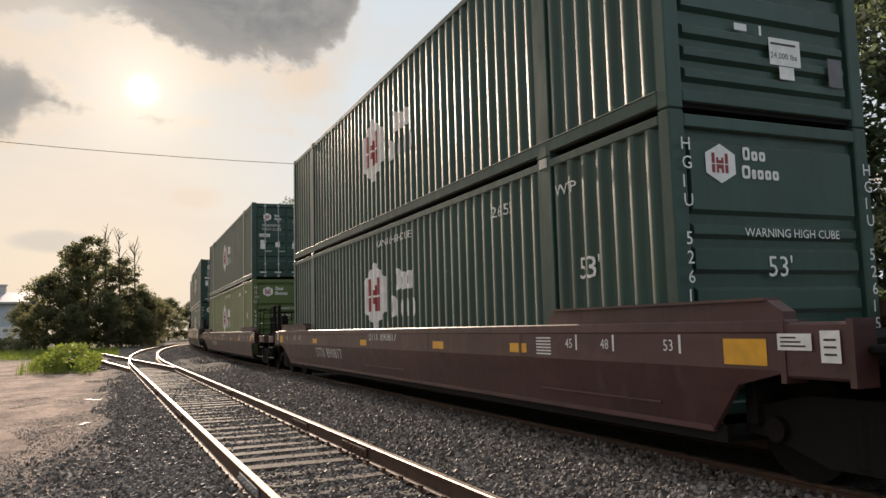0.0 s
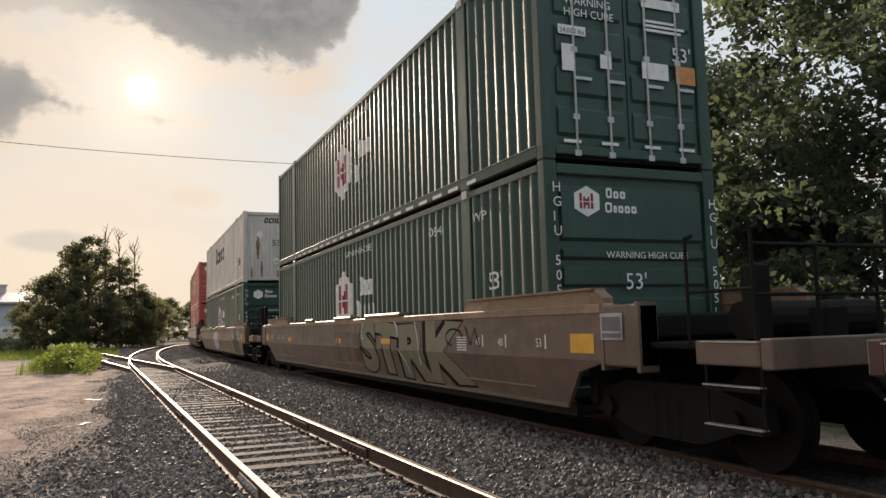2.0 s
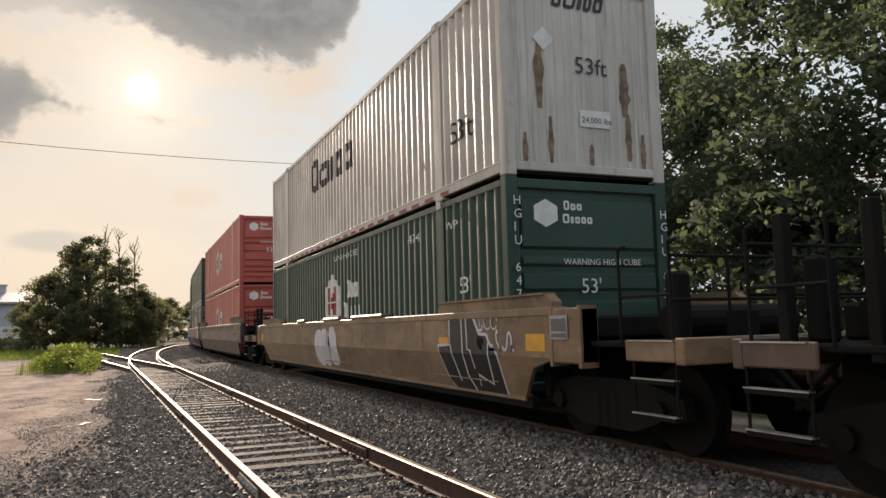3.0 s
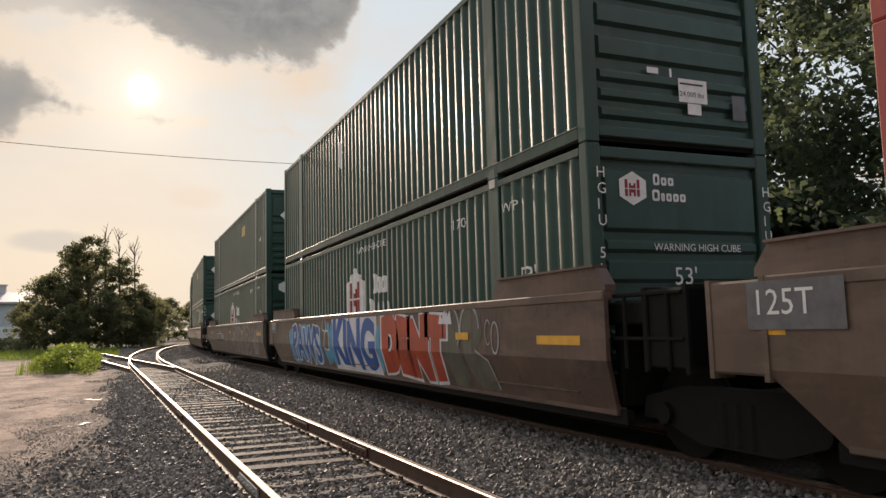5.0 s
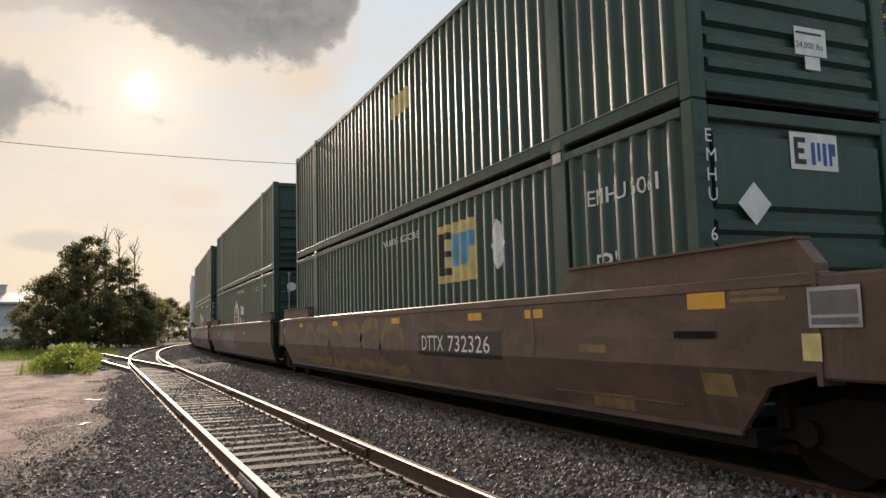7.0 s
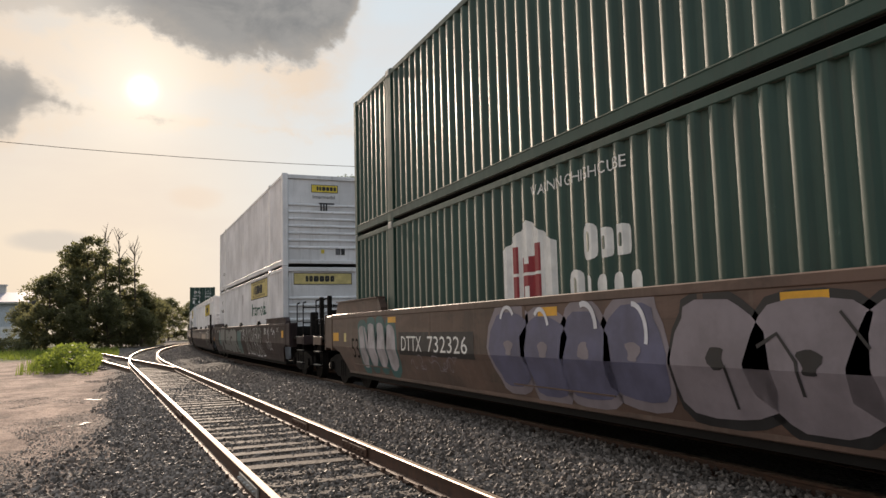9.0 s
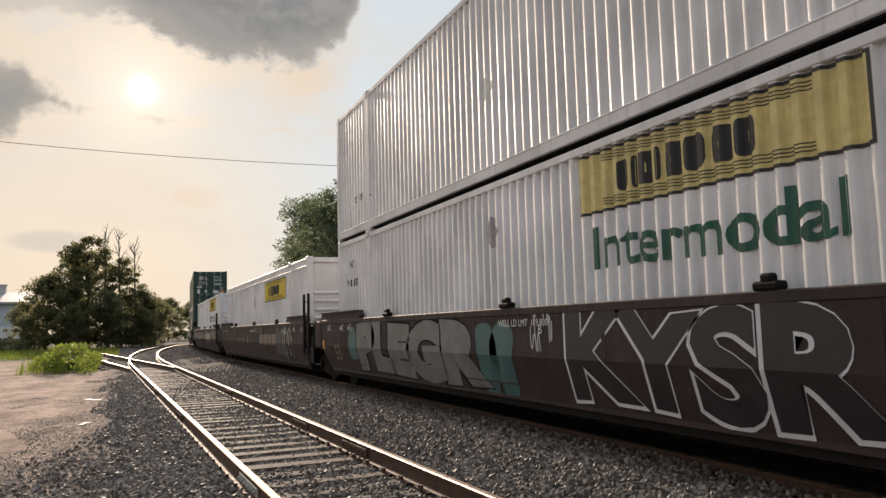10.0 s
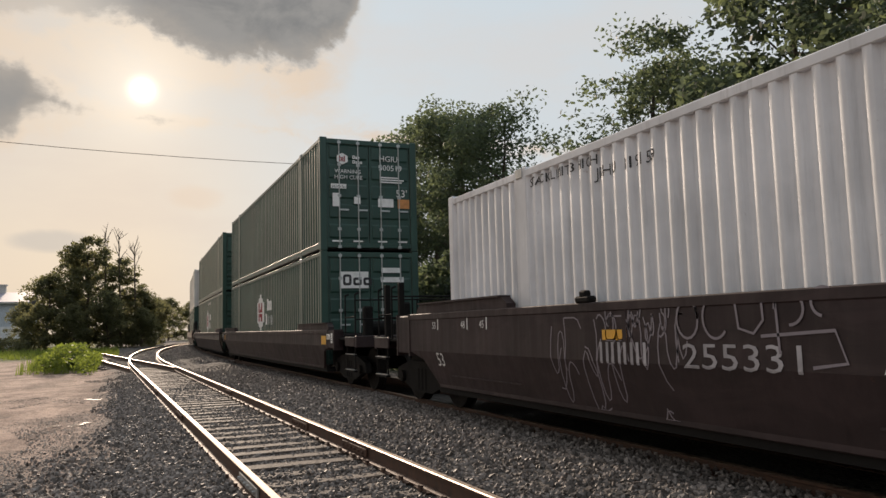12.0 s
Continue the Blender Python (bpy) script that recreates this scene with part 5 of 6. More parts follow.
def framed_plates():
    """A framed dark plate on the end box, a notice below it, yellow square, handle and faded notices."""
    return [car_mark(YELLOW, rects((0, 0, 0.44, 0.20)), -0.01, 1.40, "end_reflector", label="yellow reflector"), car_mark(PALESPRAY, rects((0, 0, 0.42, 0.28)), -1.25, 1.24, "plate_frame", 0.020), car_mark(GREYPANEL, rects((0, 0, 0.37, 0.16)), -1.275, 1.33, "framed_plate", 0.023), car_mark(GREYPANEL, rects((0, 0, 0.37, 0.045)), -1.275, 1.262, "framed_plate", 0.023),
            car_mark(PALEGOLD, rects((0, 0, 0.16, 0.19)), -1.18, 1.01, "notice_panel", 0.020), car_mark(OCHRE, rects((0, 0, 0.47, 0.08)), 1.67, 1.01, "notice_panel"), car_mark(OCHRE, rects((0, 0, 0.68, 0.15)), 1.6, 0.46, "notice_panel"), car_mark(OCHRE, rects((0, 0, 0.36, 0.18)), -0.1, 0.70, "notice_panel"), car_mark(OCHRE, rects((0, 0, 0.55, 0.035), (0, 0.06, 0.5, 0.035)), -0.5, 1.44, "small_print"),
            car_mark(GRIME, rects((0, 0, 0.50, 0.06)), 0.17, 1.16, "lift_handle", 0.016), car_mark(YELLOW, rects((0, 0, 0.44, 0.20)), L53 + 1.16, 1.19, "end_reflector", label="yellow reflector")]


def dark_car_print():
    """Rows of small stencilled lines and length figures near the front end."""
    out = [car_mark(PALESPRAY, rects((0, 0, 0.78 - 0.09 * (k % 3), 0.026)), 1.22, 1.22 - 0.065 * k, "small_print") for k in range(5)]
    out += [car_mark(LILAC, rects((0, 0, 0.60, 0.022)), 1.10, 0.72 - 0.04 * k, "small_print") for k in range(3)]
    return out + [car_mark(LETTER, text("40", 0.10), 2.18, 1.40, "scale_figure"), car_mark(LETTER, text("20", 0.10), 2.18, 1.27, "scale_figure")]


def loading_scale(z=1.05):
    """Length figures with their strokes, stencilled near each end."""
    out = []
    for u, body in ((1.63, "45"), (0.98, "48"), (0.02, "53"), (L53 - 1.35, "45"), (L53 - 0.75, "48"), (L53 + 0.3, "53")):
        out.append(car_mark(LETTER, text(body, 0.10), u, z, "scale_figure"))
        out.append(car_mark(LETTER, rects((0.20, -0.02, 0.03, 0.16)), u, z, "scale_stroke"))
    out.append(car_mark(LETTER, rects(*[(0, k * 0.035, 0.32, 0.016) for k in range(6)]), 2.25, z - 0.08, "small_print"))
    return out


def reporting(number, u, z, h, mat=None, mark_bars=None, gap=0.0):
    """The car's reporting mark, lettered or as plain bands, then its number in wide figures."""
    m = mat or LETTER
    mv, mf = text("DTTX", h)
    w = h * 3.7 / max(v[0] for v in mv)
    mark = rects(*[(k * 0.92 * h + q, 0, 0.2 * h, h) for k in range(4) for q in (0, 0.5 * h)]) if mark_bars else ([(x * w, y) for x, y in mv], mf)
    vs, fs = text(number, h)
    k = h * 5.9 / max(v[0] for v in vs)
    return [car_mark(m, mark, u, z, "owner_bars", 0.006),
            car_mark(m, ([(x * k, y) for x, y in vs], fs), u - (gap or h * 4.5), z, "number_text", 0.006)]


def build_train():
    """The cars from the first that is seen to the last; each row: start of its load, car, upper and lower box."""
    M = []
    strips = strip_marks()

    def add(c, car, low, top, zlow=0.37):
        M.append((car, c, 0.0))
        if low:
            M.append((low, c, zlow))
        if top:
            M.append((top, c, zlow + HIGH + 0.006))
    hub = lambda num, **k: hexa_marks(number=num, **k)
    dg = "dark green corrugated shipping container"
    # maroon cars
    add(5.46, well_car("maroon double-stack well car with white stencils", MAROON, marks=yellow_marks((13.2, 9.2, 5.4, 2.9), 0.98) + end_plates() + loading_scale() + reporting("890817", 13.0, 0.66, 0.22) + reporting("890817", 8.6, 1.08, 0.15)),
        container(dg + ", hexagon sign", GREEN, side=hub("526155") + post_53(), face=hexa_face("HGIU 526155")),
        container(dg + ", rating plate", GREEN, side=hexa_marks(warn=False) + post_53(0.9, 2.2), face=rating_face()))
    add(29.0, well_car("maroon double-stack well car with yellow reflectors", MAROON, marks=yellow_marks((13.7, 11.22, 8.25, 5.0, 2.5), 0.95) + end_plates() + loading_scale() + reporting("890867", 12.95, 0.66, 0.21) + [car_mark(LETTER, text("LD LMT  163000", 0.075), 9.75, 0.96, "load_text")] + reporting("890867", 8.6, 1.10, 0.14)),
        container("olive green corrugated shipping container with hexagon sign", OLIVE, side=hub("640596") + post_53(), face=hexa_face("HGWU 640596")),
        container(dg + ", door end forward", GREEN, "doors", side=strips + hexa_marks(warn=False), face=door_face("529053")))
    add(52.7, well_car("dusty brown well car with sprayed lettering", TAUPE, upper=TAN, sill=1.50, marks=end_plates(1.06, True) + yellow_marks((13.9, 8.8, 4.6)) + [car_mark(MAROON, rects((0, 0.45, 0.62, 0.14), (0.24, 0, 0.14, 0.45), (0.72, 0.45, 0.62, 0.14), (0.96, 0, 0.14, 0.45), (1.46, 0.3, 0.5, 0.26), (1.5, 0, 0.4, 0.26)), 8.95, 0.66, "owner_bars"), car_mark(GRIME, bold("STRK", 5.2, 1.06, 0.085), 7.02, 0.43, "sprayed_edge"), car_mark(MUTED, bold("STRK", 5.06, 1.0, 0.05), 6.95, 0.46, "sprayed_word", 0.007)] + sprayed(SPRAYWHITE, ring(6.55, 1.25, 0.30, 0.20, 0.03, 100, 130), ring(5.05, 1.22, 0.30, 0.22, 0.035, -20, 90), band(0.03, (3.9, 1.40), (3.75, 1.0), (3.8, 0.7)), band(0.025, (4.75, 0.95), (4.5, 0.75), (4.4, 0.55))) + sprayed(GRIME, ring(2.35, 1.15, 0.28, 0.12, 0.03, 0, 250), band(0.03, (1.95, 1.30), (1.80, 1.05), (1.65, 1.28), (1.52, 1.04))) + [car_mark(YELLOW, rects((0, 0, 0.50, 0.10)), 5.62, 1.02, "reflector", 0.014, "yellow reflector")] + loading_scale()),
        container(dg + ", hexagon sign", GREEN, side=hub("505146") + post_53(), face=hexa_face("HGIU 505146")),
        container(dg + ", door end forward", GREEN, "doors", side=strips + hexa_marks(), face=door_face()))
    swift = [side_mark(INK, word_bars(0.85, (0.85, 1.1, 0.35, 0.75, 0.8)), 10.8, 1.55, "name_bars"), side_mark(INK, text("53ft", 0.34), 1.75, 0.78, "length_text"), side_mark(INK, text("A", 0.18), 2.95, 0.60, "marking_text")] + strip_marks(CRIMSON)
    add(76.17, well_car("faded tan well car with black sprayed letters", TAN, sill=1.50, marks=end_plates(1.06, True) + [car_mark(SPRAYWHITE, bubbles(3, 1.9, 0.8, 21, 0.05), 9.75, 0.50, "sprayed_letters"), car_mark(SPRAYWHITE, figure((1.56, 1.44), (1.11, 1.48), (0.74, 1.49), (0.53, 1.22), (0.32, 1.21), (0.25, 1.11), (0.03, 0.95), (0.0, 0.43), (1.64, 0.43), (1.81, 0.55), (2.0, 1.05), (1.56, 1.07)), 0, 0, "sprayed_edge", 0.004), car_mark(INK, figure((1.52, 1.40), (1.11, 1.44), (0.78, 1.45), (0.57, 1.18), (0.35, 1.17), (0.29, 1.08), (0.07, 0.93), (0.04, 0.43), (1.60, 0.43), (1.77, 0.53), (1.96, 1.01), (1.52, 1.03)), 0, 0, "sprayed_field", 0.007)] + sprayed(SPRAYWHITE, band(0.035, (1.11, 1.45), (1.08, 0.62), (0.92, 0.43)), band(0.035, (0.96, 1.42), (0.93, 0.99), (0.83, 0.97), (0.80, 0.73)), band(0.035, (1.5, 1.04), (1.36, 0.53)), band(0.035, (0.29, 1.08), (0.34, 0.54), (0.73, 0.65), (0.75, 0.50)), ring(0.28, 1.36, 0.10, 0.10, 0.022, 20, 300), ring(0.10, 1.36, 0.09, 0.10, 0.022, 0, 330), band(0.022, (0.56, 1.46), (0.50, 1.28), (0.45, 1.42), (0.40, 1.28), (0.37, 1.46))) + [car_mark(YELLOW, rects((0, 0, 0.36, 0.09)), 1.92, 1.06, "reflector", 0.012, "yellow reflector"), car_mark(SPRAYWHITE, scrawl(1.0, 0.3, 4), 0.6, 1.0, "sprayed_scrawl", 0.007)]),
        container(dg + ", hexagon sign", GREEN, side=hub("647344") + post_53(), face=hexa_face("HGIU 647344", False)),
        container("stained grey-white corrugated shipping container, rusty front", CREAM, "flat", side=swift, face=[face_mark(INK, word_bars(0.22, (0.7, 0.9, 0.3, 0.6, 0.7), 1.0, 0.22, 0.25), -0.48, 2.42, "name_bars"), face_mark(LETTER, ([(0, -0.17), (0.17, 0), (0, 0.17), (-0.17, 0)], [(0, 1, 2, 3)]), -0.62, 1.93, "diamond_plate", 0.002), face_mark(INK, text("53ft", 0.24), -0.12, 1.50, "length_text", 0.004), face_mark(LETTER, rects((0, 0, 0.50, 0.24)), -0.08, 0.74, "rating_plate", 0.004), face_mark(INK, text("24,000 lbs", 0.085), -0.05, 0.80, "rating_text", 0.006)]))
    # a three-unit car in brown
    art = dict(sill=1.63)
    red = "faded red corrugated shipping container"
    add(99.75, well_car("rust brown well car unit with a grey end sign", TAUPE, rear=1.5, solo=(True, False), marks=yellow_marks((13.6, 9.5, 5.5), 1.2) + framed_plates() + [car_mark(GREYPANEL, rects((0, 0, 0.86, 0.36)), L53 + 1.05, 1.23, "end_sign", 0.022), car_mark(LETTER, text("125T", 0.19), L53 + 0.95, 1.34, "sign_text", 0.026), car_mark(GRIME, text("53", 0.38), 16.09, 0.70, "length_text"), car_mark(PALEGOLD, rects((0, 0, 0.44, 0.10)), 14.85, 1.0, "reflector"), car_mark(PALEGOLD, rects((0, 0, 0.21, 0.19)), 14.25, 0.97, "notice_panel")] + sprayed(GRIME, ring(14.145, 1.065, 0.06, 0.06, 0.014), lift=0.007), **art),
        container(red, RED, side=hexa_marks(warn=False) + post_53(), face=hexa_face(red=False)), container(red + ", stacked", RED, side=hexa_marks(warn=False) + [side_mark(LETTER, text("53'", 0.24), L53 - 1.0, 0.75, "length_text")], face=hexa_face(red=False)))
    king = [car_mark(SPRAYWHITE, rects((0, 0, 3.25, 1.19)), 10.05, 0.43, "sprayed_ground", 0.003), car_mark(BLUE, bold("KING", 3.0, 1.08, 0.05), 9.92, 0.50, "sprayed_word", 0.008, "blue sprayed letters"),
            car_mark(SKYBLUE, bubbles(3, 3.6, 1.0, 31), 14.6, 0.46, "sprayed_cloud", 0.003), car_mark(SPRAYWHITE, bold("PAWS", 3.1, 1.04, 0.085), 14.2, 0.46, "sprayed_edge", 0.006), car_mark(BLUE, bold("PAWS", 3.0, 0.96, 0.03), 14.15, 0.50, "sprayed_word", 0.010),
            car_mark(SPRAYWHITE, bubbles(1, 0.34, 0.34, 33), 10.9, 1.24, "sprayed_ring", 0.005), car_mark(BROWN, bubbles(1, 0.27, 0.27, 33), 10.865, 1.275, "sprayed_ring", 0.008), car_mark(SPRAYWHITE, bubbles(1, 0.44, 0.5, 34), 10.72, 0.80, "sprayed_ring", 0.007), car_mark(BROWN, bubbles(1, 0.36, 0.42, 34), 10.68, 0.84, "sprayed_ring", 0.010),
            car_mark(SKYBLUE, bubbles(3, 0.8, 1.0, 35), 10.75, 0.46, "sprayed_cloud", 0.004), car_mark(SKYBLUE, bubbles(2, 0.45, 0.9, 36), 6.85, 0.5, "sprayed_cloud", 0.005), car_mark(TAN, rects((0, 0, 0.5, 0.75)), 6.75, 0.80, "sprayed_patch", 0.003),
            car_mark(SPRAYWHITE, bold("DENT", 3.12, 1.16, 0.15), 6.58, 0.44, "sprayed_edge", 0.006), car_mark(SPRAYRED, bold("DENT", 2.98, 1.06, 0.115), 6.50, 0.49, "sprayed_word", 0.010, "red sprayed letters"),
            car_mark(FADED, figure((3.75, 1.35), (3.55, 1.58), (3.15, 1.60), (2.95, 1.30), (3.10, 1.05), (2.9, 0.60), (3.1, 0.44), (3.45, 0.46), (3.6, 0.8)), 0, 0, "sprayed_field", 0.003), car_mark(FADED, figure((3.02, 1.55), (2.7, 1.60), (2.38, 1.50), (2.34, 1.15), (2.55, 0.98), (2.2, 0.85), (2.0, 0.46), (2.6, 0.46), (2.9, 0.75), (2.95, 1.1)), 0, 0, "sprayed_field", 0.004),
            car_mark(SPRAYWHITE, figure((3.80, 1.35), (3.72, 1.52), (3.66, 1.42), (3.56, 1.56), (3.48, 1.42), (3.36, 1.55), (3.30, 1.34)), 0, 0, "sprayed_crown", 0.012), car_mark(YELLOW, rects((0, 0, 0.43, 0.10)), 3.17, 1.12, "reflector", 0.014, "yellow reflector")]
    king += sprayed(PALESPRAY, ring(3.35, 1.25, 0.30, 0.33, 0.035, -40, 240), ring(2.72, 1.27, 0.30, 0.32, 0.035, 0, 200), band(0.03, (2.55, 0.98), (2.2, 0.85), (2.05, 0.48)), ring(1.95, 1.15, 0.10, 0.20, 0.025), ring(2.15, 1.22, 0.08, 0.16, 0.02, 40, 270))
    add(119.3, well_car("brown well car unit covered in blue and red graffiti", BROWN, front=1.5, rear=1.5, solo=(False, False), marks=king + yellow_marks((0.9,), 1.08, 0.9, 0.10) + [car_mark(GREYPANEL, rects((0, 0, 0.86, 0.36)), L53 + 1.05, 1.23, "end_sign", 0.022), car_mark(LETTER, text("125T", 0.19), L53 + 0.95, 1.34, "sign_text", 0.026)], **art),
        container(dg + ", hexagon sign", GREEN, side=hub("517704") + post_53(), face=hexa_face("HGIU 517704")),
        container(dg + ", yellow square sign", GREEN, side=square_side(12.0)[3:4] + post_53(0.9, 2.2), face=rating_face() + [face_mark(GOLD, rects((0, 0, 1.45, 0.52)), -0.95, 2.2, "sign_plate"), face_mark(INK, word_bars(0.26, (0.8, 0.9, 0.8)), -0.45, 2.32, "sign_bars", 0.002)]))
    add(138.5, well_car("rust brown well car unit with grey scrawls", BROWN, front=1.5, solo=(False, True), marks=[car_mark(INK, rects((-0.1, -0.10, 3.0, 0.40)), 13.1, 1.0, "number_panel", 0.003)] + reporting("723743", 13.04, 1.0, 0.25, gap=1.24) + yellow_marks((15.5, 12.0, 8.4, 4.6), 1.24, 0.42, 0.10) + [car_mark(YELLOW, rects((0, 0, 0.25, 0.2)), 17.6, 1.0, "end_reflector"), car_mark(PALESPRAY, bold("SKNO", 5.0, 1.14, 0.10), 7.34, 0.45, "sprayed_edge", 0.004), car_mark(SILVER, bold("SKNO", 4.93, 1.09, 0.075), 7.31, 0.47, "sprayed_word", 0.007), car_mark(BROWN, bold("SKNO", 4.78, 0.98, 0.02), 7.24, 0.53, "sprayed_shade", 0.010), car_mark(YELLOW, rects((0, 0, 1.25, 0.11)), 0.9, 1.15, "yellow_band"), car_mark(TAUPE, rects((0, 0, 0.75, 0.24)), 2.1, 1.2, "number_panel", 0.016), car_mark(TAUPE, rects((0, 0, 0.28, 0.26)), 2.25, 0.86, "notice_panel", 0.016), car_mark(SPRAYWHITE, scrawl(0.6, 0.22, 54, 8, 0.012), 0.6, 1.28, "sprayed_scrawl"), car_mark(LILAC, scrawl(1.4, 0.45, 52), 16.2, 0.72, "sprayed_scrawl"), car_mark(SPRAYWHITE, scrawl(1.15, 0.85, 53, 15, 0.02), 1.9, 0.5, "sprayed_scrawl", 0.008), car_mark(GREYPANEL, rects((0, 0, 0.42, 1.0)), 0.02, 0.6, "dark_patch", 0.006), car_mark(PALESPRAY, scrawl(0.34, 0.3, 56, 6, 0.014), -0.02, 1.05, "sprayed_scrawl", 0.010)], **art),
        container(dg + ", hexagon sign", GREEN, side=hub("545098") + post_53(), face=hexa_face(red=False)),
        container(dg + ", square sign", GREEN, side=strips + [side_mark(PALEGOLD, rects((0, 0, 0.9, 0.4)), 6.0, 1.9, "sign_plate")] + [side_mark(LETTER, text("DA", 0.18), 1.6, 1.2, "marking_text")], face=square_face(LETTER, (INK, INK)) + [face_mark(LETTER, text("53'", 0.2), -0.1, 1.65, "length_text"), face_mark(LETTER, rects((0, 0, 0.42, 0.3)), 0.0, 1.05, "rating_plate")]))
    # second three-unit car
    add(162.65, well_car("rust brown well car unit with sprayed yellow letters", BROWN, rear=1.5, solo=(True, False), marks=[car_mark(INK, rects((-0.1, -0.08, 2.85, 0.36)), 6.2, 0.95, "number_panel", 0.003)] + reporting("732326", 6.15, 0.95, 0.23) + yellow_marks((15.0, 11.6, 7.6, 4.4, 2.81), 1.38, 0.42, 0.10) + framed_plates() + [car_mark(OCHRE, bubbles(6, 7.4, 1.0, 61, 0.03), 14.4, 0.46, "sprayed_outline", 0.003), car_mark(BROWN, bubbles(6, 7.4, 0.8, 61, -0.08), 14.4, 0.55, "sprayed_letters", 0.006)], **art),
        container(dg + ", yellow square sign", GREEN, side=square_side() + post_53() + [side_mark(LETTER, text("EMHU 6061", 0.17), 1.68, 2.18, "number_text")], face=square_face(LETTER, (INK, BLUE)) + [face_mark(LETTER, stacked("EMHU 640", 0.12, 0.175), -1.215, 2.50, "number_text", 0.068)]),
        container(dg + ", diamond plate", GREEN, side=[side_mark(PALEGOLD, rects((0, 0, 0.9, 0.4)), 8.0, 1.9, "sign_plate")], face=square_face(PALEGOLD, (INK, SKYBLUE)) + rating_face()[:4]))
    add(182.2, well_car("rust brown well car unit with faint sprayed letters", MAROON, front=1.5, rear=1.5, solo=(False, False), marks=yellow_marks((13.6, 9.5, 5.5), 1.2) + [car_mark(LILAC, bubbles(5, 4.0, 0.9, 71), 12.0, 0.5, "sprayed_letters")], **art),
        container(dg + ", hexagon sign, door end forward", GREEN, "doors", side=hub("550016"), face=door_face()[:3]), container(dg + ", stacked", GREEN, face=rating_face()))
    add(201.85, well_car("brown well car unit with large lilac graffiti", BROWN, front=1.5, solo=(False, True), upper=BROWN, marks=yellow_marks((13.6, 8.3, 4.8, 3.6), 1.40, 0.42, 0.10) + [car_mark(YELLOW, rects((0, 0, 0.44, 0.28)), 1.09, 1.30, "end_reflector"), car_mark(INK, rects((0, -0.06, 3.0, 0.38)), 13.05, 0.91, "number_panel", 0.003)] + reporting("732326", 12.91, 0.92, 0.25, gap=1.18) + [car_mark(INK, bubbles(5, 4.55, 1.06, 81, 0.06, 1.12), 5.95, 0.44, "sprayed_outline", 0.003), car_mark(LILAC, bubbles(5, 4.55, 0.98, 81, 0.02, 1.12), 5.95, 0.49, "sprayed_letters", 0.007), car_mark(INK, bubbles(5, 4.55, 0.30, 83, -0.05, 0.3), 5.95, 0.85, "sprayed_holes", 0.010), car_mark(LILAC, bubbles(4, 3.3, 1.06, 84, 0.06, 1.1), 9.46, 0.47, "sprayed_outline", 0.003), car_mark(DUSK, bubbles(4, 3.3, 0.96, 84, 0.0, 1.1), 9.46, 0.51, "sprayed_letters", 0.006), car_mark(LILAC, bubbles(4, 3.3, 0.25, 86, -0.03, 0.3), 9.46, 0.9, "sprayed_holes", 0.009), car_mark(GRIME, text("53", 0.40), 15.92, 0.72, "length_text"), car_mark(PALEGOLD, rects((0, 0, 0.16, 0.18)), 16.47, 1.04, "notice_panel"), car_mark(YELLOW, rects((0, 0, 0.45, 0.18)), 17.35, 1.05, "end_reflector"), car_mark(TEAL, bubbles(4, 2.2, 1.02, 87, 0.05), 15.4, 0.48, "sprayed_outline", 0.003), car_mark(PALESPRAY, bubbles(4, 2.2, 0.92, 87, -0.03), 15.4, 0.53, "sprayed_letters", 0.006)] + sprayed(INK, band(0.03, (5.4, 0.95), (5.36, 0.60)), band(0.03, (5.05, 1.10), (4.85, 1.20), (4.70, 1.0), (4.68, 0.75)), band(0.025, (4.3, 1.35), (4.1, 1.1)), band(0.025, (3.35, 1.2), (3.2, 0.9), (3.3, 0.65)), lift=0.012) + sprayed(SPRAYWHITE, ring(9.05, 1.25, 0.20, 0.28, 0.05, 40, 110), ring(8.25, 1.2, 0.18, 0.28, 0.05, 20, 110), ring(7.35, 1.25, 0.20, 0.26, 0.06, 0, 110), ring(6.55, 1.2, 0.20, 0.28, 0.05, -20, 110), lift=0.012) + [car_mark(LILAC, scrawl(1.8, 0.22, 88, 9, 0.016), 12.43, 0.64, "sprayed_scrawl")] + sprayed(TEAL, band(0.04, (15.1, 1.45), (14.8, 0.6)), band(0.04, (14.4, 1.4), (14.25, 0.6)), band(0.04, (13.85, 1.45), (13.7, 0.7)), lift=0.012), **art),
        container(dg + ", hexagon sign", GREEN, side=hub("644793") + post_53(), face=hexa_face("HGIU 644793")), container(dg + ", stacked", GREEN, side=[side_mark(LETTER, text("A", 0.18), 2.9, 1.1, "marking_text")], face=rating_face()))
    # dark cars with white boxes
    wh = "white corrugated intermodal container"
    drk = dict(sill=1.52)
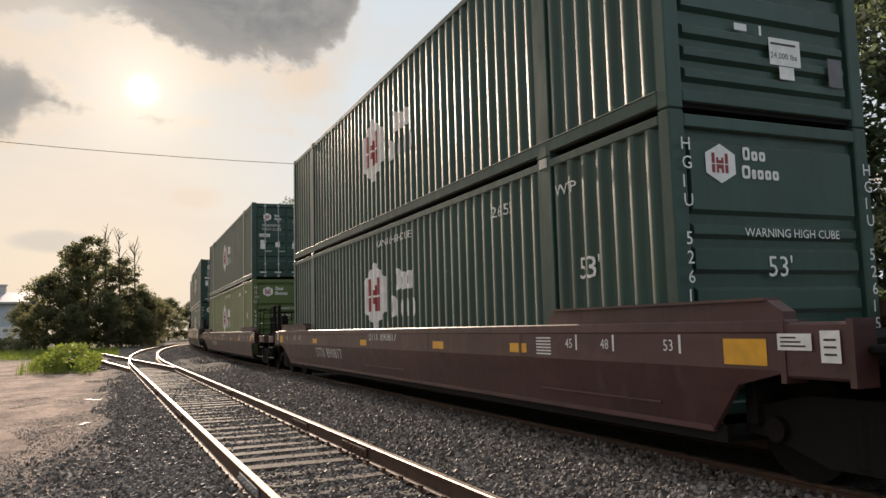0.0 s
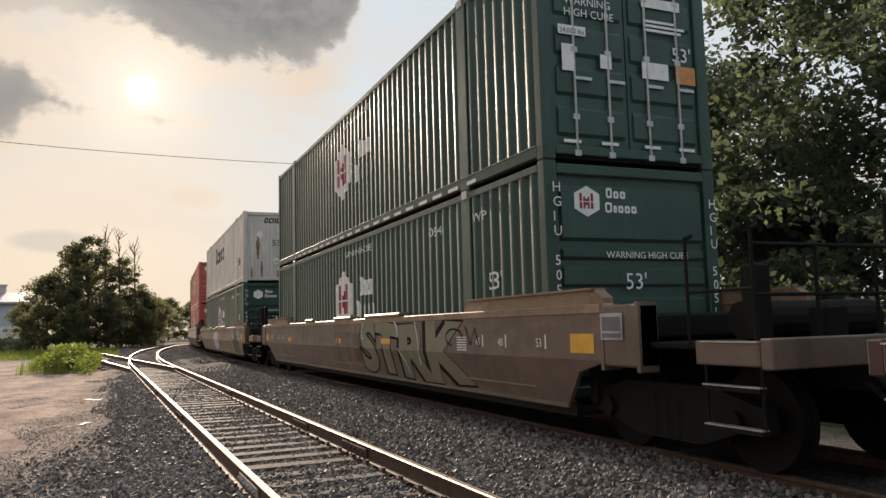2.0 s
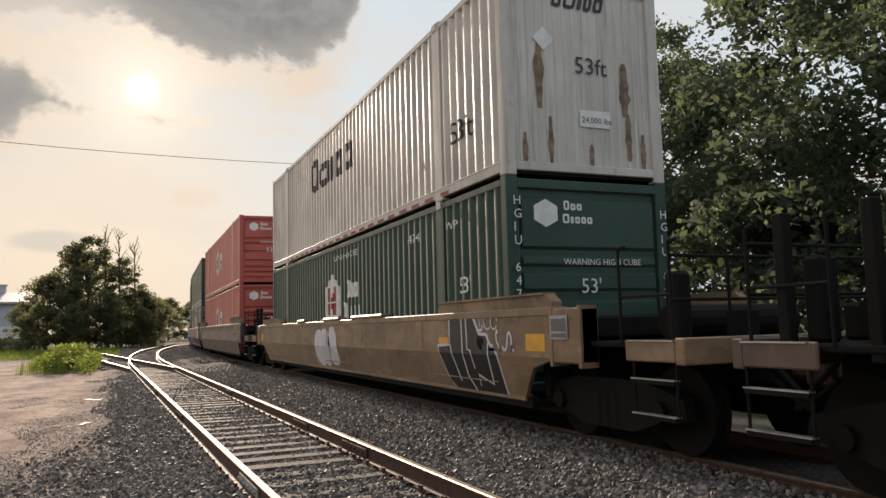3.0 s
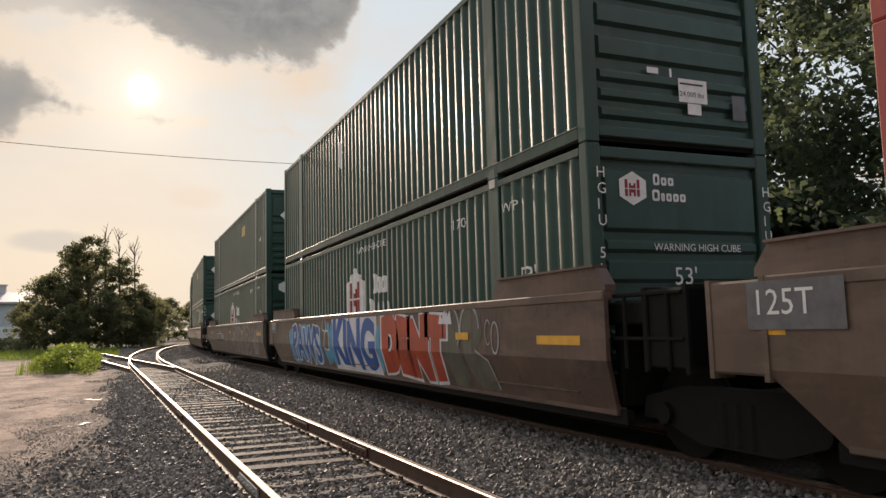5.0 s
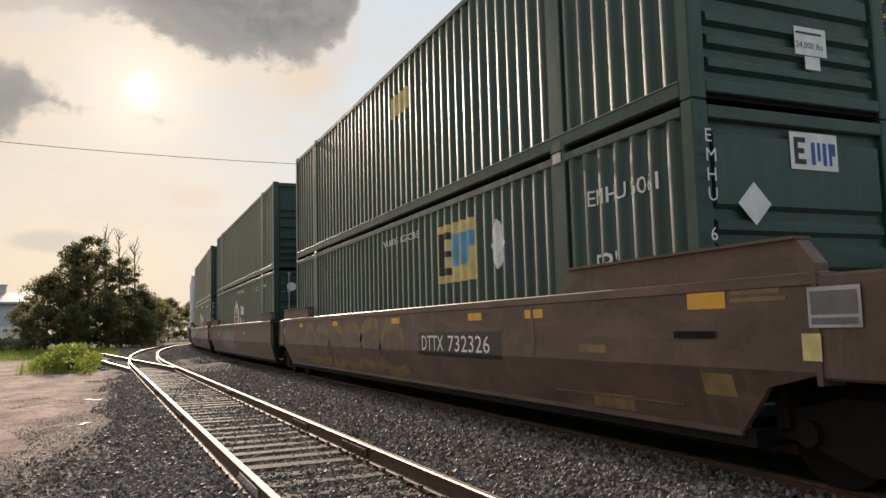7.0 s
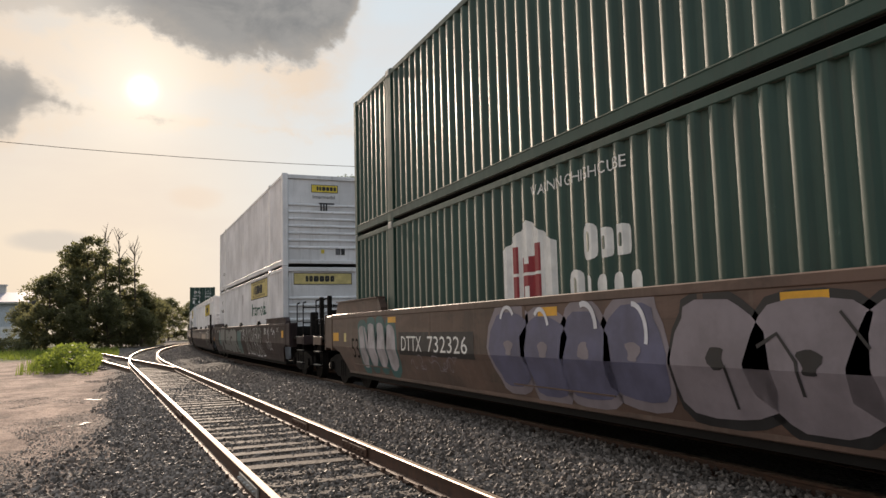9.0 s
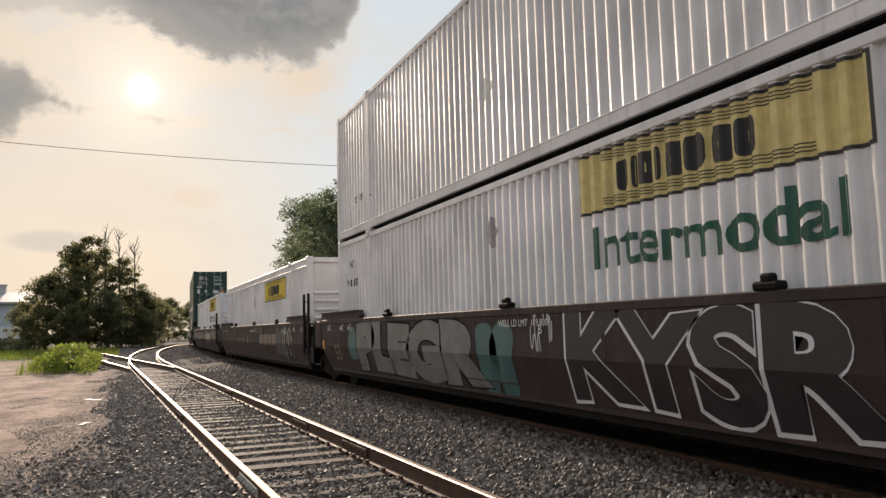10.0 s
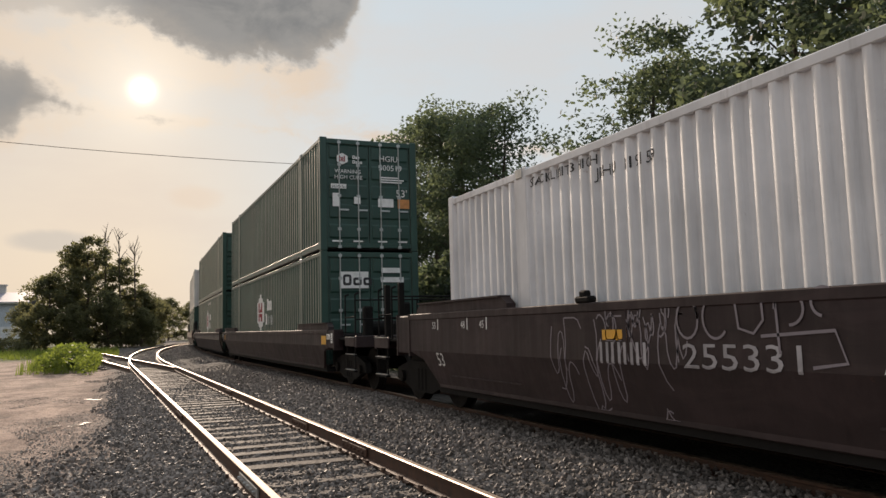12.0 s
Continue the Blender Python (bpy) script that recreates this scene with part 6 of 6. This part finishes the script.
    add(225.75, well_car("dark well car unit covered in pale and teal graffiti", UMBER, rear=1.5, solo=(True, False), marks=[car_mark(TEAL, bubbles(2, 0.95, 0.9, 91, 0.05), 8.55, 0.46, "sprayed_letters", 0.003), car_mark(GRIME, bold("PLEGR", 5.95, 1.06, 0.12), 14.2, 0.44, "sprayed_edge", 0.005), car_mark(ASH, bold("PLEGR", 5.85, 1.0, 0.09), 14.15, 0.46, "sprayed_word", 0.008), car_mark(TEAL, bubbles(1, 0.6, 0.7, 93), 14.75, 0.62, "sprayed_letters", 0.003), car_mark(LETTER, text("WELL LD LMT  119,800", 0.085), 7.9, 1.29, "load_text"), car_mark(LETTER, text("B", 0.11), 6.9, 1.20, "marking_text"), car_mark(SPRAYWHITE, bold("KYSR", 3.85, 1.06, 0.062), 6.37, 0.44, "sprayed_edge", 0.004), car_mark(INK, bold("KYSR", 3.77, 1.0, 0.042), 6.33, 0.48, "sprayed_word", 0.008), car_mark(SPRAYWHITE, scrawl(0.55, 0.5, 92, 8, 0.016), 7.1, 1.0, "sprayed_scrawl"), car_mark(SPRAYWHITE, scrawl(1.6, 0.6, 92, 6, 0.025), 1.9, 0.7, "sprayed_scrawl"), car_mark(MUTED, text("53", 0.32), 15.87, 0.64, "length_text"), car_mark(YELLOW, rects((0, 0, 0.3, 0.2)), -0.7, 1.1, "end_reflector"), car_mark(YELLOW, rects((0, 0, 0.14, 0.2)), L53 + 0.75, 0.85, "end_reflector")] + loading_scale(1.28), **drk),
        container(wh + ", yellow sign", WHITE, "slats", pitch=WHITE_PITCH, side=yellow_side(6.3, "", PALEGOLD) + [side_mark(INK, text("WTP", 0.15), L53 - 0.85, 2.25, "marking_text"), side_mark(INK, text("PIN LIFT", 0.15), L53 - 0.7, 1.85, "marking_text")], face=yellow_face(True, "JBHU 245735")),
        container(wh + ", stacked", WHITE, "slats", pitch=WHITE_PITCH, side=[side_mark(LETTER, ([(0, -0.22), (0.2, 0), (0, 0.22), (-0.2, 0)], [(0, 1, 2, 3)]), 8.4, 1.3, "diamond_plate"), side_mark(INK, text("\"C\" LIFT ONLY", 0.14), L53 - 1.3, 0.7, "marking_text")], face=yellow_face(False) + [face_mark(GREYPANEL, rects((0, 0, 0.16, 0.22)), 0.38, 0.36, "label_plate", 0.0), face_mark(INK, rects((0, 0, 0.12, 0.24)), 0.56, 0.36, "label_plate"), face_mark(GOLD, rects((0, 0, 0.10, 0.12)), -0.08, 0.4, "label_plate"), face_mark(INK, rects((0, 0.2, 0.5, 0.05), (0.05, 0, 0.05, 0.2), (0.14, 0, 0.05, 0.2), (0.22, 0, 0.05, 0.2)), -0.15, 1.75, "stain", 0.03)]))
    add(245.0, well_car("dusty dark well car unit with faded lettering", UMBER, ladder=True, front=1.5, rear=1.5, solo=(False, False), marks=reporting("255331", 11.5, 0.92, 0.17, TAUPE, (0.95, 0.88, 0.8, 0.8)) + [car_mark(TAUPE, word_bars(0.34, (2.1, 2.1, 1.95, 1.95), 1.0, 0.5, 0.25), 6.45, 0.86, "owner_bars"), car_mark(LETTER, text("C", 0.2), 9.05, 0.9, "marking_text"), car_mark(LETTER, text("WELL LD LMT  119,700", 0.085), 8.5, 1.28, "load_text"), car_mark(LILAC, scrawl(1.5, 0.2, 97, 9, 0.022), 7.4, 1.25, "sprayed_scrawl", 0.006), car_mark(DUSTY, bubbles(2, 1.2, 0.9, 95), 3.5, 0.50, "sprayed_patch", 0.003), car_mark(LETTER, scrawl(1.6, 0.8, 96, 6, 0.02), 2.6, 0.5, "sprayed_scrawl", 0.006)] + loading_scale(1.28), **drk),
        container(wh + ", yellow framed sign", WHITE, "slats", pitch=WHITE_PITCH, deep_rail=True, side=yellow_side(6.5, "", GOLD, False, 1.90), face=yellow_face(False, "JBHU 333531")), None)
    add(264.4, well_car("dark maroon well car unit with chalky scrawls", UMBER, ladder=True, front=1.5, solo=(False, True), marks=reporting("255331", 12.05, 0.91, 0.21, PALESPRAY, (0.95, 0.88, 0.8, 0.8), gap=1.22) + [car_mark(LILAC, scrawl(2.4, 0.95, 101, 12, 0.016), 13.0, 0.42, "sprayed_scrawl"), car_mark(LILAC, scrawl(1.2, 0.34, 102, 9, 0.018), 12.1, 1.14, "sprayed_scrawl"), car_mark(YELLOW, rects((0, 0, 0.4, 0.10)), 12.0, 1.14, "reflector"), car_mark(TAUPE, word_bars(0.34, (2.1, 2.1, 1.95, 1.95), 1.0, 0.5, 0.25), 6.45, 0.88, "owner_bars"), car_mark(TAUPE, rects((0, 0, 2.6, 0.06)), 6.4, 0.76, "sprayed_bars"), car_mark(SPRAYWHITE, scrawl(2.0, 0.34, 103, 5, 0.03), 7.2, 1.12, "sprayed_scrawl"), car_mark(LETTER, text("A", 0.2), 8.97, 0.94, "marking_text"), car_mark(LETTER, text("53", 0.2), L53 + 0.2, 0.72, "length_text")] + sprayed(LILAC, ring(10.75, 1.32, 0.13, 0.16, 0.022, 0, 400), ring(10.42, 1.33, 0.14, 0.17, 0.022, 60, 260), band(0.022, (10.2, 1.48), (10.17, 1.24), (10.02, 1.2), (9.92, 1.30), (9.93, 1.48)), ring(9.68, 1.38, 0.13, 0.12, 0.022, -90, 270), band(0.022, (9.80, 1.5), (9.78, 1.05)), ring(9.38, 1.42, 0.10, 0.10, 0.022, 20, 240), band(0.025, (9.95, 1.18), (9.30, 1.22), (9.22, 1.0), (9.5, 0.96))) + loading_scale(1.28) + [car_mark(YELLOW, rects((0, 0, 0.32, 0.24)), -0.10, 1.24, "end_reflector")] + dark_car_print(), **drk),
        container(wh + ", yellow sign", WHITE, "slats", pitch=WHITE_PITCH, side=yellow_side(6.27, "JBHU  319159"), face=yellow_face(False, "JBHU 319159")), None)
    # greyish cars at the tail
    add(288.5, well_car("dusty brown well car unit", UMBER, rear=1.5, solo=(True, False), marks=end_plates()),
        container(dg + ", framed square sign, door end forward", GREEN, "doors", side=hexa_marks(warn=False), face=[face_mark(LETTER, rects((0, 0, 0.75, 0.42)), -0.82, 1.95, "sign_plate"), face_mark(INK, word_bars(0.28, (0.8, 0.8, 0.8)), -0.74, 2.02, "sign_bars", 0.002)] + door_face()[3:5]),
        container(dg + ", door end forward", GREEN, "doors", face=door_face("500519")))
    add(308.2, well_car("dusty brown well car unit, bare", UMBER, front=1.5, solo=(False, True)), container(dg, GREEN, side=hexa_marks()), container(dg + ", stacked", GREEN))
    add(331.5, well_car("brown well car, plain", BROWN), container(dg, GREEN), container("stained grey-white corrugated shipping container", CREAM))
    add(354.8, well_car("brown well car, plain", BROWN), container(dg, GREEN), container(dg + ", stacked", GREEN))
    add(378.1, well_car("brown well car, plain", BROWN), container(dg, GREEN), container(dg + ", stacked", GREEN))
    return M


# ---- trees, weeds, building, wire ----
def leaf_cloud(name, mat, centres, per, spread, size, seed):
    """Many small leaves round cluster centres, as one mesh."""
    rng = np.random.RandomState(seed)
    c = np.repeat(np.asarray(centres), per, axis=0)
    n = len(c)
    d = rng.normal(size=(n, 3))
    d /= np.linalg.norm(d, axis=1)[:, None]
    p = c[:, :3] + d * (c[:, 3] * spread * rng.uniform(0.15, 1, n) ** 0.5)[:, None] * np.array([1, 1, 0.75])
    a = rng.normal(size=(n, 3))
    a[:, 2] = a[:, 2] * 0.7 - 0.25
    a /= np.linalg.norm(a, axis=1)[:, None]
    b = np.cross(a, rng.normal(size=(n, 3)))
    b /= np.linalg.norm(b, axis=1)[:, None]
    s = (size * rng.uniform(0.6, 1.35, n))[:, None]
    v = np.stack([p, p + a * s * 0.5 + b * s * 0.26, p + a * s, p + a * s * 0.5 - b * s * 0.26], 1)
    me = bpy.data.meshes.new(name)
    me.from_pydata(v.reshape(-1, 3).tolist(), [], (np.arange(n * 4).reshape(-1, 4)).tolist())
    me.materials.append(mat)
    return me


def tree(label, height, radius, low, mat, seed, leaves=9000, size=0.2, clusters=90, fluff=0.24):
    """Tapered trunk with forking limbs and an uneven crown of separate leaves."""
    rng = random.Random(seed)
    root = tagged(new("tree"), label, "tree", "trees by the line")
    bm = bmesh.new()
    p = Vector((0, 0, -0.8))
    r = 0.022 * height
    tips = []
    steps = 7
    for k in range(steps):
        q = p + Vector((rng.uniform(-0.25, 0.25), rng.uniform(-0.25, 0.25), (height * 0.82 + 0.8) / steps))
        tube(bm, p, q, r, 8, r * 0.8)
        r *= 0.8
        if q.z > low:
            for _ in range(3):
                a = rng.uniform(0, math.tau)
                reach = radius * rng.uniform(0.5, 0.95) * (1.05 - 0.5 * q.z / height)
                e = q + Vector((math.cos(a) * reach, math.sin(a) * reach, rng.uniform(0.2, 0.6) * reach))
                m = q.lerp(e, 0.5) + Vector((0, 0, 0.12 * reach))
                tube(bm, q, m, r * 0.55, 6, r * 0.35)
                tube(bm, m, e, r * 0.35, 5, r * 0.10)
                tips += [m, e]
        p = q
    tips.append(p)
    part("trunk", bm, BARK, root)
    centres = []
    while len(centres) < clusters:
        if rng.random() < 0.6 and tips:
            t = rng.choice(tips)
            c = t + Vector((rng.gauss(0, 0.5), rng.gauss(0, 0.5), rng.gauss(0.2, 0.5)))
        else:
            u, a = rng.random(), rng.uniform(0, math.tau)
            z = low + (height - low) * u
            rr = radius * math.sqrt(max(0.05, 1 - (2 * u - 0.85) ** 2 * 0.8)) * rng.uniform(0.45, 1.0)
            c = Vector((math.cos(a) * rr, math.sin(a) * rr, z))
        if c.z > height:
            c.z = height - rng.uniform(0, 1)
        centres.append((c.x, c.y, c.z, rng.uniform(0.45, 1.2) * radius * fluff))
    part("crown", leaf_cloud("crown", mat, centres, leaves // clusters, 1.0, size, seed), None, root)
    return root


def build_plants():
    rng = random.Random(11)
    dark_tree = "tall dark leafy tree behind the train"
    kinds = [tree(dark_tree, 13.0, 4.2, 1.0, LEAF, 1, 17000, 0.22, 150), tree(dark_tree, 12.0, 3.6, 2.0, LEAF, 2, 16000, 0.22, 130), tree(dark_tree, 14.0, 4.6, 0.6, LEAF, 3, 18000, 0.22, 160)]
    spots = [(17.5, 13, 1.10), (19.0, 17.5, 1.12), (17.2, 21.0, 0.98), (20.5, 24.0, 0.98), (17.8, 29.5, 0.74), (18.0, 34.5, 1.06), (17.6, 39.5, 1.14), (18.4, 44.5, 1.24), (19.2, 50.0, 1.18), (19.0, 57.0, 1.16),
             (20.0, 65.0, 1.14), (21.5, 74.0, 1.10), (24.5, 84.0, 1.06), (28.0, 96.0, 1.05), (33.0, 110.0, 1.0), (16.5, 8.0, 0.95), (22.0, 12.0, 1.25), (24.0, 32.0, 0.85), (42.0, 136.0, 0.95), (18.0, 3.0, 1.0), (17.6, 66.0, 1.15), (19.6, 78.0, 1.25), (22.5, 92.0, 1.28), (25.5, 108.0, 1.28), (29.5, 126.0, 1.25)]
    for k, (x, y, h) in enumerate(spots):
        src = kinds[k % 3]
        m = pose(x, y, -0.7, 0, 0, rng.uniform(0, 360))
        base = (13.0, 12.0, 14.0)[k % 3]
        f = 12.6 * h / base
        if k < 3:
            src.matrix_basis = m
            src.scale = (max(f, 0.85), max(f, 0.85), f)
        else:
            ob = copy_thing(src, m)
            ob.scale = (max(f, 0.85), max(f, 0.85), f)
    shrub = tree("dense dark undergrowth shrub beside the main line", 4.2, 2.6, 0.1, LEAF, 5, 7000, 0.24, 70)
    shrub.name = "shrub"
    tagged(shrub, category="shrub", group="shrubs by the line")
    for k in range(26):
        s = 2 + k * 4.2
        x, y = way(s)
        m = pose(x + 8.4 + rng.uniform(-0.5, 1.0), y, -0.75, 0, 0, rng.uniform(0, 360))
        f = rng.uniform(0.85, 1.2)
        if k == 0:
            shrub.matrix_basis = m
        else:
            copy_thing(shrub, m).scale = (f, f, f * rng.uniform(0.9, 1.2))
    # clump straight ahead of the line's bend
    warm = "bushy tree of a hazy roadside thicket"
    a = tree(warm, 13.0, 3.3, 0.4, LEAF_WARM, 21, 12000, 0.34, 170, 0.22)
    b = tree(warm, 9.0, 3.6, 0.2, LEAF_WARM, 22, 11000, 0.34, 150, 0.24)
    rows = [(a, -3.0, 100, 1.03), (b, -7.2, 98, 0.95), (a, 0.6, 104, 0.86), (b, -10.0, 103, 0.62), (b, 3.0, 103, 0.78), (a, -5.0, 106, 0.92), (b, 5.0, 112, 0.70), (b, -1.0, 96, 0.72), (b, 9.5, 165, 0.95), (b, 15.0, 175, 0.9), (a, 4.0, 170, 0.8), (b, -4.5, 94, 0.55), (b, 2.8, 97, 0.5)]
    used = set()
    for src, x, y, f in rows:
        m = pose(x, y, -0.3, 0, 0, rng.uniform(0, 360))
        ob = src if src not in used else copy_thing(src, m)
        used.add(src)
        ob.matrix_basis = m
        ob.scale = (f, f, f)
    # bare dead tree that stands out of the clump
    dead = tagged(new("dead_tree"), "bare dead tree standing out of the thicket", "tree")
    bm = bmesh.new()
    for x0 in (-1.1, 0.5, 2.2):
        p = Vector((x0, 102, 0))
        q = Vector((x0 + rng.uniform(-0.5, 0.5), 102, 13.6 if x0 < 2 else 12.2))
        tube(bm, p, q, 0.14, 6, 0.05)
        for _ in range(9):
            c = p.lerp(q, rng.uniform(0.72, 1.0))
            e = c + Vector((rng.uniform(-1.1, 1.1), rng.uniform(-0.5, 0.5), rng.uniform(0.8, 2.2)))
            tube(bm, c, e, 0.05, 5, 0.015)
            tube(bm, c.lerp(e, 0.5), c.lerp(e, 0.5) + Vector((rng.uniform(-0.6, 0.6), 0, rng.uniform(0.4, 1.0))), 0.03, 4, 0.01)
    part("trunk", bm, BARK, dead)
    # weeds between the yard and the branch
    cs = []
    for _ in range(130):
        x, y = rng.gauss(-2.1, 0.75), rng.gauss(42, 3.2)
        x = min(-1.05, x)
        k = max(0.25, 1 - abs(x + 2.1) / 2.2)
        for z in (0.15, 0.5, 0.9):
            if z < 1.1 * k:
                cs.append((x, y, z - 0.25, 0.36))
    weeds = leaf_cloud("weeds", WEED, cs, 34, 1.0, 0.17, 31)
    tagged(new("weeds", weeds), "bright green clump of tall weeds beside the branch track", "weeds", kind="stuff")
    vs, fs = [], []
    for _ in range(9000):
        x = rng.uniform(-14, 0.2)
        y = rng.uniform(36, 92)
        if y < 60 and not (-3.9 < x < -0.75 and 35 < y < 50):
            continue
        h = rng.uniform(0.15, 0.5) * (1.7 if y < 60 else 1.0)
        a = rng.uniform(0, math.tau)
        k = len(vs)
        vs += [(x - 0.03 * math.cos(a), y - 0.03 * math.sin(a), -0.29), (x + 0.03 * math.cos(a), y + 0.03 * math.sin(a), -0.29), (x + rng.uniform(-0.15, 0.15), y + rng.uniform(-0.1, 0.1), -0.28 + h)]
        fs.append((k, k + 1, k + 2))
    me = bpy.data.meshes.new("grass")
    me.from_pydata(vs, [], fs)
    me.materials.append(WEED)
    tagged(new("grass", me), "rough green grass at the yard's far edge", "grass", kind="stuff")
    hedge = leaf_cloud("hedge", LEAF_WARM, [(rng.uniform(-26, -9), rng.uniform(92, 97), rng.uniform(0.0, 1.2), 0.8) for _ in range(120)], 60, 1.0, 0.3, 33)
    tagged(new("hedge", hedge), "low scrub in front of the pale building", "hedge", kind="stuff")


def build_building():
    root = tagged(new("metal_building"), "long pale metal building with a low mauve roof", "building")
    x0, x1, y0, y1, eave, ridge = -44.0, -12.6, 130.0, 150.0, 6.4, 8.3
    part("wall", boxes((x0, x1, y0, y1, -0.4, eave)), METALWALL, root)
    for k in range(52):
        part("wall_rib", shared("wall_rib", METALWALL, lambda: boxes((-0.05, 0.05, -0.06, 0.0, -0.4, eave - 0.05))), None, root).matrix_basis = pose(x0 + 0.3 + k * 0.6, y0 - 0.002, 0)
    bm = bmesh.new()
    prism(bm, [(y0 - 0.6, eave - 0.05), ((y0 + y1) / 2, ridge), (y1 + 0.6, eave - 0.05), (y1 + 0.6, eave + 0.15), ((y0 + y1) / 2, ridge + 0.2), (y0 - 0.6, eave + 0.15)], "x", x0 - 0.5, x1 + 0.4)
    part("roof", bm, METALROOF, root)
    part("gutter", boxes((x0 - 0.5, x1 + 0.4, y0 - 0.75, y0 - 0.6, eave - 0.12, eave + 0.1)), GALV, root)
    part("base_band", boxes((x0, x1 + 0.01, y0 - 0.09, y0 - 0.065, -0.4, 2.9)), WHITE, root)
    part("vent", boxes((-17.5, -16.4, 139.0, 140.0, ridge, ridge + 1.2), (-17.7, -16.2, 138.8, 140.2, ridge + 1.2, ridge + 1.4)), GALV, root)


def build_wire():
    cu = bpy.data.curves.new("overhead_wire", "CURVE")
    cu.dimensions, cu.bevel_depth, cu.bevel_resolution = "3D", 0.022, 1
    sp = cu.splines.new("POLY")
    n = 24
    sp.points.add(n)
    for i in range(n + 1):
        x = -50 + 100 * i / n
        sp.points[i].co = (x, 60, 14.58 + 0.00125 * (x - 9) ** 2, 1)
    cu.materials.append(RUST)
    tagged(new("overhead_wire", cu), "thin overhead wire across the sky", "wire", kind="structure")


build_ground()
build_tracks()
TRAIN = build_train()
build_plants()
build_building()
build_wire()
build_stones()
build_puddles()


def motions():
    for thing, c, z in TRAIN:
        rows = []
        for k in range(25):
            t = k * 0.5
            m = on_track(c - V * t)
            rows.append((t, Matrix.Translation((0, 0, z)) @ m))
        walk(thing, rows)


motions()
